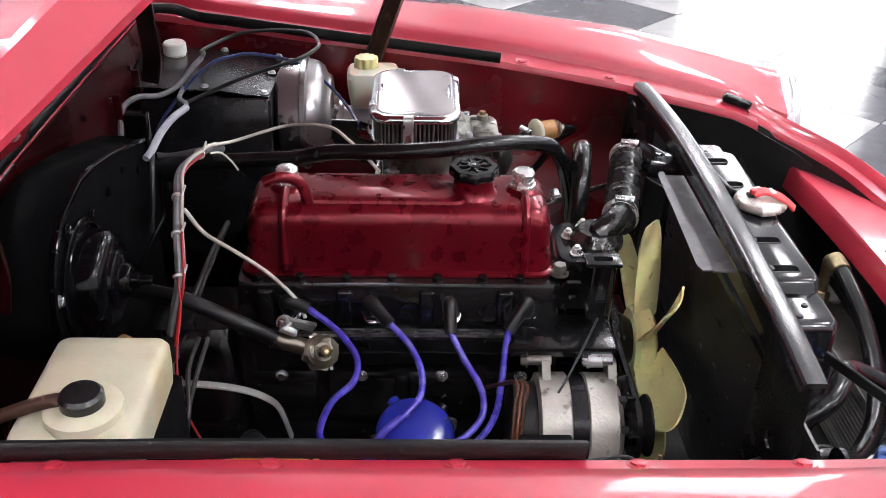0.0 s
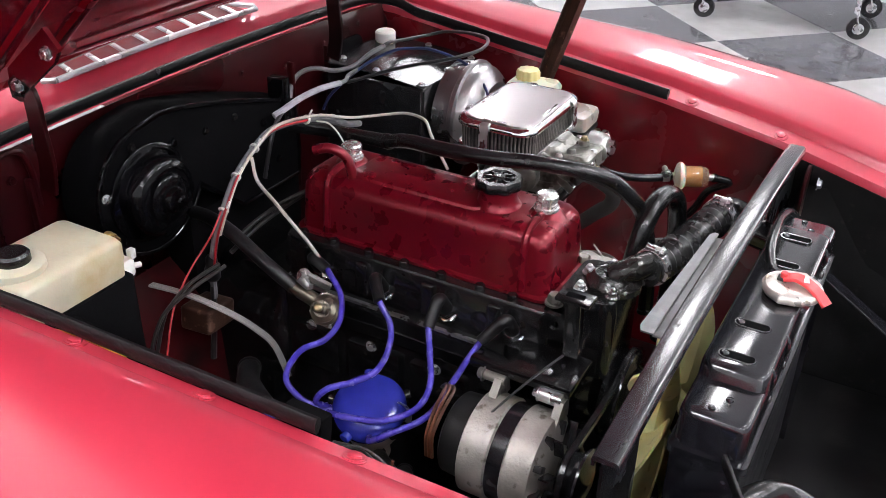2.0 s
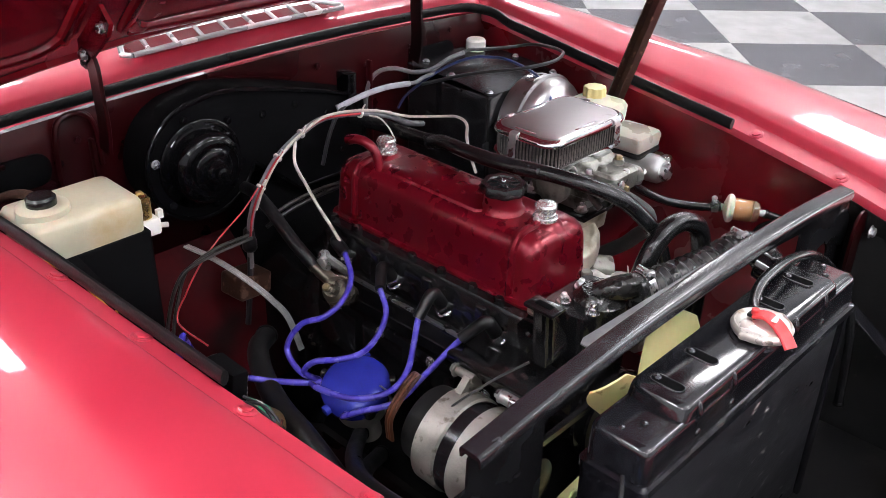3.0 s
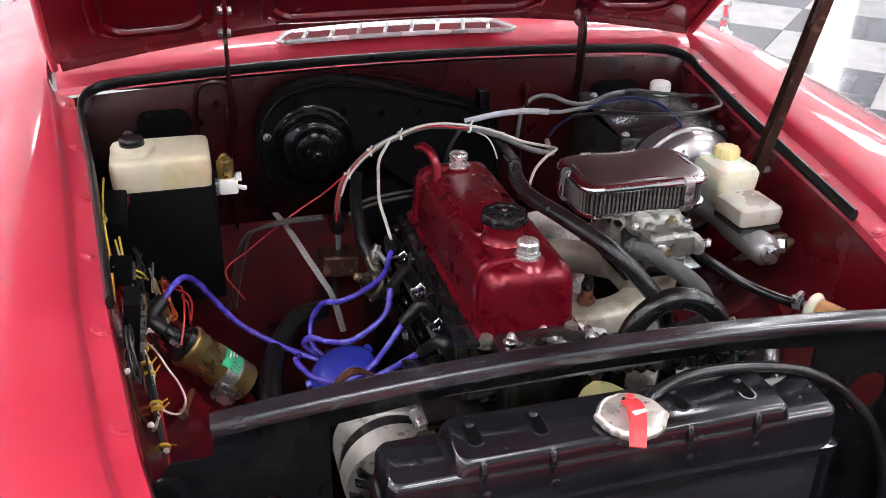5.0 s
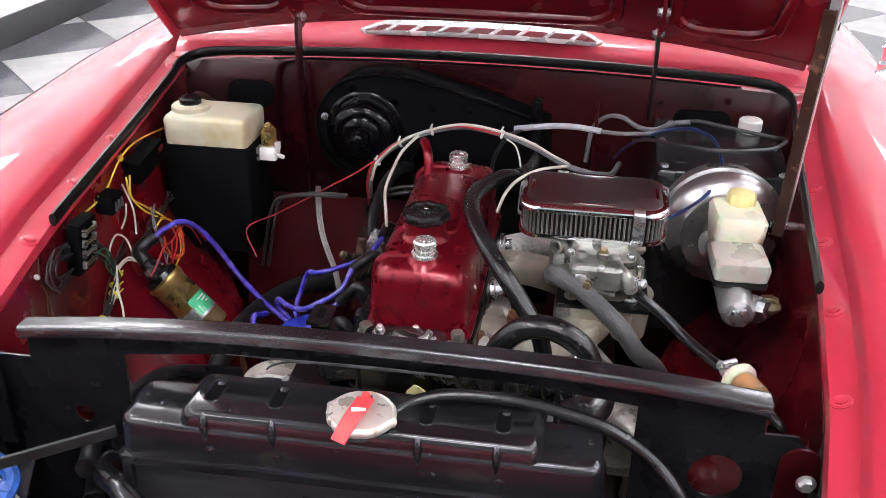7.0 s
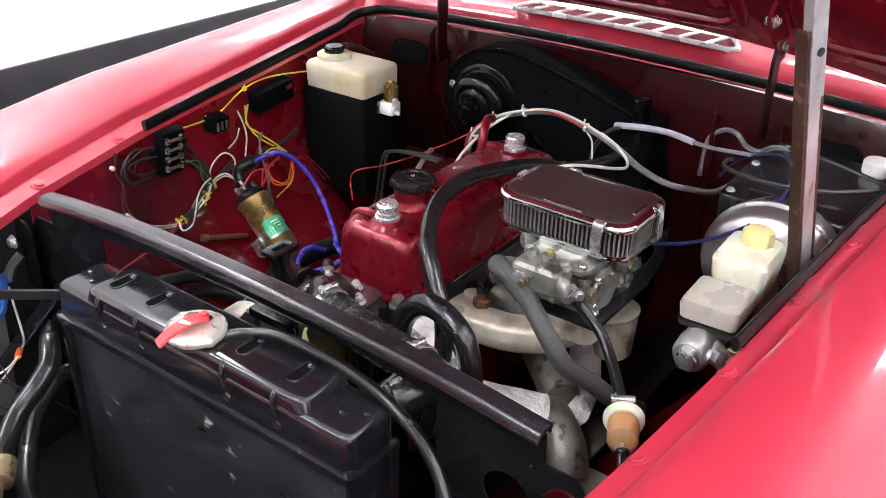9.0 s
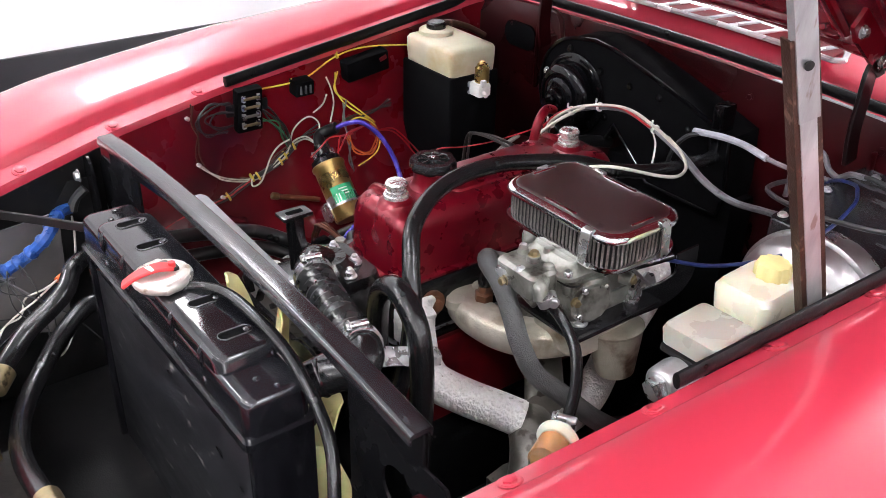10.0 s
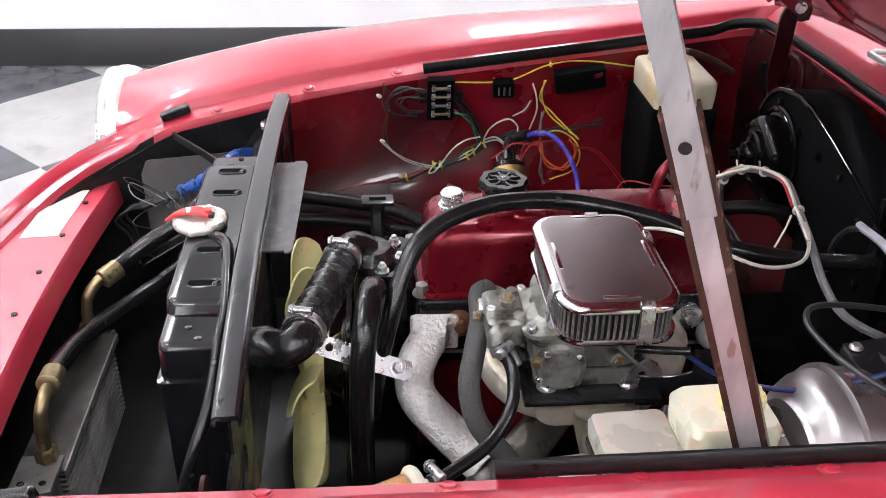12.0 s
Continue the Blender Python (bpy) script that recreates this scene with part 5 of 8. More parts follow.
for pts in LEADS:
    single("ignition_lead", tube(pts, 0.0040, 10, 7), BLUE, pts[0], "blue ignition lead running from a plug to the distributor", "ignition lead", "ignition leads")
CL = [(-0.418, 0.070, 0.682), (-0.405, 0.086, 0.692), (-0.388, 0.106, 0.694), (-0.372, 0.132, 0.668), (-0.352, 0.147, 0.628), (-0.325, 0.143, 0.592), (-0.290, 0.120, 0.574), (-0.250, 0.092, 0.562), (-0.215, 0.070, 0.555)]
single("coil_lead", tube(CL, 0.0042, 10, 7), BLUE, CL[0], "blue ignition lead from the coil to the distributor", "ignition lead", "ignition leads")

# heater valve on the head
valve = thing("heater_valve", (-0.13, 0.145, 0.625), "brassy round heater valve with a lever", "valve")
vp, vd = Vector((-0.118, 0.148, 0.618)), Vector((-0.75, -0.25, 0.6)).normalized()
part("flange", lathe(vp, vd, [(0.020, 0), (0.0215, 0.002), (0.0215, 0.005), (0.019, 0.006), (0.019, 0.010), (0.0205, 0.011), (0.0205, 0.014), (0.015, 0.016), (0.015, 0.020), (0.0175, 0.021), (0.0175, 0.024), (0.011, 0.026), (0.011, 0.032)], 28), VALVE, valve, "stepped brassy diaphragm")
for k in range(4):
    part("spindle_thread", lathe(vp + vd * (0.032 + 0.0036 * k), vd, [(0.0050, 0), (0.0072, 0.0012), (0.0072, 0.0020), (0.0050, 0.0034)], 16), VALVE, valve)
part("spindle_tip", lathe(vp + vd * 0.046, vd, [(0.0055, 0), (0.0055, 0.003), (0.003, 0.005)], 12), BRASS, valve, "brass spindle tip")
vx, vy = vd.orthogonal().normalized(), vd.cross(vd.orthogonal()).normalized()
part("tab_ring", plate([((0.021 + 0.003 * (i % 2)) * math.cos(math.pi * i / 8), (0.021 + 0.003 * (i % 2)) * math.sin(math.pi * i / 8)) for i in range(16)], vp + vd * 0.004, vx, vy, 0.0015), VALVE, valve)
part("lever_plate", box(vp + Vector((0.010, 0.026, 0.034)), (0.006, 0.046, 0.014), (28, -20, 10), bevel=0.002), BRAID, valve, "worn plated operating lever")
part("lever_nut", hexnut(vp + Vector((0.004, 0.040, 0.040)), (-0.6, 0, 0.8), 0.007, 0.007), STEEL, valve)
for e in (-0.016, 0.018):
    part("clip_tab", box(vp + vd * 0.009 + vx * e, (0.006, 0.004, 0.016), (0, 35, 10), bevel=0.001), STEEL, valve, "folded plated tab")
part("outlet", tube([vp, vp + Vector((0.0, 0.03, 0.012)), vp + Vector((-0.005, 0.055, 0.022))], 0.010, 12), VALVE, valve)
part("stem", rod(vp - vd * 0.03, vp, 0.014), VALVE, valve)
part("cable_clamp", box(vp + Vector((0.0, 0.035, 0.032)), (0.014, 0.022, 0.010), (20, 30, 0), bevel=0.003), STEEL, valve)
HV = [(-0.122, 0.200, 0.640), (-0.127, 0.220, 0.656), (-0.128, 0.242, 0.669), (-0.123, 0.296, 0.694), (-0.112, 0.350, 0.700), (-0.100, 0.400, 0.690)]
single("heater_pipe", tube(HV, 0.0095, 14), SEAL, HV[0], "black rubber heater hose to the valve on the head", "hose", "hoses")

# ---- intake, carburettor, air filter, exhaust ----
intake = thing("intake_manifold", (0.16, -0.03, 0.66), "cast aluminium intake manifold, stained", "manifold")


def oval(w, h):
    return lambda f: [(a * w / 2, b * h / 2) for a, b in [(math.copysign(abs(c) ** 0.6, c), math.copysign(abs(d) ** 0.6, d)) for c, d in circle(1.0, 16)]]


part("plenum", sweep([(0.076, -0.035, 0.642), (0.095, -0.048, 0.645), (0.128, -0.054, 0.647), (0.170, -0.048, 0.648), (0.206, -0.026, 0.650), (0.225, 0.008, 0.654), (0.228, 0.035, 0.656)], oval(0.047, 0.040), n=5, up=(0, 0, 1)), MANIFOLD, intake, "cast aluminium front runner")
part("rear_runner", sweep([(0.080, 0.155, 0.640), (0.115, 0.155, 0.640), (0.165, 0.130, 0.644), (0.210, 0.085, 0.650), (0.235, 0.045, 0.658)], oval(0.048, 0.042), n=5, up=(0, 0, 1)), MANIFOLD, intake)
part("riser", stack((0.228, 0.020, 0), [(0.040, 0.048, 0.018, 0.655), (0.042, 0.050, 0.018, 0.684), (0.046, 0.056, 0.014, 0.687), (0.046, 0.056, 0.014, 0.694)]), MANIFOLD, intake)
part("heat_box", lathe((0.262, 0.040, 0.672), (0.12, 0.05, -1), [(0.034, 0), (0.032, 0.015), (0.026, 0.045), (0.023, 0.06)], 24), BURNT, intake, "stained cast aluminium hot spot")
part("burnt_gasket", lathe((0.262, 0.040, 0.676), (0.12, 0.05, -1), [(0.033, 0), (0.0355, 0.001), (0.0350, 0.004), (0.033, 0.005)], 24), BURNT, intake, "stained gasket ring")
for x, y in ((0.092, -0.022), (0.098, -0.068), (0.098, 0.15)):
    part("boss", lathe((x, y, 0.655), (0, 0, 1), [(0.013, 0), (0.012, 0.010), (0.008, 0.012)], 18), MANIFOLD, intake)
bm = lathe((0.120, -0.042, 0.664), (0.05, 0, 1), [(0.010, 0), (0.012, 0.002), (0.012, 0.012), (0.008, 0.014), (0.008, 0.024)], 6)
part("sender", bm, RUST, intake, "rusty temperature sender")
part("sender_cap", lathe((0.121, -0.042, 0.687), (0.05, 0, 1), [(0.008, 0), (0.009, 0.006), (0.006, 0.016), (0.002, 0.018)], 12), BLACK, intake)
for y in (-0.092, 0.05, 0.19):
    bm = lathe((0.080, y, 0.658), (1, 0, 0.1), [(0.017, 0), (0.017, 0.005), (0.015, 0.006)], 20)
    hexnut((0.086, y, 0.659), (1, 0, 0.1), 0.008, 0.010, bm)
    part("clamp_stud", bm, RUST if y < 0 else STEEL, intake, "rusty clamp washer and nut")

exhaust = thing("exhaust_manifold", (0.15, -0.05, 0.55), "silver coated cast exhaust manifold", "manifold")
part("front_runner", sweep([(0.078, -0.122, 0.646), (0.100, -0.130, 0.648), (0.122, -0.142, 0.642), (0.140, -0.149, 0.628), (0.160, -0.145, 0.610), (0.190, -0.120, 0.594), (0.216, -0.097, 0.584), (0.240, -0.076, 0.574)], lambda f: circle(0.0225, 20), n=5), EXHAUST, exhaust, "rough silver front pipe")
part("rear_runner", sweep([(0.078, 0.225, 0.630), (0.115, 0.228, 0.640), (0.160, 0.215, 0.655), (0.190, 0.190, 0.640), (0.190, 0.13, 0.560), (0.235, 0.04, 0.550), (0.262, -0.04, 0.565)], lambda f: circle(0.022, 20), n=5), EXHAUST, exhaust, "rough silver rear pipe")
part("head_flange", box((0.0865, -0.122, 0.650), (0.012, 0.058, 0.046), (0, 0, 0), bevel=0.005, seg=3), EXHAUST, exhaust, "pale pitted flange against the head")
part("flange_lip", box((0.099, -0.128, 0.668), (0.030, 0.040, 0.008), (0, 12, -8), bevel=0.003, seg=2), EXHAUST, exhaust)
part("centre_runner", sweep([(0.078, 0.06, 0.620), (0.12, 0.05, 0.610), (0.19, 0.0, 0.595), (0.25, -0.05, 0.585)], lambda f: circle(0.024, 16), n=4), ALLOY_DARK, exhaust)
part("collector", sweep([(0.232, -0.060, 0.566), (0.258, -0.074, 0.558), (0.280, -0.090, 0.545), (0.292, -0.104, 0.520)], lambda f: circle(0.027 + 0.003 * f, 20), n=5), ALLOY_DARK, exhaust, "greasy grey collector")
part("flange", plate([(-0.045, -0.03), (0.045, -0.03), (0.05, 0), (0.045, 0.03), (-0.045, 0.03), (-0.05, 0)], (0.296, -0.106, 0.512), (1, 0, 0), (0, 1, 0), 0.012), ALLOY_DARK, exhaust, "greasy grey flange")
part("down_pipe", tube([(0.296, -0.106, 0.512), (0.298, -0.09, 0.45), (0.29, 0.0, 0.34), (0.27, 0.15, 0.27)], 0.024, 16), EXHAUST, exhaust)
for k in range(5):
    part("cast_mark", box((0.205 + 0.010 * k, -0.112 + 0.007 * k, 0.6165 - 0.0022 * k), (0.006, 0.002, 0.003), (0, 0, 40), bevel=0.0008), EXHAUST, exhaust)

carb = thing("carburettor", (0.222, 0.02, 0.695), "grey zinc downdraught carburettor on the intake manifold", "carburettor")
part("base_plate", box((0.228, 0.022, 0.698), (0.115, 0.14, 0.006), bevel=0.002), BLACK, carb, "black heat shield plate")
part("shield_arm", sweep([(0.270, 0.070, 0.699), (0.272, 0.110, 0.700), (0.274, 0.138, 0.715), (0.274, 0.140, 0.750)], rect(0.038, 0.003, 0.001), n=4, up=(1, 0, 0)), BLACK, carb, "bent black bracket")
part("throttle_body", stack((0.224, 0.020, 0), [(0.036, 0.050, 0.014, 0.701), (0.038, 0.052, 0.014, 0.706), (0.036, 0.050, 0.012, 0.722)]), CARB, carb)
part("main_body", stack((0.222, 0.016, 0), [(0.034, 0.048, 0.010, 0.721), (0.037, 0.052, 0.010, 0.724), (0.038, 0.053, 0.010, 0.752), (0.041, 0.056, 0.012, 0.754), (0.041, 0.056, 0.012, 0.760)]), CARB, carb, "cast zinc float body")
part("top_cover", stack((0.220, 0.012, 0), [(0.043, 0.060, 0.014, 0.7605), (0.044, 0.061, 0.014, 0.766), (0.036, 0.050, 0.014, 0.772), (0.034, 0.045, 0.014, 0.778)]), CARB, carb, "cast zinc top cover")
part("pump_cover", lathe((0.263, -0.012, 0.731), (1, -0.15, 0.05), [(0.026, -0.01), (0.027, 0.002), (0.027, 0.006), (0.022, 0.008), (0.021, 0.012), (0.004, 0.013)], 28), CARB, carb, "round pump cover")
m = aim((0.260, -0.012, 0.731), (1, -0.15, 0.05))
part("pump_flange", stack(None, [(0.024, 0.024, 0.007, 0.0), (0.0245, 0.0245, 0.007, 0.001), (0.0245, 0.0245, 0.007, 0.006), (0.0235, 0.0235, 0.007, 0.007)], m=m), CARB, carb, "square pump flange")
for y, x in ((-0.030, 0.252), (0.052, 0.250), (0.060, 0.196), (-0.034, 0.196)):
    part("pillar", lathe((x, y, 0.720), (0, 0, 1), [(0.007, 0), (0.0065, 0.018), (0.009, 0.020), (0.009, 0.034), (0.0075, 0.036)], 14), CARB, carb)
for p, q, r in (((0.262, 0.040, 0.742), (0.276, 0.044, 0.742), 0.008), ((0.255, -0.030, 0.738), (0.266, -0.034, 0.736), 0.006), ((0.205, -0.070, 0.752), (0.205, -0.086, 0.752), 0.007), ((0.222, -0.060, 0.776), (0.222, -0.060, 0.784), 0.008), ((0.186, 0.03, 0.764), (0.178, 0.03, 0.764), 0.009)):
    part("boss", rod(p, q, r, 14), CARB, carb)
for p, d in (((0.274, 0.044, 0.742), (1, 0, 0)), ((0.266, -0.034, 0.736), (1, -0.3, 0)), ((0.222, -0.060, 0.783), (0, 0, 1)), ((0.205, -0.086, 0.752), (0, -1, 0))):
    part("jet_screw", hexnut(p, d, 0.005, 0.006), BRASS, carb, "small brass jet screw")
part("throttle_plate", plate([(-0.018, -0.006), (0.012, -0.010), (0.022, 0.002), (0.016, 0.016), (0.004, 0.022), (-0.012, 0.012)], (0.268, 0.072, 0.716), (0, 1, 0), (0, 0, 1), 0.003, [disc(0, 0.004, 0.004, 10)]), STEEL, carb, "plated throttle lever")
part("linkage_arm", sweep([(0.272, 0.078, 0.724), (0.274, 0.060, 0.740), (0.270, 0.045, 0.756)], rect(0.006, 0.003, 0.0008), n=4), STEEL, carb)
for k in range(4):
    a = math.pi / 2 * k + 0.6
    part("cover_screw", lathe((0.270, -0.013 + 0.023 * math.cos(a), 0.731 + 0.023 * math.sin(a)), (1, -0.15, 0.05), [(0.004, -0.004), (0.004, 0.003), (0.003, 0.004)], 10), STEEL, carb)
part("inlet_boss", stack((0.215, -0.062, 0), [(0.030, 0.018, 0.008, 0.742), (0.032, 0.020, 0.008, 0.746), (0.032, 0.020, 0.008, 0.768), (0.028, 0.016, 0.008, 0.772)]), CARB, carb)
part("inlet_arm", tube([(0.240, -0.062, 0.762), (0.250, -0.074, 0.760), (0.255, -0.076, 0.748)], 0.0085, 14), CARB, carb)
part("inlet_plug", lathe((0.196, -0.080, 0.757), (0, -1, 0), [(0.009, 0), (0.009, 0.006), (0.006, 0.008)], 6), STEEL, carb)
part("air_horn_stub", lathe((0.172, -0.012, 0.766), (-0.55, -0.82, 0.1), [(0.0085, 0), (0.0095, 0.002), (0.0095, 0.014), (0.0068, 0.0145), (0.0062, 0.004)], 18, closed=False), CARB, carb, "open cast stub")
for x, y, h in ((0.196, -0.052, 0.012), (0.236, -0.050, 0.009), (0.214, -0.030, 0.014), (0.190, 0.000, 0.010), (0.246, -0.012, 0.011)):
    part("cover_boss", lathe((x, y, 0.766), (0, 0, 1), [(0.0075, 0), (0.0068, h * 0.7), (0.0055, h), (0.002, h + 0.001)], 14), CARB, carb)
for p, q, r in (((0.200, -0.066, 0.738), (0.240, -0.070, 0.732), 0.0045), ((0.236, -0.066, 0.750), (0.262, -0.052, 0.730), 0.0040), ((0.190, -0.040, 0.730), (0.190, -0.060, 0.716), 0.0050)):
    part("cast_gallery", rod(p, q, r, 12), CARB, carb)
part("dark_gasket", stack((0.222, 0.016, 0), [(0.0385, 0.0535, 0.010, 0.7525), (0.042, 0.057, 0.012, 0.7530), (0.042, 0.057, 0.012, 0.7545), (0.0385, 0.0535, 0.010, 0.7550)]), BLACK_DULL, carb, "dark gasket line")
part("choke_housing", lathe((0.176, 0.010, 0.735), (-1, 0, 0), [(0.026, 0), (0.026, 0.014), (0.022, 0.018), (0.008, 0.020)], 26), CARB, carb)
part("stub_pipe", tube([(0.180, -0.045, 0.748), (0.165, -0.060, 0.752), (0.160, -0.072, 0.754)], 0.008, 12), CARB, carb)
for x, y in ((0.262, -0.022), (0.262, 0.062), (0.19, -0.028), (0.19, 0.064)):
    bm = rod((x, y, 0.701), (x, y, 0.716), 0.004)
    hexnut((x, y, 0.702), (0, 0, 1), 0.008, 0.009, bm)
    part("base_nut", bm, STEEL, carb, "bright base nut")
for x, y in ((0.183, -0.04), (0.256, -0.04), (0.258, 0.055), (0.182, 0.055), (0.22, -0.076)):
    part("top_screw", lathe((x, y, 0.767), (0, 0, 1), [(0.0055, 0), (0.0055, 0.004), (0.004, 0.006)], 12), STEEL, carb)
part("throttle_lever", plate([(-0.01, -0.012), (0.02, -0.012), (0.026, 0.002), (0.008, 0.024), (-0.01, 0.02)], (0.19, 0.085, 0.708), (1, 0, 0), (0, 0.1, 1), 0.003, [disc(0, 0, 0.004, 10)]), STEEL, carb)
part("linkage_rod", rod((0.16, 0.088, 0.712), (0.262, 0.088, 0.712), 0.0035), STEEL, carb)
part("vacuum_stub", tube([(0.250, 0.060, 0.738), (0.262, 0.095, 0.742), (0.270, 0.118, 0.746)], 0.0045, 10), BLACK, carb)

AFC = Vector((0.207, 0.036, 0))
air = thing("air_filter", (0.207, 0.036, 0.778), "rectangular chromed air filter with a pleated element", "air filter")
part("filter_base", stack(AFC, [(0.086, 0.054, 0.026, 0.7760), (0.0915, 0.0595, 0.028, 0.7775), (0.0920, 0.0600, 0.028, 0.7800), (0.0915, 0.0595, 0.028, 0.7835), (0.0895, 0.0575, 0.027, 0.7840)], k=8), CHROME, air, "chromed base tray")
ring = round_rect(0.0880, 0.0560, 0.026, 8)
line = [Vector((x, y, 0)) for x, y in ring] + [Vector((*ring[0], 0))]
total = sum((b - a).length for a, b in zip(line, line[1:]))
bm = bmesh.new()
low, high = [], []
N = 90
for i in range(N * 2):
    s, k = total * i / (N * 2), 0
    while s > (line[k + 1] - line[k]).length:
        s -= (line[k + 1] - line[k]).length
        k += 1
    p = line[k] + (line[k + 1] - line[k]).normalized() * s
    n = Vector((p.x / 0.088 ** 2, p.y / 0.056 ** 2, 0)).normalized()
    p = p + AFC - n * (0.0065 if i % 2 else 0)
    low.append(bm.verts.new((p.x, p.y, 0.7838)))
    high.append(bm.verts.new((p.x, p.y, 0.8140)))
for i in range(N * 2):
    j = (i + 1) % (N * 2)
    bm.faces.new((low[i], low[j], high[j], high[i]))
# Black element behind paler rods: shade between pleats is put in the colour.
part("pleated_element", bm, BLACK_DULL, air, "pleated element, black for the shade between the pleats", smooth=0)
pleat = mesh_of("pleat", rod((0, 0, -0.0152), (0, 0, 0.0152), 0.0014, 8), GAUZE)
for i in range(0, N * 2, 2):
    s, k = total * i / (N * 2), 0
    while s > (line[k + 1] - line[k]).length:
        s -= (line[k + 1] - line[k]).length
        k += 1
    d = (line[k + 1] - line[k]).normalized()
    p = line[k] + d * s + AFC - Vector((d.y, -d.x, 0)) * 0.0016
    ob = new("pleat", pleat)
    ob.parent = air
    ob.location = Vector((p.x, p.y, 0.799)) - BASE[air.name]
part("element_core", stack(AFC, [(0.0805, 0.0485, 0.022, 0.7836), (0.0805, 0.0485, 0.022, 0.8142)]), BLACK_DULL, air)
part("lid_rim", stack(AFC, [(0.0885, 0.0565, 0.026, 0.8128), (0.0920, 0.0600, 0.028, 0.8130), (0.0925, 0.0605, 0.028, 0.8155), (0.0915, 0.0595, 0.028, 0.8190), (0.0880, 0.0560, 0.026, 0.8215), (0.0845, 0.0525, 0.024, 0.8222)], k=8), CHROME, air, "chromed lid rim")
part("lid", stack(AFC, [(0.0845, 0.0525, 0.024, 0.8220), (0.0825, 0.0505, 0.023, 0.8232), (0.080, 0.048, 0.022, 0.8235)], k=8), LID, air, "polished lid with a warm sheen")
for sx, sy, w, h in ((0.0, -0.047, 0.05, 0.004), (0.0, 0.047, 0.05, 0.004), (-0.078, 0, 0.004, 0.035), (0.078, 0, 0.004, 0.035)):
    part("pressed_bead", box((0.207 + sx, 0.036 + sy, 0.8235), (w, h, 0.0014), bevel=0.0006), CHROME, air)
for p, nrm in (((0.262, 0.036 - 0.0605), (0, -1)), ((0.207 + 0.0925, 0.058), (1, 0)), ((0.207 - 0.0925, 0.045), (-1, 0)), ((0.165, 0.036 + 0.0605), (0, 1))):
    n, b = Vector((*nrm, 0)), Vector((p[0], p[1], 0))
    part("clip", sweep([b - n * 0.006 + Vector((0, 0, 0.8226)), b + n * 0.0005 + Vector((0, 0, 0.8205)), b + n * 0.0022 + Vector((0, 0, 0.812)), b + n * 0.003 + Vector((0, 0, 0.796)), b + n * 0.003 + Vector((0, 0, 0.782)), b - n * 0.004 + Vector((0, 0, 0.7755))], rect(0.0014, 0.0135, 0.0004), n=4, up=(-nrm[1], nrm[0], 0)), STEEL, air, "spring steel clip")

# ---- hoses ----
def hose(pts, r, material, label, name="hose", seg=14, n=6, group="hoses"):
    t = thing(name, pts[0], label, "hose", group)
    part("tube", tube(pts, r, seg, n), material, t)
    for p, q in ((pts[0], pts[1]), (pts[-1], pts[-2])):
        d = Vector(q) - Vector(p)
        part("end_bead", lathe(Vector(p), d, [(r * 0.7, -0.0006), (r + 0.0010, 0), (r + 0.0014, 0.002), (r + 0.0010, 0.005), (r, 0.006)], seg), material, t)
    return t


def clamp(p, d, r, parent_at=None):
    """A worm-drive hose clamp round a hose of radius r."""
    t = thing("hose_clamp", p, "plated worm-drive hose clamp", "hose clamp", "hose clamps")
    part("band", lathe(Vector(p) - Vector(d).normalized() * 0.0055, d, [(r, 0), (r + 0.0015, 0.0006), (r + 0.0015, 0.0104), (r, 0.011)], 28), STEEL, t)
    side = Vector(d).cross(Vector((0, 0, 1))).normalized()
    top = side.cross(Vector(d)).normalized()
    c = Vector(p) + top * (r + 0.003)
    bm = rod(c - side * 0.010, c + side * 0.010, 0.0045, 10)
    hexnut(c + side * 0.010, side, 0.005, 0.005, bm)
    part("screw", bm, STEEL, t, "plated clamp screw")
    return t


hose([(0.098, 0.190, 0.770), (0.081, 0.145, 0.787), (0.061, 0.080, 0.798), (0.053, 0.008, 0.806), (0.070, -0.072, 0.808), (0.102, -0.134, 0.793), (0.133, -0.161, 0.761), (0.158, -0.176, 0.722), (0.165, -0.190, 0.660), (0.150, -0.200, 0.58)], 0.0105, RUBBER, "thick glossy black heater hose over the rocker cover")
hose([(0.105, 0.455, 0.74), (0.112, 0.41, 0.745), (0.118, 0.33, 0.752), (0.112, 0.25, 0.760), (0.098, 0.190, 0.770)], 0.0105, RUBBER, "thick glossy black heater hose from the bulkhead")
hose([(0.096, -0.184, 0.64), (0.103, -0.187, 0.69), (0.115, -0.190, 0.724), (0.135, -0.193, 0.746), (0.160, -0.197, 0.755), (0.187, -0.201, 0.749), (0.209, -0.205, 0.730), (0.220, -0.208, 0.690), (0.222, -0.21, 0.62), (0.215, -0.21, 0.50)], 0.0135, RUBBER, "arched thick black water hose beside the engine")
hose([(0.160, -0.072, 0.754), (0.172, -0.082, 0.757), (0.199, -0.084, 0.742), (0.229, -0.093, 0.721), (0.254, -0.100, 0.698), (0.273, -0.092, 0.667), (0.292, -0.065, 0.638), (0.31, -0.03, 0.60), (0.32, 0.03, 0.55)], 0.0115, RIBBED, "cloth-covered dark rubber hose at the carburettor")
FH = [(0.255, -0.076, 0.752), (0.268, -0.060, 0.730), (0.299, -0.064, 0.708), (0.330, -0.089, 0.690), (0.360, -0.128, 0.685), (0.377, -0.150, 0.687)]
hose(FH, 0.0065, RUBBER, "glossy black fuel hose from the filter to the carburettor")
clamp((0.257, -0.073, 0.747), (0.3, 0.4, -0.9), 0.007)
clamp((0.372, -0.143, 0.6865), (0.5, -0.8, 0.1), 0.007)
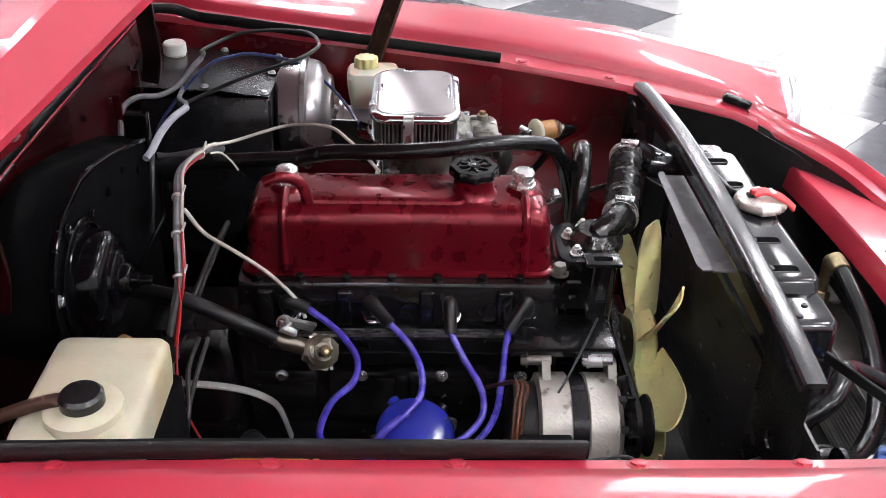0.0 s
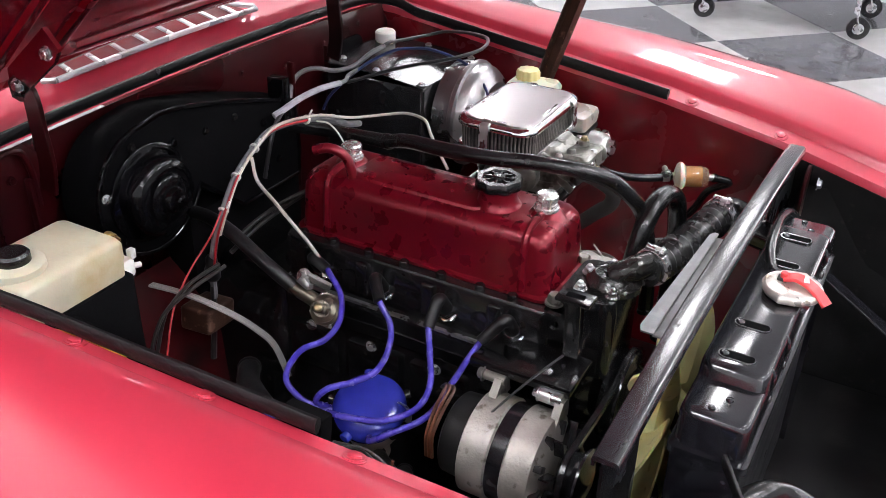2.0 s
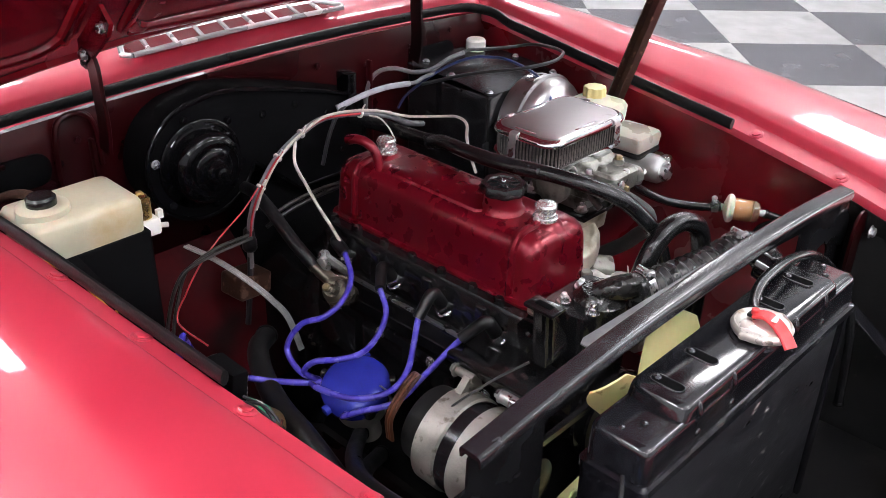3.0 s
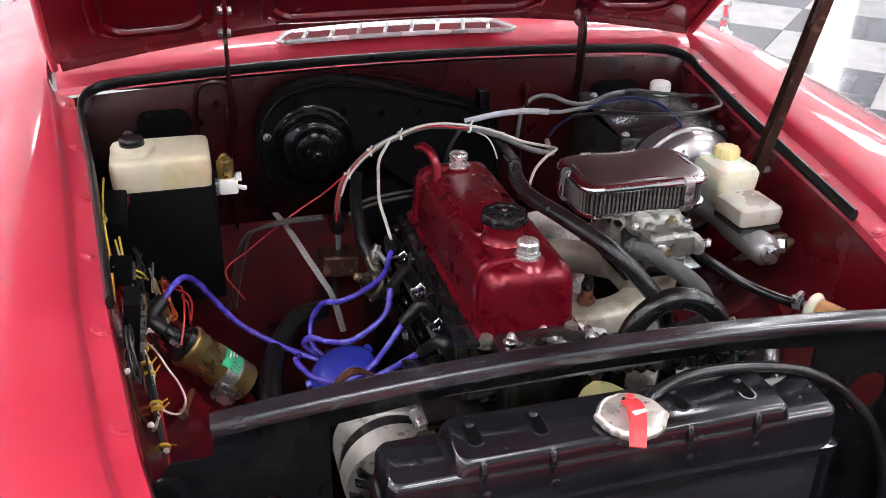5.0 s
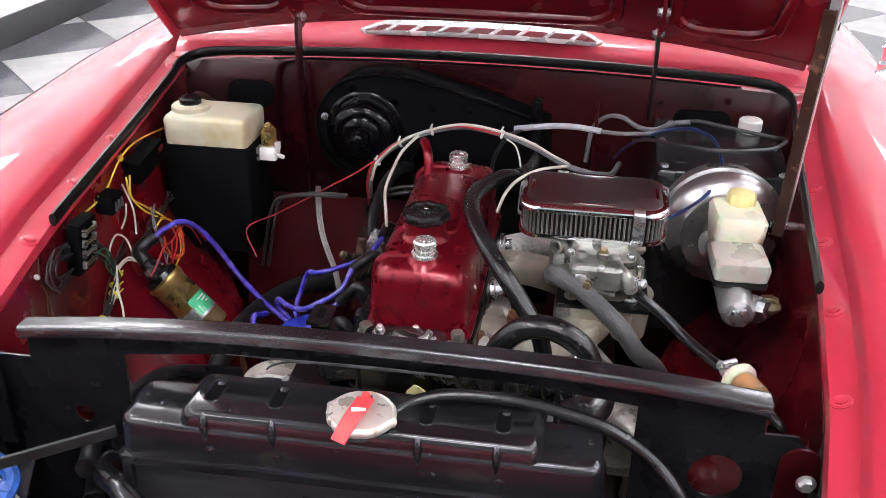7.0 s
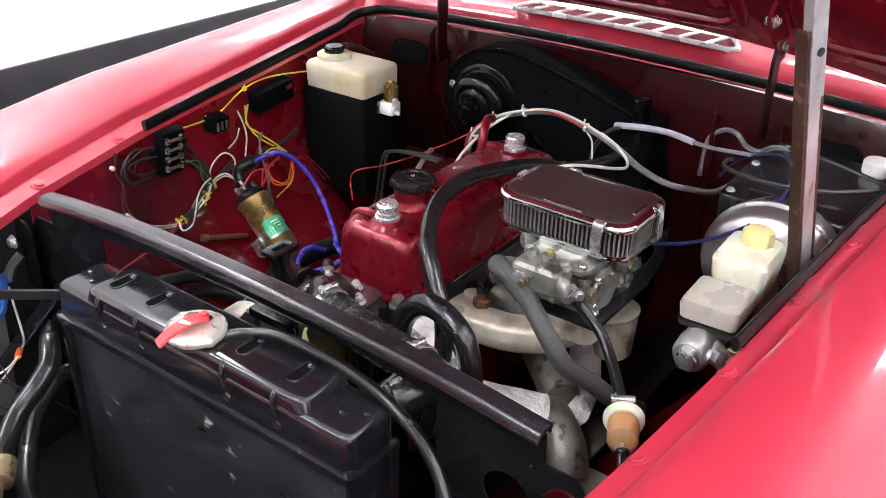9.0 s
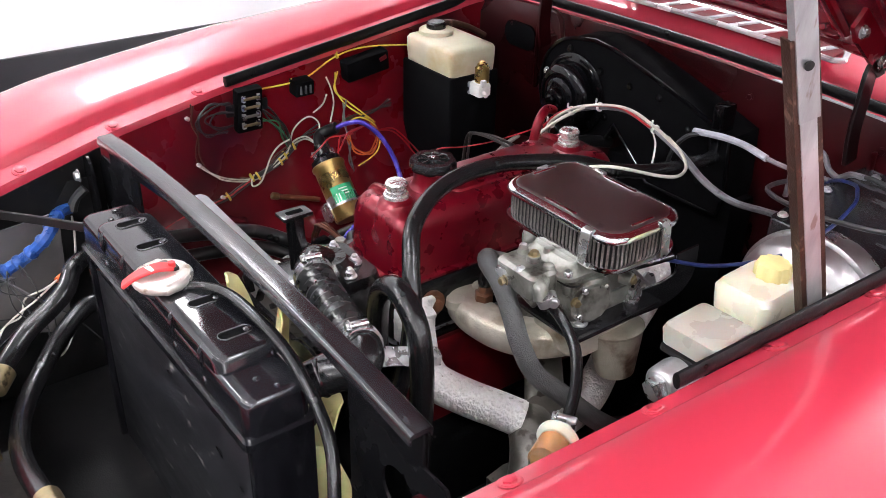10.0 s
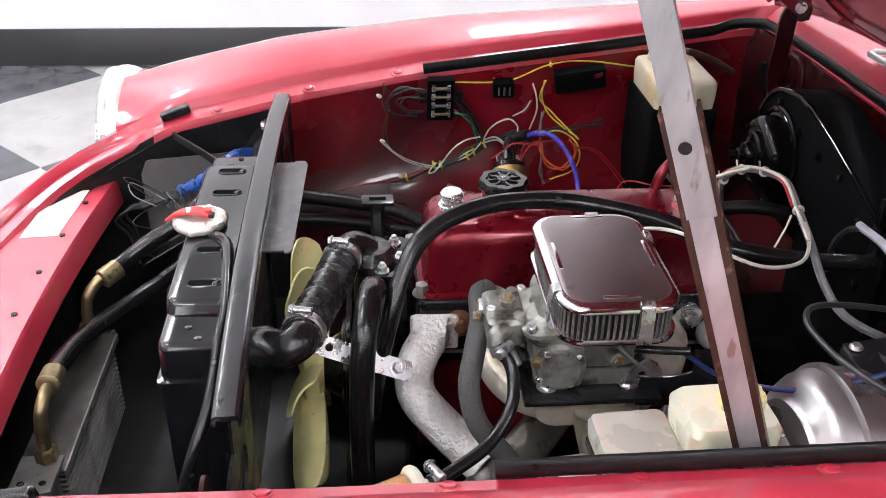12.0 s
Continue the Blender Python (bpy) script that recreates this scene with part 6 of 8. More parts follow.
hose([(0.026, -0.380, 0.757), (0.045, -0.364, 0.760), (0.080, -0.354, 0.766), (0.131, -0.349, 0.764), (0.183, -0.346, 0.755), (0.233, -0.349, 0.741), (0.280, -0.355, 0.710), (0.313, -0.372, 0.668), (0.33, -0.39, 0.60), (0.33, -0.40, 0.48)], 0.0065, RUBBER, "black overflow hose from the radiator cap neck")

TH = [(0.022, -0.226, 0.724), (0.060, -0.236, 0.722), (0.110, -0.248, 0.723), (0.160, -0.260, 0.728), (0.205, -0.270, 0.733)]
line = smooth_line(TH, 14)
bm = bmesh.new()
sweep([tuple(p) for p in line], lambda f: circle(0.0212 + (0.0020 * math.sin(f * 2 * math.pi * 15) if 0.12 < f < 0.88 else 0), 22), bm=bm, straight=True)
single("top_radiator_hose", bm, DUSTY_RUBBER, TH[0], "ribbed black rubber top radiator hose", "hose", "hoses")
hose([(0.196, -0.268, 0.733), (0.212, -0.273, 0.732), (0.218, -0.286, 0.728), (0.208, -0.304, 0.724), (0.199, -0.318, 0.718)], 0.0205, RUBBER, "short black elbow hose into the radiator")
clamp((0.036, -0.230, 0.7235), (0.97, -0.2, 0.0), 0.0222)
clamp((0.194, -0.267, 0.732), (0.97, -0.22, 0.08), 0.0222)
hose([(-0.20, -0.02, 0.48), (-0.27, -0.07, 0.53), (-0.315, -0.12, 0.560), (-0.325, -0.20, 0.575), (-0.325, -0.30, 0.585), (-0.30, -0.37, 0.59)], 0.0105, SEAL, "black rubber oil hose along the inner wing")
hose([(-0.20, 0.02, 0.49), (-0.28, -0.06, 0.55), (-0.325, -0.13, 0.588), (-0.335, -0.21, 0.605), (-0.325, -0.30, 0.625), (-0.30, -0.37, 0.635)], 0.0105, SEAL, "black rubber oil hose along the inner wing")

hose([(-0.195, 0.225, 0.545), (-0.235, 0.190, 0.556), (-0.268, 0.130, 0.558), (-0.288, 0.070, 0.555), (-0.296, 0.010, 0.548), (-0.30, -0.06, 0.52)], 0.0150, SEAL, "thick dull black hose between the coil and the distributor")

strap = thing("hose_bracket", (0.187, -0.235, 0.69), "bright zinc drilled bracket strap holding the hoses", "bracket")
part("strap", plate([(-0.055, -0.011), (0.05, -0.011), (0.055, 0), (0.05, 0.011), (-0.055, 0.011), (-0.058, 0)], (0.178, -0.204, 0.682), Vector((0.05, 0.93, -0.36)).normalized(), Vector((-0.72, 0.28, 0.63)).normalized(), 0.002, [disc(-0.042, 0, 0.0045, 12), disc(0.04, 0, 0.0045, 12)]), STEEL, strap)
part("strap_bolt", hexnut((0.184, -0.170, 0.672), (0.68, 0.2, 0.7), 0.007, 0.012), STEEL, strap)

# fuel filter
ff = thing("fuel_filter", (0.376, -0.17, 0.695), "amber paper fuel filter with a cream end ring", "fuel filter")
fp, fd = Vector((0.379, -0.158, 0.688)), Vector((0.42, -0.90, 0.0)).normalized()
part("end_ring", lathe(fp, fd, [(0.008, -0.004), (0.019, 0.0), (0.0215, 0.003), (0.0215, 0.007), (0.019, 0.010), (0.014, 0.012)], 30), CLEAR_PLASTIC, ff, "cream plastic end ring")
part("element", lathe(fp + fd * 0.011, fd, [(0.0125, 0.0), (0.0135, 0.001), (0.0130, 0.024), (0.0120, 0.026)], 30), AMBER, ff, "amber pleated paper")
part("bowl", lathe(fp + fd * 0.011, fd, [(0.0165, 0.0), (0.0160, 0.030), (0.0130, 0.036), (0.005, 0.038)], 30, closed=False), FILTER_GLASS, ff, "clear plastic bowl")
part("inlet", rod(fp + fd * 0.046, fp + fd * 0.062, 0.005), STEEL, ff)
part("outlet", rod(fp - fd * 0.016, fp, 0.005), CLEAR_PLASTIC, ff)
hose([tuple(fp + fd * 0.055), tuple(fp + fd * 0.08 + Vector((0.005, 0, -0.01))), (0.418, -0.20, 0.655), (0.425, -0.17, 0.60), (0.41, -0.08, 0.52)], 0.006, RUBBER, "black fuel hose below the filter")

# ---- brakes ----
boost = thing("brake_booster", (0.385, 0.20, 0.63), "round silver brake servo on the black pedal box", "brake booster")
bc, bd = Vector((0.395, 0.252, 0.710)), Vector((0.02, -1, 0))
part("rear_shell", lathe(bc, bd, [(0.070, 0), (0.083, 0.006), (0.086, 0.018), (0.086, 0.036), (0.090, 0.039)], 48), SILVER, boost, "silver rear shell")
part("rolled_seam", lathe(bc, bd, [(0.086, 0.036), (0.0905, 0.039), (0.0905, 0.046), (0.086, 0.049)], 48), SILVER, boost)
part("front_shell", lathe(bc, bd, [(0.086, 0.048), (0.083, 0.062), (0.076, 0.072), (0.064, 0.077), (0.060, 0.084), (0.034, 0.088), (0.030, 0.096)], 48), SILVER, boost, "silver front shell with raised rings")
mc = thing("master_cylinder", (0.41, 0.05, 0.69), "cast alloy brake master cylinder with a milky plastic reservoir", "master cylinder")
part("bore", lathe((0.392, 0.160, 0.704), (0.01, -1, -0.01), [(0.030, 0), (0.030, 0.008), (0.020, 0.012), (0.019, 0.10), (0.022, 0.104), (0.022, 0.150), (0.020, 0.154), (0.0225, 0.172), (0.0210, 0.192), (0.0170, 0.197)], 28), CAST_BRIGHT, mc, "cast alloy cylinder bore")
part("end_nut", lathe((0.394, -0.034, 0.702), (0.01, -1, -0.01), [(0.014, 0), (0.014, 0.012), (0.011, 0.014)], 6), STEEL, mc, "hexagon end plug")
part("switch_boss", lathe((0.408, -0.004, 0.701), (0.75, -0.62, 0.1), [(0.013, 0), (0.013, 0.016), (0.010, 0.018)], 18), CAST_BRIGHT, mc, "cast side boss")
part("switch_plug", lathe((0.4225, -0.016, 0.703), (0.75, -0.62, 0.1), [(0.0125, 0), (0.0125, 0.010), (0.0100, 0.012), (0.004, 0.0125)], 6), STEEL, mc, "bright hexagon plug")
for y in (0.0, -0.015):
    part("union", lathe((0.433, y, 0.703), (1, 0, 0.1), [(0.009, -0.006), (0.009, 0.006), (0.005, 0.014)], 6), BRASS, mc)
m = Matrix.Translation((0.399, 0.102, 0)) @ pose(0, 0, 0, 0, 0, 2)
part("reservoir", stack(None, [(0.026, 0.032, 0.008, 0.727), (0.030, 0.036, 0.010, 0.733), (0.033, 0.040, 0.012, 0.760), (0.034, 0.041, 0.012, 0.777), (0.030, 0.037, 0.012, 0.784), (0.018, 0.022, 0.012, 0.788)], m=m), CLEAR_PLASTIC, mc, "milky yellowed rear chamber")
m = Matrix.Translation((0.396, 0.029, 0)) @ pose(0, 0, 0, 0, 0, 2)
part("front_chamber", stack(None, [(0.027, 0.029, 0.006, 0.726), (0.033, 0.034, 0.007, 0.730), (0.0350, 0.0355, 0.007, 0.746), (0.0330, 0.0335, 0.008, 0.7525), (0.0285, 0.0290, 0.009, 0.7550)], m=m), MILKY_GREY, mc, "milky grey front chamber")
part("base_plate", stack(None, [(0.030, 0.031, 0.006, 0.719), (0.0335, 0.0355, 0.006, 0.721), (0.0335, 0.0355, 0.006, 0.7265), (0.030, 0.031, 0.006, 0.728)], m=m), BLACK_DULL, mc, "black rubber seal plate under the chamber")
part("neck", stack(None, [(0.018, 0.02, 0.008, 0.729), (0.020, 0.022, 0.008, 0.746), (0.015, 0.018, 0.008, 0.751)], m=Matrix.Translation((0.397, 0.064, 0))), CLEAR_PLASTIC, mc)
bm = bmesh.new()
ringp = [((0.0185 + 0.0012 * math.cos(10 * a)) * math.cos(a), (0.0185 + 0.0012 * math.cos(10 * a)) * math.sin(a)) for a in (2 * math.pi * i / 60 for i in range(60))]
rings = [[bm.verts.new((0.402 + x * f, 0.113 + y * f, z)) for x, y in ringp] for f, z in ((0.95, 0.785), (1.0, 0.787), (1.0, 0.799), (0.9, 0.803), (0.5, 0.804))]
for a, b in zip(rings, rings[1:]):
    for i in range(60):
        bm.faces.new((a[i], a[(i + 1) % 60], b[(i + 1) % 60], b[i]))
bm.faces.new(rings[-1])
bm.faces.new(rings[0][::-1])
part("filler_cap", bm, YELLOW_CAP, mc, "ribbed yellow screw cap")
for k in range(2):
    single("brake_pipe", tube([(0.436, 0.0 - 0.015 * k, 0.704), (0.446, 0.01 - 0.02 * k, 0.70), (0.448, 0.04, 0.66 + 0.02 * k), (0.445, 0.12, 0.60), (0.44, 0.2, 0.55)], 0.0028, 8), STEEL, (0.436, 0, 0.7), "thin dark metal brake pipe", "pipe", "brake pipes")

pedal = thing("pedal_box", (0.395, 0.35, 0.50), "black painted pedal box with a bolted top cover", "pedal box")
part("box", stack((0.398, 0.350, 0), [(0.098, 0.098, 0.006, 0.50), (0.098, 0.098, 0.006, 0.768), (0.096, 0.096, 0.006, 0.771)]), BLACK, pedal)
part("top_cover", sheet([[(0.302, 0.254, 0.773), (0.494, 0.254, 0.770)], [(0.302, 0.33, 0.782), (0.494, 0.33, 0.779)], [(0.302, 0.45, 0.786), (0.494, 0.45, 0.783)]], 0.002), BLACK_WORN, pedal, "worn black top cover")
for x, y, z in ((0.312, 0.262, 0.775), (0.40, 0.262, 0.7745), (0.484, 0.262, 0.772), (0.312, 0.35, 0.784), (0.484, 0.35, 0.781), (0.33, 0.43, 0.786)):
    part("cover_screw", hexnut((x, y, z), (0, -0.08, 1), 0.005, 0.004), STEEL, pedal)
clutch = thing("clutch_reservoir", (0.455, 0.43, 0.76), "clutch fluid reservoir with a white screw cap", "reservoir")
part("bottle", lathe((0.455, 0.424, 0.742), (0, 0, 1), [(0.017, 0), (0.019, 0.004), (0.019, 0.036), (0.015, 0.044)], 24), CLEAR_PLASTIC, clutch, "milky bottle")
part("screw_cap", lathe((0.455, 0.424, 0.784), (0, 0, 1), [(0.016, 0), (0.0185, 0.002), (0.0185, 0.017), (0.016, 0.020), (0.004, 0.021)], 28), WHITE, clutch, "white screw cap")
part("holder", box((0.455, 0.427, 0.750), (0.046, 0.04, 0.012), bevel=0.003), BRASS, clutch)

# ---- heater blower ----
blower = thing("heater_blower", (-0.12, 0.40, 0.66), "black sheet metal heater box with a round blower motor", "heater")
out = []
for i in range(25):
    a = radians(100 + 250 * i / 24 if i < 24 else 345)
    r = 0.0845 + 0.006 * max(0.0, 1 - (a - radians(100)) / radians(60)) + 0.010 * max(0.0, (a - radians(250)) / radians(100))
    out.append((-0.174 + r * math.cos(a), 0.755 + r * math.sin(a)))
top_pts = [(0.135, 0.66), (0.14, 0.70), (0.135, 0.782), (0.055, 0.808), (-0.03, 0.832), (-0.10, 0.848), (-0.14, 0.852)]
part("volute", plate(out + [(0.0, 0.66)] + top_pts, (0, 0.452, 0), (1, 0, 0), (0, 0, 1), 0.065), CARRIER, blower, "black scroll housing")
part("seam", sweep([(x, 0.386, z) for x, z in out + [(0.0, 0.66)] + top_pts + out[:1]], rect(0.006, 0.006, 0.001), straight=True, up=(0, 1, 0)), BLACK_SATIN, blower)
part("motor_flange", lathe((-0.174, 0.388, 0.755), (0, -1, 0), [(0.062, 0), (0.067, 0.002), (0.067, 0.006), (0.064, 0.008)], 44), BLACK_SATIN, blower)
part("motor_drum", lathe((-0.174, 0.381, 0.755), (0, -1, 0), [(0.054, 0), (0.054, 0.018), (0.052, 0.024), (0.047, 0.029), (0.040, 0.031), (0.039, 0.029), (0.033, 0.029), (0.032, 0.033), (0.028, 0.036), (0.018, 0.037)], 44), BLACK_SATIN, blower)
part("motor_boss", lathe((-0.174, 0.346, 0.755), (0, -1, 0), [(0.018, 0), (0.018, 0.007), (0.015, 0.011), (0.010, 0.012), (0.009, 0.018), (0.006, 0.020), (0.005, 0.031)], 28), BLACK_SATIN, blower)
for a0 in (40, 100):
    part("cooling_arc", sweep([(-0.174 + 0.0605 * math.cos(radians(a)), 0.3798, 0.755 + 0.0605 * math.sin(radians(a))) for a in range(a0, a0 + 45, 5)], rect(0.004, 0.003, 0.001), straight=True, up=(0, 1, 0)), BLACK_SATIN, blower)
for k in range(6):
    a = 2 * math.pi * k / 6 - 0.26
    part("motor_screw", hexnut((-0.174 + 0.0725 * math.cos(a), 0.386, 0.755 + 0.0725 * math.sin(a)), (0, -1, 0), 0.005, 0.005), STEEL if k == 3 else BLACK_SATIN, blower)
for x, z in ((-0.06, 0.80), (0.0, 0.80), (0.06, 0.77), (0.09, 0.70)):
    part("case_screw", hexnut((x, 0.387, z), (0, -1, 0), 0.0045, 0.004), BLACK_SATIN, blower)
part("heater_case", box((0.025, 0.425, 0.56), (0.25, 0.055, 0.24), bevel=0.006), CARRIER, blower, "dull black heater case")
part("bracket", box((0.112, 0.395, 0.79), (0.018, 0.03, 0.07), bevel=0.003), BLACK_SATIN, blower)

# ---- washer bottle ----
wash = thing("washer_bottle", (-0.405, 0.305, 0.755), "yellowed plastic washer bottle with a black cap", "washer bottle")
part("tank", stack((-0.405, 0.302, 0), [(0.066, 0.046, 0.008, 0.735), (0.0675, 0.0475, 0.009, 0.757), (0.069, 0.049, 0.010, 0.777), (0.069, 0.049, 0.010, 0.7955), (0.0665, 0.0465, 0.010, 0.8005), (0.062, 0.042, 0.010, 0.8028), (0.052, 0.032, 0.010, 0.8035)], k=6), PLASTIC, wash, "yellowed translucent tank")
part("shoulder", lathe((-0.441, 0.297, 0.798), (0, 0, 1), [(0.032, 0), (0.031, 0.006), (0.0305, 0.012), (0.027, 0.0145), (0.019, 0.015)], 30), PLASTIC, wash, "thick filler ring")
part("cap", lathe((-0.441, 0.297, 0.812), (0, 0, 1), [(0.0175, 0), (0.0175, 0.009), (0.015, 0.012), (0.004, 0.0125)], 28), RUBBER, wash, "black rubber cap")
part("cap_tube", tube([(-0.441, 0.300, 0.816), (-0.443, 0.318, 0.817), (-0.447, 0.342, 0.812), (-0.452, 0.378, 0.798), (-0.456, 0.42, 0.775)], 0.0058, 10), PROP_BROWN, wash, "dark brown filler tube")
part("carrier", stack((-0.405, 0.302, 0), [(0.071, 0.052, 0.005, 0.575), (0.072, 0.053, 0.005, 0.58), (0.072, 0.053, 0.005, 0.7545), (0.0705, 0.0515, 0.005, 0.7565)]), CARRIER, wash, "dull black carrier box")
pump = thing("washer_pump", (-0.314, 0.303, 0.73), "small gold motor on a white washer pump body", "pump")
part("motor", lathe((-0.316, 0.303, 0.748), (0, 0, 1), [(0.0125, 0), (0.0125, 0.026), (0.009, 0.029), (0.009, 0.032), (0.007, 0.033), (0.004, 0.037)], 20), GOLD, pump, "gold plated motor can")
part("pump_body", stack((-0.314, 0.298, 0), [(0.013, 0.012, 0.003, 0.727), (0.014, 0.013, 0.003, 0.730), (0.014, 0.013, 0.003, 0.746), (0.012, 0.011, 0.003, 0.749)]), WHITE, pump, "white plastic body")
part("spigot", rod((-0.304, 0.296, 0.735), (-0.288, 0.290, 0.733), 0.0035), WHITE, pump)
part("terminal", box((-0.298, 0.292, 0.752), (0.008, 0.008, 0.012), bevel=0.001), WHITE, pump)
part("mount", box((-0.334, 0.296, 0.736), (0.012, 0.020, 0.022), bevel=0.002), STEEL, pump)

# ---- ignition coil, fuse box, relays ----
coil = thing("ignition_coil", (-0.36, 0.035, 0.58), "gold ignition coil with a green label clamped to the inner wing", "ignition coil")
c0, c1 = Vector((-0.3965, 0.040, 0.632)), Vector((-0.3300, 0.040, 0.562))
cd = (c1 - c0).normalized()
part("can", lathe(c0, cd, [(0.0265, 0), (0.0285, 0.002), (0.0285, 0.007), (0.0262, 0.010), (0.0262, 0.098), (0.024, 0.102)], 36), GOLD, coil, "gold passivated can")
m = aim(c0, cd)
up = (m.to_3x3().inverted() @ Vector((0.25, -0.2, 1)))
a0 = math.atan2(up.y, up.x)
part("label", sheet([[m @ Vector((0.0266 * math.cos(a0 + a), 0.0266 * math.sin(a0 + a), h)) for a in np.linspace(-0.75, 0.75, 13)] for h in (0.046, 0.060, 0.074)], 0.0006), GREEN, coil, "green paper label")
for k in range(3):
    part("label_mark", sheet([[m @ Vector((0.0276 * math.cos(a0 + a), 0.0276 * math.sin(a0 + a), h)) for a in np.linspace(-0.3, 0.25 - 0.15 * k, 5)] for h in (0.052 + 0.005 * k, 0.054 + 0.005 * k)], 0.0003), WHITE, coil)
part("clamp_band", lathe(c0 + cd * 0.058, cd, [(0.0262, 0), (0.0266, 0.0005), (0.0266, 0.0195), (0.0262, 0.020)], 36), STEEL, coil, "plated clamp")
part("tower", lathe(c0, -cd, [(0.0255, 0), (0.0255, 0.008), (0.020, 0.012), (0.013, 0.016), (0.011, 0.034), (0.009, 0.036)], 28), BLACK, coil, "black terminal tower")
part("lead_boot", tube([c0 - cd * 0.026, (-0.428, 0.044, 0.664), (-0.434, 0.050, 0.669), (-0.428, 0.061, 0.676), (-0.416, 0.072, 0.684)], 0.0100, 14), SEAL, coil, "black rubber lead boot")
for s in (-1, 1):
    part("spade_terminal", box(c0 - cd * 0.016 + Vector((0, s * 0.017, 0.002)), (0.004, 0.007, 0.016), (0, -45, 0), bevel=0.0005), STEEL, coil)
part("clamp_foot", box(c0 + cd * 0.076 + Vector((-0.010, -0.026, -0.012)), (0.03, 0.012, 0.026), (0, 45, 0), bevel=0.003), STEEL, coil)
fuse = thing("fuse_box", (-0.449, -0.072, 0.70), "open black fuse block with plated clips", "fuse box")
part("block", box((-0.446, -0.072, 0.739), (0.018, 0.044, 0.074), (0, 8, 0), bevel=0.003), CARRIER, fuse)
for k in range(4):
    x = -0.435 + 0.0022 * (k - 1.5)
    for s in (-1, 1):
        part("fuse_clip", box((x, -0.072 + s * 0.0125, 0.715 + 0.0155 * k), (0.006, 0.006, 0.010), (0, 8, 0), bevel=0.001), STEEL, fuse, "plated clip")
    part("fuse", rod((x + 0.002, -0.086, 0.715 + 0.0155 * k), (x + 0.002, -0.058, 0.715 + 0.0155 * k), 0.0026, 8), (BRASS, ALLOY_DARK, BRASS, BRASS)[k], fuse)
for y in (-0.100, -0.042):
    part("mounting_lug", box((-0.452, y, 0.739), (0.006, 0.014, 0.020), (0, 8, 0), bevel=0.002), BLACK_DULL, fuse)
relay = thing("relay_box", (-0.46, 0.16, 0.75), "small black relay box on the inner wing", "relay")
part("case", box((-0.465, 0.162, 0.764), (0.026, 0.085, 0.036), (8, 6, 0), bevel=0.004), CARRIER, relay)
part("red_tab", box((-0.450, 0.190, 0.774), (0.004, 0.014, 0.007), (20, 6, 0), bevel=0.001), RED_DIM, relay)
flasher = thing("flasher_unit", (-0.455, 0.033, 0.74), "small black flasher unit with ribbed sides", "relay")
part("case", box((-0.458, 0.033, 0.752), (0.026, 0.034, 0.026), (0, 6, 0), bevel=0.003), CARRIER, flasher)
for k in range(3):
    part("terminal_tab", box((-0.445, 0.024 + 0.009 * k, 0.750), (0.006, 0.0025, 0.014), bevel=0.0005), GREY_SHEET, flasher)

# ---- looms and wires ----
def wire(pts, r, material, label, name="wire", category="wire", group="wires", n=6):
    return single(name, tube(pts, r, 8, n), material, pts[0], label, category, group)


L1 = [(-0.150, 0.318, 0.600), (-0.150, 0.3146, 0.650), (-0.149, 0.304, 0.696), (-0.136, 0.297, 0.733), (-0.100, 0.303, 0.766), (-0.050, 0.311, 0.787), (0.001, 0.318, 0.796), (0.062, 0.308, 0.791), (0.115, 0.304, 0.775), (0.162, 0.304, 0.750), (0.203, 0.312, 0.735), (0.225, 0.350, 0.719), (0.242, 0.398, 0.702), (0.255, 0.448, 0.702)]
wire(L1, 0.0048, WIRE_GREY, "grey sleeved wiring loom arching over the engine", "wiring_loom")
wire([(x + 0.004, y - 0.005, z + 0.005) for x, y, z in L1[2:9]], 0.0022, WIRE_WHITE, "white wire tied along the loom")
wire([(x - 0.003, y - 0.006, z + 0.002) for x, y, z in L1[1:8]], 0.0017, WIRE_RED, "red wire tied along the loom")
single("loom_boot", lathe((-0.150, 0.3146, 0.668), (0, 0.05, -1), [(0.0055, 0), (0.0075, 0.003), (0.0085, 0.016), (0.0110, 0.022), (0.0110, 0.034), (0.0085, 0.038)], 18), SEAL, (-0.15, 0.3146, 0.66), "black rubber boot at the end of the loom", "boot")
wire([(-0.150, 0.316, 0.635), (-0.152, 0.320, 0.58), (-0.160, 0.325, 0.50)], 0.0045, WIRE_BLACK, "black cable below the loom boot", "cable", "cable", "cables")
for k in (3, 4, 5, 7):
    p, q = Vector(L1[k]), Vector(L1[k + 1])
    t = thing("cable_tie", p, "white nylon cable tie round the loom", "cable tie", "cable ties")
    part("band", lathe(p, q - p, [(0.0055, 0), (0.0070, 0.0005), (0.0070, 0.0035), (0.0055, 0.004)], 14), WHITE, t)
    part("tail", rod(p + Vector((0, -0.006, 0.006)), p + Vector((0.004, -0.010, 0.016)), 0.0014, 6), WHITE, t)
wire([(-0.100, 0.165, 0.655), (-0.094, 0.172, 0.672), (-0.098, 0.189, 0.699), (-0.103, 0.209, 0.724), (-0.098, 0.240, 0.745), (-0.089, 0.275, 0.764), (-0.068, 0.300, 0.783)], 0.0024, WIRE_WHITE, "white wire curving down to the cylinder head")
wire([(0.092, 0.304, 0.789), (0.118, 0.300, 0.779), (0.146, 0.282, 0.771), (0.168, 0.240, 0.777), (0.168, 0.202, 0.787), (0.133, 0.150, 0.800), (0.105, 0.123, 0.794), (0.089, 0.102, 0.781), (0.080, 0.081, 0.760)], 0.0022, WIRE_WHITE, "white wire looping to the carburettor")
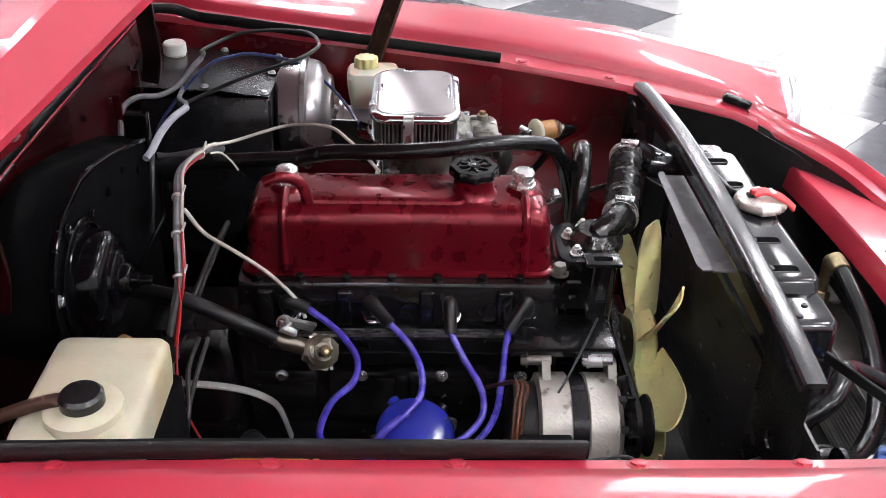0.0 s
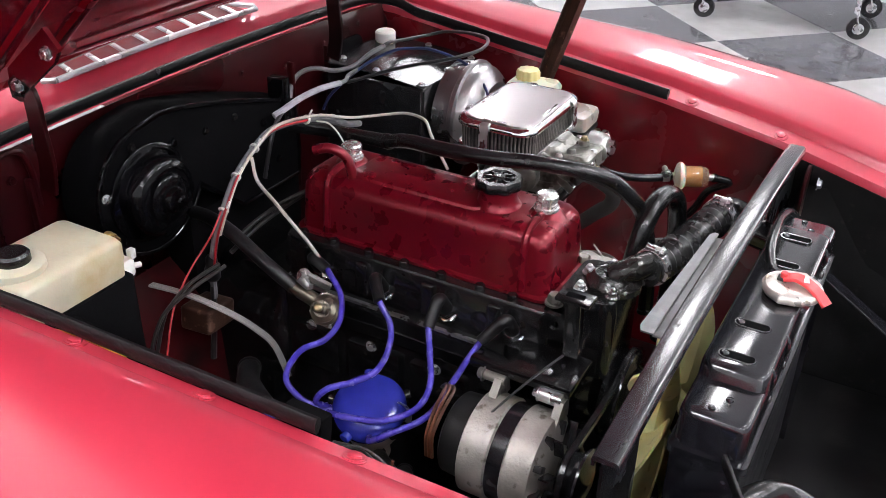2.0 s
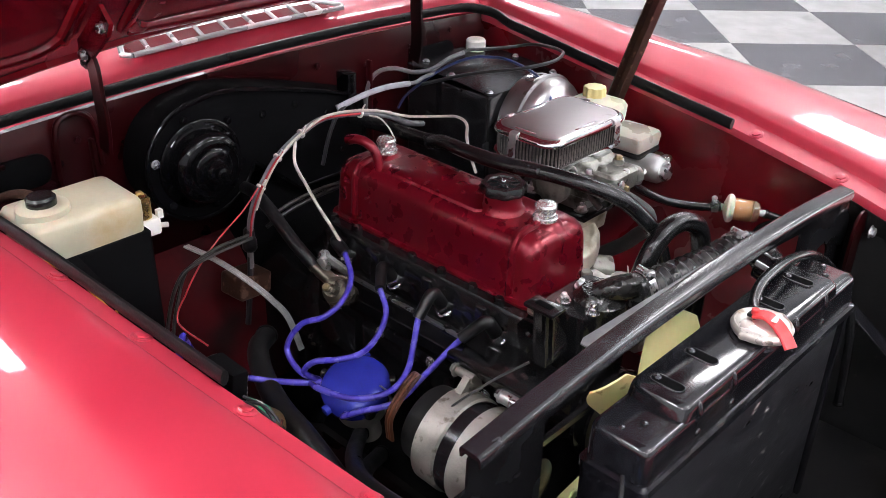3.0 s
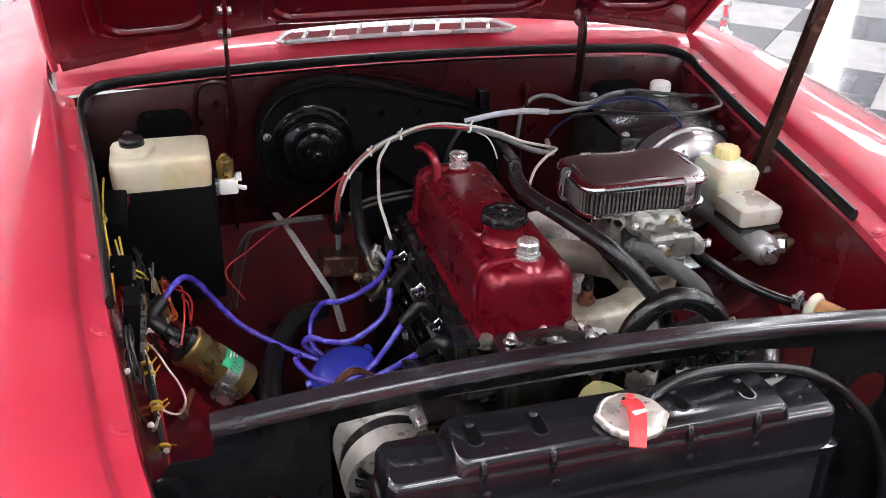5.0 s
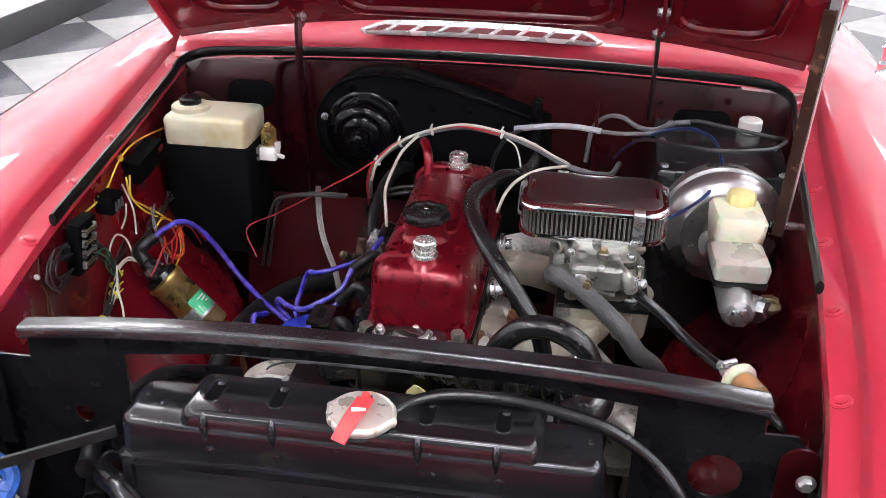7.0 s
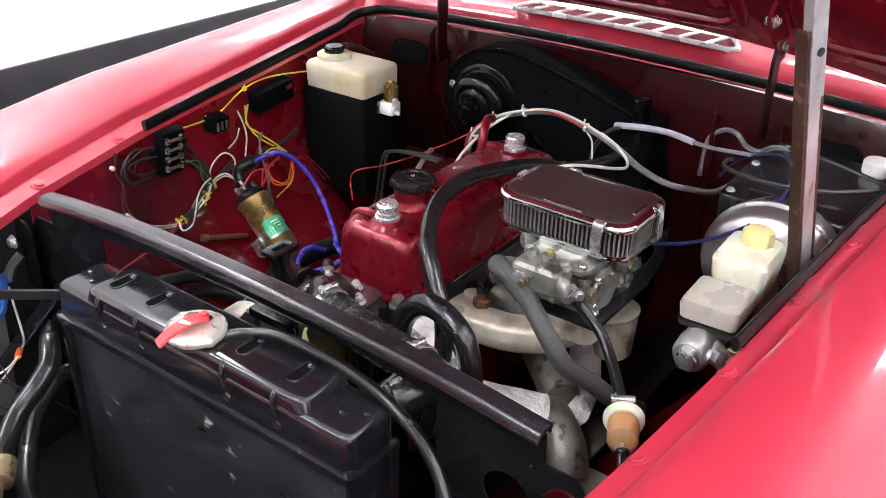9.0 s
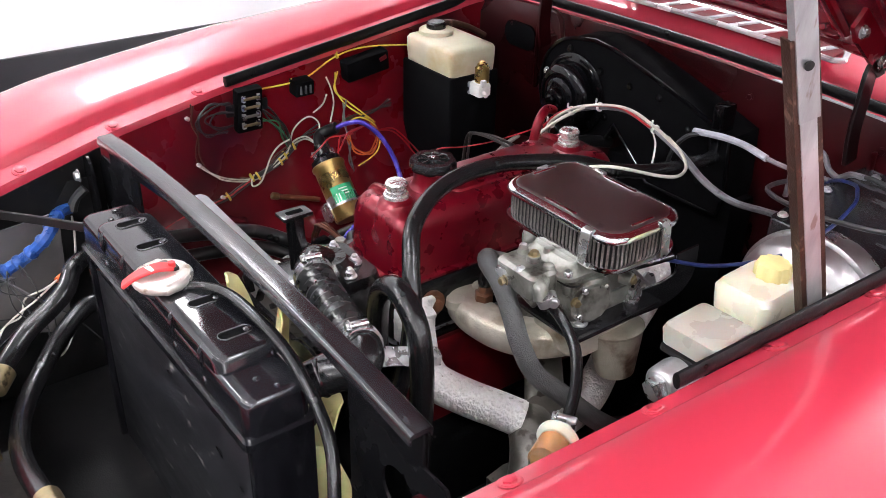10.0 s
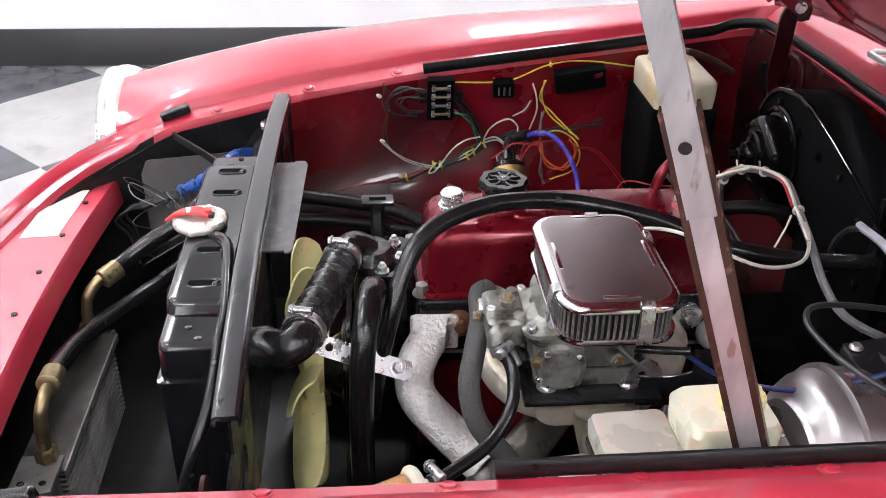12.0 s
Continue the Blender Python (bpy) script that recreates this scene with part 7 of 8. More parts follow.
wire([(0.072, 0.296, 0.788), (0.086, 0.286, 0.782), (0.094, 0.276, 0.768), (0.098, 0.268, 0.752)], 0.0013, WIRE_WHITE, "thin white wire tail below the loom")
wire([(0.198, 0.452, 0.70), (0.204, 0.448, 0.760), (0.225, 0.447, 0.784), (0.252, 0.432, 0.790), (0.276, 0.410, 0.783), (0.302, 0.389, 0.787), (0.327, 0.370, 0.806), (0.352, 0.359, 0.814)], 0.0040, WIRE_GREY, "grey sleeved cable bent out of the bulkhead", "cable", "cable", "cables")
wire([(0.348, 0.360, 0.814), (0.368, 0.358, 0.816), (0.418, 0.372, 0.803), (0.478, 0.352, 0.800), (0.490, 0.320, 0.809), (0.476, 0.268, 0.819), (0.449, 0.220, 0.827), (0.420, 0.198, 0.831), (0.389, 0.187, 0.832), (0.349, 0.184, 0.834), (0.315, 0.212, 0.827), (0.292, 0.290, 0.805), (0.27, 0.38, 0.77)], 0.0030, WIRE_BLACK, "black cable looping over the pedal box", "cable", "cable", "cables")
wire([(0.243, 0.413, 0.724), (0.262, 0.406, 0.749), (0.306, 0.372, 0.789), (0.348, 0.343, 0.808), (0.368, 0.316, 0.812), (0.383, 0.283, 0.811), (0.388, 0.223, 0.797), (0.367, 0.174, 0.772), (0.316, 0.135, 0.749), (0.262, 0.115, 0.738)], 0.0025, WIRE_BLUE, "thin dark blue vacuum line curving over the pedal box", "cable", "cable", "cables")
wire([(0.078, 0.380, 0.776), (0.093, 0.376, 0.780), (0.134, 0.373, 0.787), (0.175, 0.366, 0.791), (0.216, 0.356, 0.790)], 0.0050, WIRE_SLEEVE, "pale grey sleeve end behind the engine", "cable_sleeve", "cable", "cables")
wire([(0.210, 0.357, 0.790), (0.240, 0.362, 0.786), (0.270, 0.378, 0.782), (0.305, 0.380, 0.784)], 0.0034, WIRE_GREY, "grey cable leaving the sleeve", "cable", "cable", "cables")
wire([(0.096, 0.376, 0.780), (0.070, 0.372, 0.766), (0.05, 0.37, 0.735), (0.04, 0.375, 0.69)], 0.0034, WIRE_BLACK, "black cable entering the sleeve", "cable", "cable", "cables")
wire([(-0.31, 0.19, 0.60), (-0.333, 0.217, 0.635), (-0.297, 0.252, 0.647), (-0.257, 0.277, 0.664), (-0.214, 0.288, 0.688), (-0.172, 0.290, 0.713), (-0.140, 0.297, 0.735)], 0.0012, WIRE_RED, "thin red wire running down from the loom")
for k in range(3):
    wire([(-0.248 + 0.003 * k, 0.330, 0.668), (-0.237 + 0.003 * k, 0.291, 0.663), (-0.226 + 0.003 * k, 0.256, 0.653), (-0.2135 + 0.003 * k, 0.224, 0.6365), (-0.199 + 0.003 * k, 0.203, 0.614), (-0.184 + 0.003 * k, 0.190, 0.585), (-0.172 + 0.003 * k, 0.18, 0.53)], 0.0019, BRAID, "thin braided steel pipe behind the distributor", "braided_pipe", "pipe", "braided pipes")
for k in range(2):
    wire([(-0.180, 0.262 + 0.01 * k, 0.683), (-0.235, 0.262 + 0.01 * k, 0.682), (-0.280 - 0.002 * k, 0.262, 0.676), (-0.292 - 0.006 * k, 0.262, 0.666), (-0.300 - 0.010 * k, 0.266, 0.640), (-0.310 - 0.010 * k, 0.270, 0.600), (-0.322 - 0.010 * k, 0.272, 0.540)], 0.0026, PIPE_DARK, "dull grey metal pipe bending down the inner wing", "pipe", "pipe", "pipes")
for k in range(2):
    single("heater_return_pipe", tube([(-0.135 + 0.02 * k, 0.292, 0.672 + 0.016 * k), (-0.09, 0.287, 0.688 + 0.010 * k), (-0.03, 0.282, 0.697 + 0.008 * k), (0.05, 0.278, 0.70)], 0.0032, 10), PIPE_DARK, (-0.1, 0.28, 0.69), "dull plated pipe across the back of the engine", "pipe", "pipes")
single("starter_solenoid", box((-0.150, 0.335, 0.568), (0.060, 0.050, 0.036), (0, 8, 6), bevel=0.006, seg=3), PROP_BROWN, (-0.15, 0.335, 0.55), "rusty brown solenoid housing low behind the engine", "solenoid")
YW = [(-0.462, -0.055, 0.761), (-0.467, 0.017, 0.758), (-0.470, 0.053, 0.762), (-0.476, 0.111, 0.784), (-0.479, 0.174, 0.789), (-0.484, 0.276, 0.774)]
wire(YW, 0.0014, WIRE_YELLOW, "yellow wire along the flange")
for p in (YW[1], YW[3]):
    t = thing("cable_tie", p, "yellow nylon cable tie", "cable tie", "cable ties")
    part("band", lathe(p, (0, 1, 0.2), [(0.003, 0), (0.0045, 0.0005), (0.0045, 0.004), (0.003, 0.0045)], 10), WIRE_YELLOW, t)
    part("tail", rod(p, Vector(p) + Vector((0.003, 0.001, 0.009)), 0.0011, 6), WIRE_YELLOW, t)

rnd = random.Random(7)


def tangle(pts, material, colour, count):
    """Some insulated wires along one way, each a little apart from the others."""
    for k in range(count):
        jit = [tuple(v + rnd.uniform(-0.0065, 0.0065) * min(1, k) for v in p) for p in pts]
        wire(jit, 0.0014, material, colour + " insulated wire by the ignition coil", "wire", "wire", "wires by the coil", 5)


tangle([(-0.435, -0.164, 0.666), (-0.433, -0.147, 0.648), (-0.432, -0.119, 0.633), (-0.432, -0.084, 0.624), (-0.435, -0.055, 0.629), (-0.440, -0.023, 0.646), (-0.445, 0.001, 0.658), (-0.440, 0.024, 0.666), (-0.430, 0.039, 0.657)], WIRE_WHITE, "cream", 2)
tangle([(-0.432, -0.110, 0.628), (-0.433, -0.084, 0.622), (-0.437, -0.055, 0.627), (-0.442, -0.023, 0.643), (-0.448, 0.001, 0.656), (-0.454, 0.020, 0.664)], WIRE_BROWN, "dark brown", 2)
tangle([(-0.433, -0.084, 0.620), (-0.437, -0.055, 0.625), (-0.442, -0.023, 0.641), (-0.448, 0.001, 0.654), (-0.456, 0.030, 0.664), (-0.458, 0.060, 0.670)], WIRE_BLACK, "black", 3)
LOOM = [(-0.446, 0.002, 0.652), (-0.440, -0.027, 0.636), (-0.433, -0.083, 0.621), (-0.430, -0.111, 0.611), (-0.428, -0.132, 0.604), (-0.425, -0.209, 0.592), (-0.420, -0.245, 0.584), (-0.415, -0.31, 0.57)]
wire(LOOM, 0.0048, WIRE_BLACK, "dark taped loom along the inner wing", "wiring_loom")
wire([(x + 0.004, y, z + 0.003) for x, y, z in LOOM[2:7]], 0.0014, WIRE_RED, "dark red wire along the loom")
tangle([(-0.452, 0.001, 0.656), (-0.460, 0.013, 0.677), (-0.463, 0.032, 0.690), (-0.463, 0.049, 0.693), (-0.458, 0.061, 0.682), (-0.450, 0.057, 0.668), (-0.440, 0.042, 0.658)], WIRE_WHITE, "white", 1)
tangle([(-0.440, -0.005, 0.672), (-0.428, -0.030, 0.672), (-0.417, -0.052, 0.662), (-0.404, -0.070, 0.645), (-0.400, -0.082, 0.630), (-0.408, -0.092, 0.622), (-0.422, -0.088, 0.624), (-0.432, -0.078, 0.630)], WIRE_WHITE, "cream", 1)
tangle([(-0.450, -0.098, 0.752), (-0.448, -0.133, 0.757), (-0.446, -0.157, 0.741), (-0.446, -0.150, 0.714), (-0.448, -0.110, 0.706)], WIRE_BLACK, "black", 3)
tangle([(-0.450, -0.098, 0.738), (-0.448, -0.125, 0.742), (-0.446, -0.138, 0.728), (-0.446, -0.124, 0.714), (-0.448, -0.098, 0.716)], WIRE_BLACK, "black", 2)
tangle([(-0.450, -0.052, 0.735), (-0.448, -0.035, 0.722), (-0.446, -0.014, 0.692), (-0.446, -0.005, 0.656)], WIRE_BLACK, "black", 4)
tangle([(-0.450, -0.050, 0.718), (-0.446, -0.028, 0.702), (-0.446, -0.010, 0.680), (-0.446, 0.000, 0.656)], WIRE_GREEN, "dark green", 2)
tangle([(-0.452, -0.160, 0.761), (-0.450, -0.167, 0.734), (-0.448, -0.159, 0.709), (-0.445, -0.162, 0.682), (-0.438, -0.158, 0.662)], WIRE_BROWN, "reddish brown", 2)
tangle([(-0.400, 0.011, 0.650), (-0.395, 0.028, 0.666), (-0.392, 0.044, 0.680), (-0.392, 0.070, 0.678), (-0.394, 0.091, 0.676)], WIRE_RED, "red", 1)
tangle([(-0.386, 0.058, 0.655), (-0.382, 0.066, 0.675), (-0.388, 0.080, 0.684), (-0.400, 0.100, 0.680), (-0.415, 0.125, 0.675)], WIRE_RED, "red", 2)
tangle([(-0.410, 0.149, 0.663), (-0.420, 0.189, 0.654), (-0.420, 0.218, 0.627), (-0.420, 0.250, 0.589)], WIRE_RED, "red", 2)
tangle([(-0.466, 0.103, 0.760), (-0.462, 0.100, 0.732), (-0.452, 0.111, 0.707), (-0.446, 0.136, 0.685), (-0.440, 0.161, 0.669)], WIRE_YELLOW, "yellow", 2)
tangle([(-0.430, 0.099, 0.681), (-0.430, 0.127, 0.685), (-0.428, 0.154, 0.668), (-0.425, 0.165, 0.641), (-0.420, 0.153, 0.616), (-0.418, 0.115, 0.601)], WIRE_YELLOW, "yellow", 1)
tangle([(-0.415, 0.092, 0.665), (-0.412, 0.106, 0.638), (-0.410, 0.129, 0.626), (-0.412, 0.150, 0.636), (-0.415, 0.152, 0.660), (-0.420, 0.143, 0.674)], WIRE_ORANGE, "orange", 3)
tangle([(-0.430, 0.095, 0.719), (-0.425, 0.094, 0.689), (-0.420, 0.096, 0.654), (-0.418, 0.099, 0.622), (-0.415, 0.103, 0.595)], WIRE_GREY, "grey", 2)
tangle([(-0.463, 0.083, 0.757), (-0.460, 0.090, 0.735), (-0.455, 0.091, 0.711), (-0.450, 0.080, 0.680)], WIRE_WHITE, "pinkish white", 1)
tangle([(-0.460, 0.081, 0.728), (-0.458, 0.071, 0.712), (-0.456, 0.051, 0.702)], WIRE_WHITE, "pinkish white", 1)
tangle([(-0.440, 0.060, 0.670), (-0.442, 0.090, 0.676), (-0.442, 0.120, 0.676), (-0.445, 0.160, 0.682), (-0.448, 0.205, 0.690)], WIRE_BLACK, "black", 4)
tangle([(-0.446, 0.063, 0.663), (-0.440, 0.072, 0.635), (-0.432, 0.076, 0.608), (-0.425, 0.080, 0.585)], WIRE_BLACK, "black", 3)
t = thing("inline_connector", (-0.40, -0.02, 0.58), "brown bullet connector lying on the inner wing", "connector")
part("sleeve", tube([(-0.405, -0.050, 0.593), (-0.398, -0.005, 0.580), (-0.394, 0.020, 0.572)], 0.0042, 10), WIRE_COPPER, t)
part("bullet", rod((-0.407, -0.062, 0.597), (-0.405, -0.050, 0.593), 0.0060, 10), BRASS, t, "dull brass bullet end")
for p in ((-0.450, -0.170, 0.741), (-0.436, -0.166, 0.667), (-0.426, -0.136, 0.606)):
    single("wire_terminal", lathe(p, (0.2, -0.6, 0.5), [(0.0025, 0), (0.0034, 0.001), (0.0034, 0.006), (0.002, 0.008)], 10), WHITE, p, "small white crimped wire terminal", "terminal", "wire terminals")
for k, p in enumerate(((-0.440, -0.027, 0.637), (-0.443, -0.016, 0.644), (-0.432, -0.084, 0.625), (-0.434, -0.072, 0.624), (-0.446, 0.002, 0.656), (-0.428, -0.130, 0.605))):
    t = thing("cable_tie", p, "yellow nylon cable tie", "cable tie", "cable ties")
    part("band", lathe(p, (0.1, 1, 0.4), [(0.0065, 0), (0.0078, 0.0005), (0.0078, 0.0032), (0.0065, 0.0036)], 12), WIRE_YELLOW, t)
    part("tail", rod(Vector(p) + Vector((0.008, 0, 0.004)), Vector(p) + Vector((0.014, 0.005 - 0.003 * k, 0.010)), 0.0011, 6), WIRE_YELLOW, t)
wire([(-0.187, -0.087, 0.560), (-0.194, -0.116, 0.595), (-0.176, -0.140, 0.626), (-0.146, -0.162, 0.650), (-0.112, -0.182, 0.666)], 0.0015, WIRE_BLACK, "thin dark wire across the alternator")
for k, m_ in enumerate((WIRE_BROWN, WIRE_COPPER, WIRE_BROWN)):
    wire([(-0.235, -0.080 + 0.004 * k, 0.560), (-0.238, -0.082 + 0.004 * k, 0.595), (-0.222, -0.086 + 0.005 * k, 0.622), (-0.200, -0.088 + 0.005 * k, 0.640), (-0.16, -0.05, 0.60)], 0.0022, m_, "brown wire at the back of the alternator")

# ---- ahead of the radiator ----
cooler = thing("oil_cooler", (0.015, -0.585, 0.40), "finned alloy oil cooler with brass hose fittings", "oil cooler")
for x in (-0.114, 0.146):
    part("end_tank", box((x, -0.584, 0.447), (0.016, 0.026, 0.130), bevel=0.004), COOLER, cooler)
part("top_plate", box((0.016, -0.585, 0.5165), (0.278, 0.056, 0.003), bevel=0.001), COOLER_PLATE, cooler, "worn grey top plate")
part("top_flange", box((0.016, -0.5568, 0.5125), (0.278, 0.0025, 0.012), bevel=0.0008), COOLER, cooler, "bright folded flange")
part("end_flange", plate([(-0.030, -0.024), (0.030, -0.024), (0.036, 0.0), (0.030, 0.024), (-0.030, 0.024)], (0.166, -0.585, 0.5215), (1, 0, 0), (0, 1, 0), 0.005), COOLER, cooler, "bolted alloy end flange")
for e in (-0.012, 0.012):
    part("flange_bolt", hexnut((0.182, -0.585 + e, 0.5245), (0, 0, 1), 0.0045, 0.003), BLACK, cooler)
part("bottom_plate", box((0.016, -0.585, 0.380), (0.278, 0.050, 0.006), bevel=0.002), COOLER, cooler)
fin = mesh_of("fin", box((0, 0, 0), (0.250, 0.048, 0.0024), bevel=0), COOLER, 0)
for k in range(16):
    ob = new("fin", fin)
    ob.parent = cooler
    ob.location = Vector((0.016, -0.584, 0.388 + 0.0080 * k)) - BASE[cooler.name]
part("core", box((0.016, -0.585, 0.447), (0.246, 0.040, 0.130), bevel=0), BLACK_DULL, cooler)
part("plate_tab", plate([(-0.004, 0), (0.004, 0), (0.002, 0.012), (-0.003, 0.010)], (-0.121, -0.562, 0.514), (0, 1, 0), (0, 0.2, 1), 0.0015), COOLER, cooler)
C1 = [(-0.275, -0.36, 0.640), (-0.258, -0.405, 0.664), (-0.226, -0.432, 0.672), (-0.202, -0.450, 0.661), (-0.193, -0.475, 0.647), (-0.188, -0.505, 0.630), (-0.168, -0.537, 0.612), (-0.1447, -0.5543, 0.6053)]
C2 = [(-0.270, -0.36, 0.575), (-0.264, -0.410, 0.592), (-0.250, -0.456, 0.568), (-0.205, -0.497, 0.556), (-0.153, -0.531, 0.555), (-0.085, -0.556, 0.566), (-0.012, -0.569, 0.585), (0.060, -0.571, 0.603), (0.098, -0.569, 0.611)]
for pts, end in ((C1, [(-0.134, -0.568, 0.602), (-0.122, -0.581, 0.589), (-0.117, -0.588, 0.570), (-0.115, -0.590, 0.530)]), (C2, [(0.118, -0.570, 0.609), (0.136, -0.573, 0.598), (0.141, -0.576, 0.575), (0.141, -0.578, 0.530)])):
    hose(pts, 0.0122, RUBBER, "black rubber oil cooler hose with a brass end", "oil_cooler_hose")
    t = thing("hose_fitting", end[0], "bent brass hose fitting on the oil cooler", "fitting", "hose fittings")
    d = Vector(end[0]) - Vector(pts[-2])
    part("ferrule", lathe(Vector(pts[-1]) - d.normalized() * 0.012, d, [(0.0130, 0), (0.0142, 0.001), (0.0142, 0.028), (0.0115, 0.030)], 20), BRASS, t)
    part("bent_tube", tube([pts[-1]] + end, 0.0078, 14), BRASS, t)
    part("union_nut", lathe(Vector(end[-1]), (0, 0, 1), [(0.0135, -0.010), (0.0135, 0.010), (0.010, 0.014)], 6), BRASS, t)
part("front_undertray", box((0, -0.50, 0.385), (0.80, 0.40, 0.01), bevel=0.002), TRAY, car, "black tray ahead of the radiator")
part("front_crossmember", box((0, -0.655, 0.47), (0.52, 0.012, 0.28), bevel=0.003), BLACK_DULL, car)
for s in (-1, 1):
    part("duct_panel", sheet([[(s * 0.40, -0.62, 0.64), (s * 0.395, -0.62, 0.34)], [(s * 0.43, -0.45, 0.70), (s * 0.41, -0.45, 0.34)], [(s * 0.425, -0.33, 0.70), (s * 0.41, -0.33, 0.34)]], 0.002), BLACK_DULL, car, "black side panel beside the radiator")
single("radiator_stay", sweep([(-0.42, -0.515, 0.700), (-0.33, -0.45, 0.705), (-0.243, -0.395, 0.712)], rect(0.004, 0.013, 0.001), n=3, up=(0, 0, 1)), BLACK_DULL, (-0.33, -0.45, 0.705), "flat dark radiator stay bar", "stay")
BL = [(-0.417, -0.378, 0.662), (-0.402, -0.393, 0.668), (-0.372, -0.411, 0.673), (-0.342, -0.428, 0.669), (-0.345, -0.445, 0.653), (-0.354, -0.460, 0.638), (-0.360, -0.480, 0.627), (-0.360, -0.497, 0.619)]
loom = wire(BL, 0.0088, TAPE_BLUE, "wiring loom wrapped in crinkled blue tape", "wiring_loom", n=4)
for p, q in zip(BL[1:], BL[2:]):
    part("tape_wrap", lathe(Vector(p).lerp(Vector(q), 0.5), Vector(q) - Vector(p), [(0.0078, -0.006), (0.0102, -0.003), (0.0108, 0.003), (0.0078, 0.007)], 9), TAPE_BLUE, loom, "turn of blue tape")
wire([(-0.360, -0.495, 0.620), (-0.358, -0.515, 0.614), (-0.354, -0.535, 0.608), (-0.351, -0.552, 0.602)], 0.0092, WIRE_BLACK, "black taped loom by the headlamp", "wiring_loom")
for k in range(3):
    wire([(-0.352, -0.548, 0.606 - 0.004 * k), (-0.347 + 0.006 * k, -0.568, 0.604), (-0.352 + 0.010 * k, -0.580 - 0.006 * k, 0.585), (-0.360 + 0.016 * k, -0.572, 0.560), (-0.350 + 0.02 * k, -0.560, 0.52)], 0.0022, WIRE_BLACK, "dark wire leaving the taped loom", "loose_wire", "wire", "loose wires ahead of the radiator")
wire([(-0.410, -0.352, 0.690), (-0.412, -0.368, 0.676), (-0.410, -0.376, 0.660)], 0.0075, WIRE_BLACK, "black loom behind the mounting ear", "wiring_loom")
wire([(-0.412, -0.377, 0.652), (-0.404, -0.380, 0.630), (-0.378, -0.390, 0.610), (-0.352, -0.402, 0.604), (-0.328, -0.418, 0.612)], 0.0016, WIRE_WHITE, "white wire hanging from the blue loom", "loose_wire", "wire", "loose wires ahead of the radiator")
t = thing("crimp_connector", (-0.312, -0.430, 0.617), "orange crimp connector on a white wire", "connector")
part("sleeve", rod((-0.322, -0.424, 0.614), (-0.302, -0.438, 0.620), 0.0042, 10), WIRE_ORANGE, t)
for k in range(2):
    wire([(-0.302, -0.438, 0.620), (-0.292, -0.452 - 0.006 * k, 0.618), (-0.290 - 0.012 * k, -0.472 - 0.010 * k, 0.606), (-0.296 - 0.006 * k, -0.492, 0.592 - 0.010 * k), (-0.30, -0.515, 0.575), (-0.298 + 0.02 * k, -0.535, 0.56)], 0.0013, WIRE_WHITE, "thin white wire beside the oil cooler hose", "loose_wire", "wire", "loose wires ahead of the radiator")
rnd = random.Random(21)
for k in range(9):
    a = Vector((-0.345 + rnd.uniform(-0.01, 0.01), -0.50 + rnd.uniform(-0.03, 0.03), 0.615))
    b = a + Vector((rnd.uniform(0.01, 0.05), rnd.uniform(-0.05, 0.02), rnd.uniform(-0.01, 0.05)))
    c = b + Vector((rnd.uniform(0.0, 0.05), rnd.uniform(-0.02, 0.06), rnd.uniform(-0.05, 0.02)))
    d = c + Vector((rnd.uniform(-0.02, 0.03), rnd.uniform(-0.01, 0.04), rnd.uniform(-0.07, -0.01)))
    wire([a, b, c, d], 0.0009, (WIRE_BLACK, WIRE_GREY, WIRE_BLACK, WIRE_BLACK, WIRE_BLACK, WIRE_BLACK, WIRE_BLACK, WIRE_GREY, WIRE_BLACK)[k], "loose thin wire ahead of the radiator", "loose_wire", "wire", "loose wires ahead of the radiator")
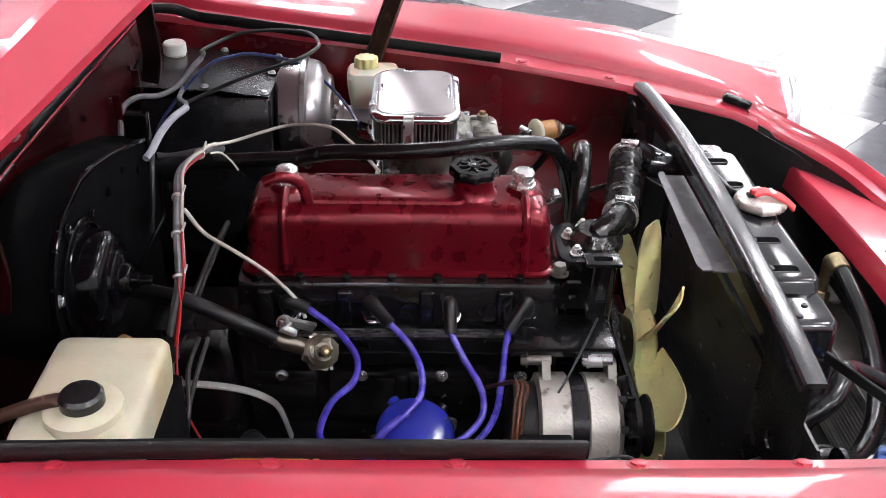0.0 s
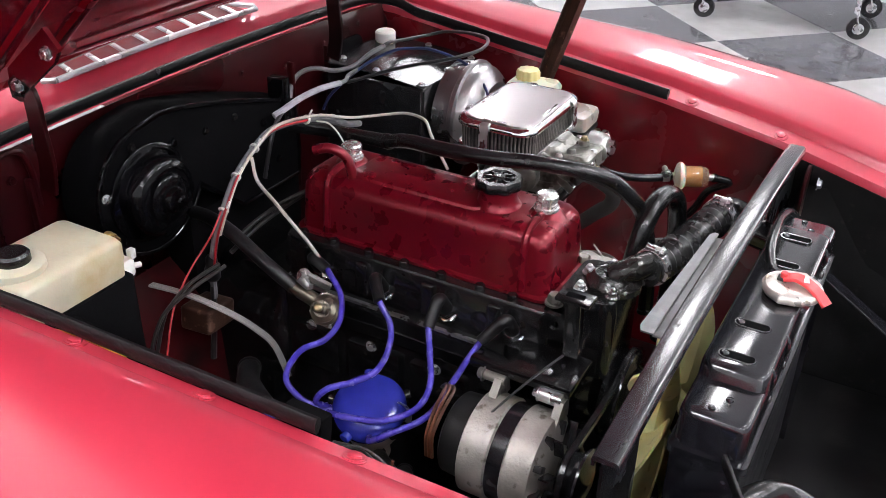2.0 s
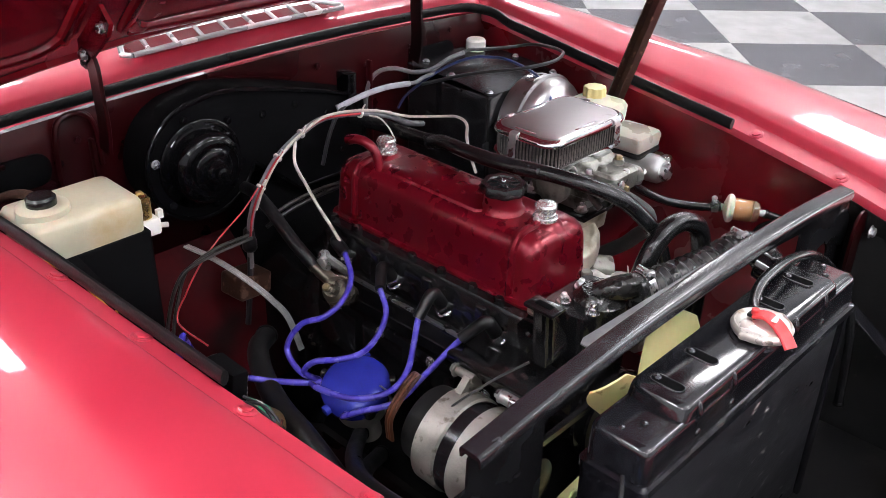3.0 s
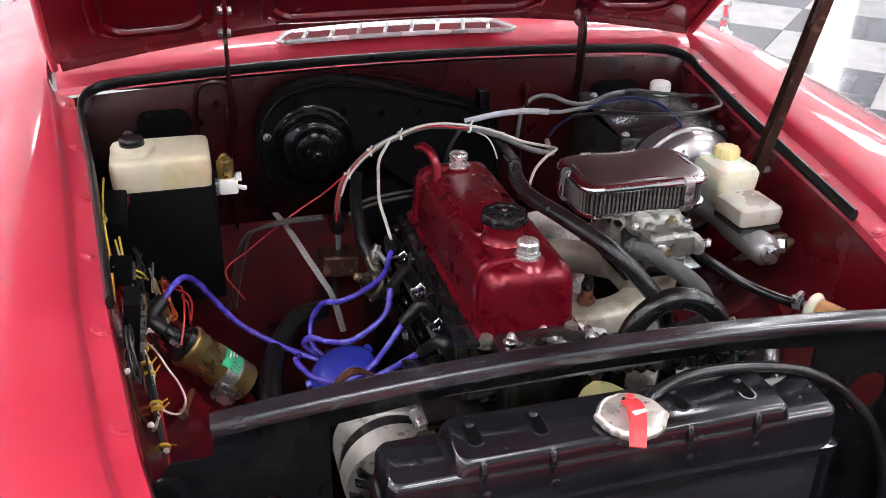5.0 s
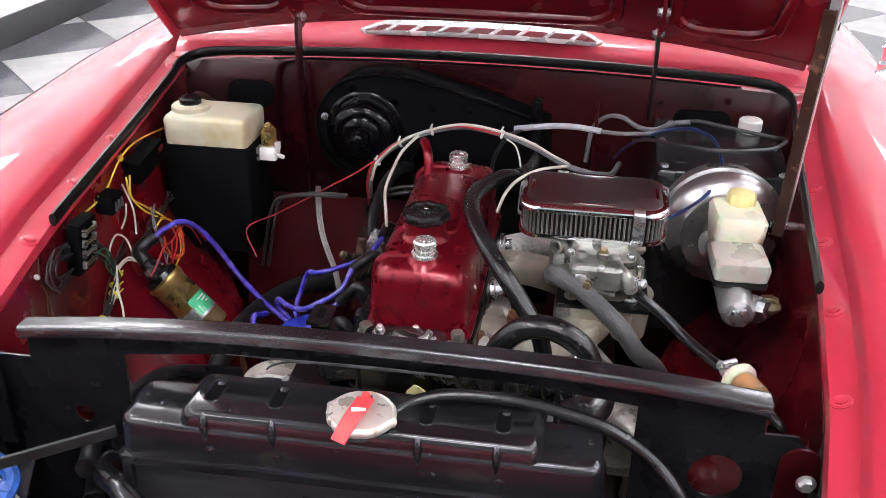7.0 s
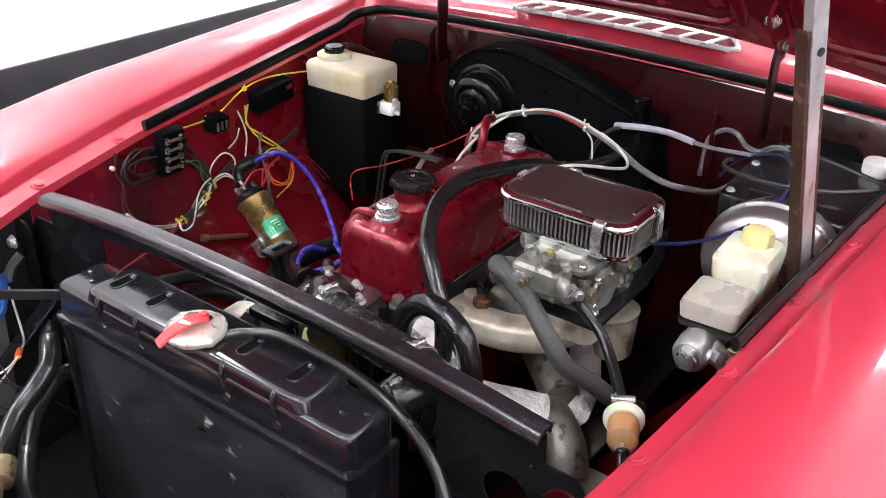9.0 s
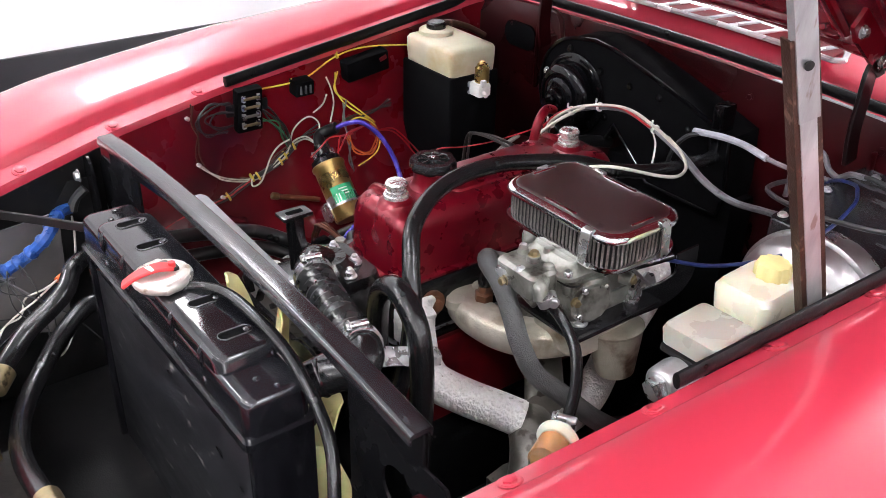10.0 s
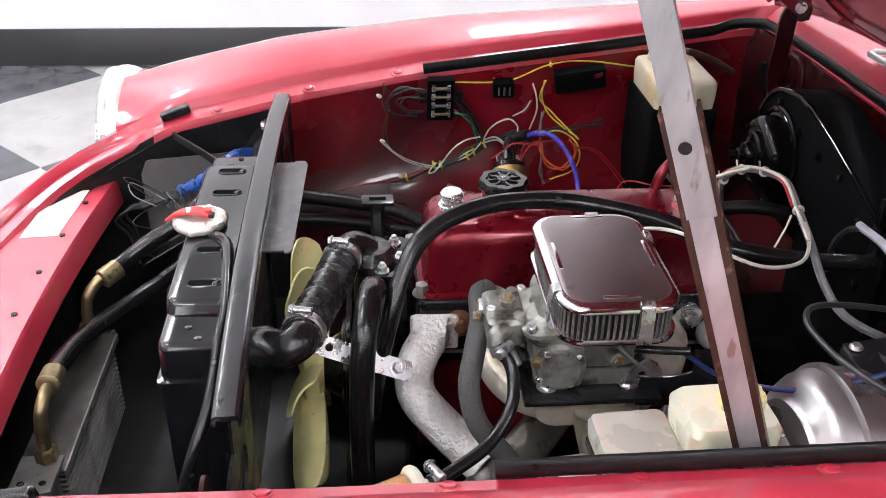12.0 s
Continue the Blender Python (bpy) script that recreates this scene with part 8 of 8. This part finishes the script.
wire([(-0.284, -0.436, 0.542), (-0.279, -0.446, 0.528), (-0.282, -0.457, 0.515), (-0.290, -0.464, 0.513)], 0.0012, WIRE_WHITE, "pale wire end curling below the oil cooler hoses", "loose_wire", "wire", "loose wires ahead of the radiator")

# a trolley on castors across the floor
trolley = thing("equipment_trolley", (3.75, 0.35, 0.0), "dark grey trolley on swivel castors", "trolley")
part("deck", box((3.95, 0.30, 0.43), (0.50, 0.95, 0.36), bevel=0.01), BLACK_DULL, trolley)
for cx, cy in ((3.74, -0.06), (3.72, 0.66), (4.16, -0.06), (4.16, 0.66)):
    w = part("castor", lathe((cx - 0.014, cy, 0.052), (1, 0.25, 0), [(0.030, 0), (0.050, 0.003), (0.052, 0.010), (0.052, 0.020), (0.050, 0.026), (0.030, 0.029)], 28), RUBBER, trolley, "black castor wheel")
    part("wheel_hub", lathe((cx - 0.016, cy, 0.052), (1, 0.25, 0), [(0.018, 0), (0.026, 0.002), (0.026, 0.032), (0.018, 0.034)], 20), STEEL, w)
    part("castor_fork", sweep([(cx - 0.022, cy - 0.006, 0.05), (cx - 0.022, cy + 0.01, 0.10), (cx + 0.002, cy + 0.022, 0.125), (cx + 0.026, cy + 0.01, 0.10), (cx + 0.026, cy - 0.0, 0.05)], rect(0.004, 0.032, 0.001), n=4), STEEL, w)
    part("castor_stem", rod((cx, cy + 0.022, 0.12), (cx, cy + 0.022, 0.26), 0.012), STEEL, w)

# ---- floor tiles, laid diagonally ----
E1, E2, ORIGIN = Vector((0.4314, -0.4314, 0)), Vector((0.4314, 0.4314, 0)), Vector((3.37, -0.80, 0))
tile_mesh = {}
for shade, material in ((0, TILE_DARK), (1, TILE_LIGHT)):
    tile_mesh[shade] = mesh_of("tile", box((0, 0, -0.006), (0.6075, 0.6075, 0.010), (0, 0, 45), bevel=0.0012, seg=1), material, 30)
for i in range(-16, 17):
    for j in range(-16, 17):
        p = ORIGIN + E1 * i + E2 * j
        if WX0 + 0.02 < p.x < WX1 and WY0 < p.y < WY1:
            ob = new("tile", tile_mesh[(i + j) % 2])
            ob.parent = floor
            ob.location = p
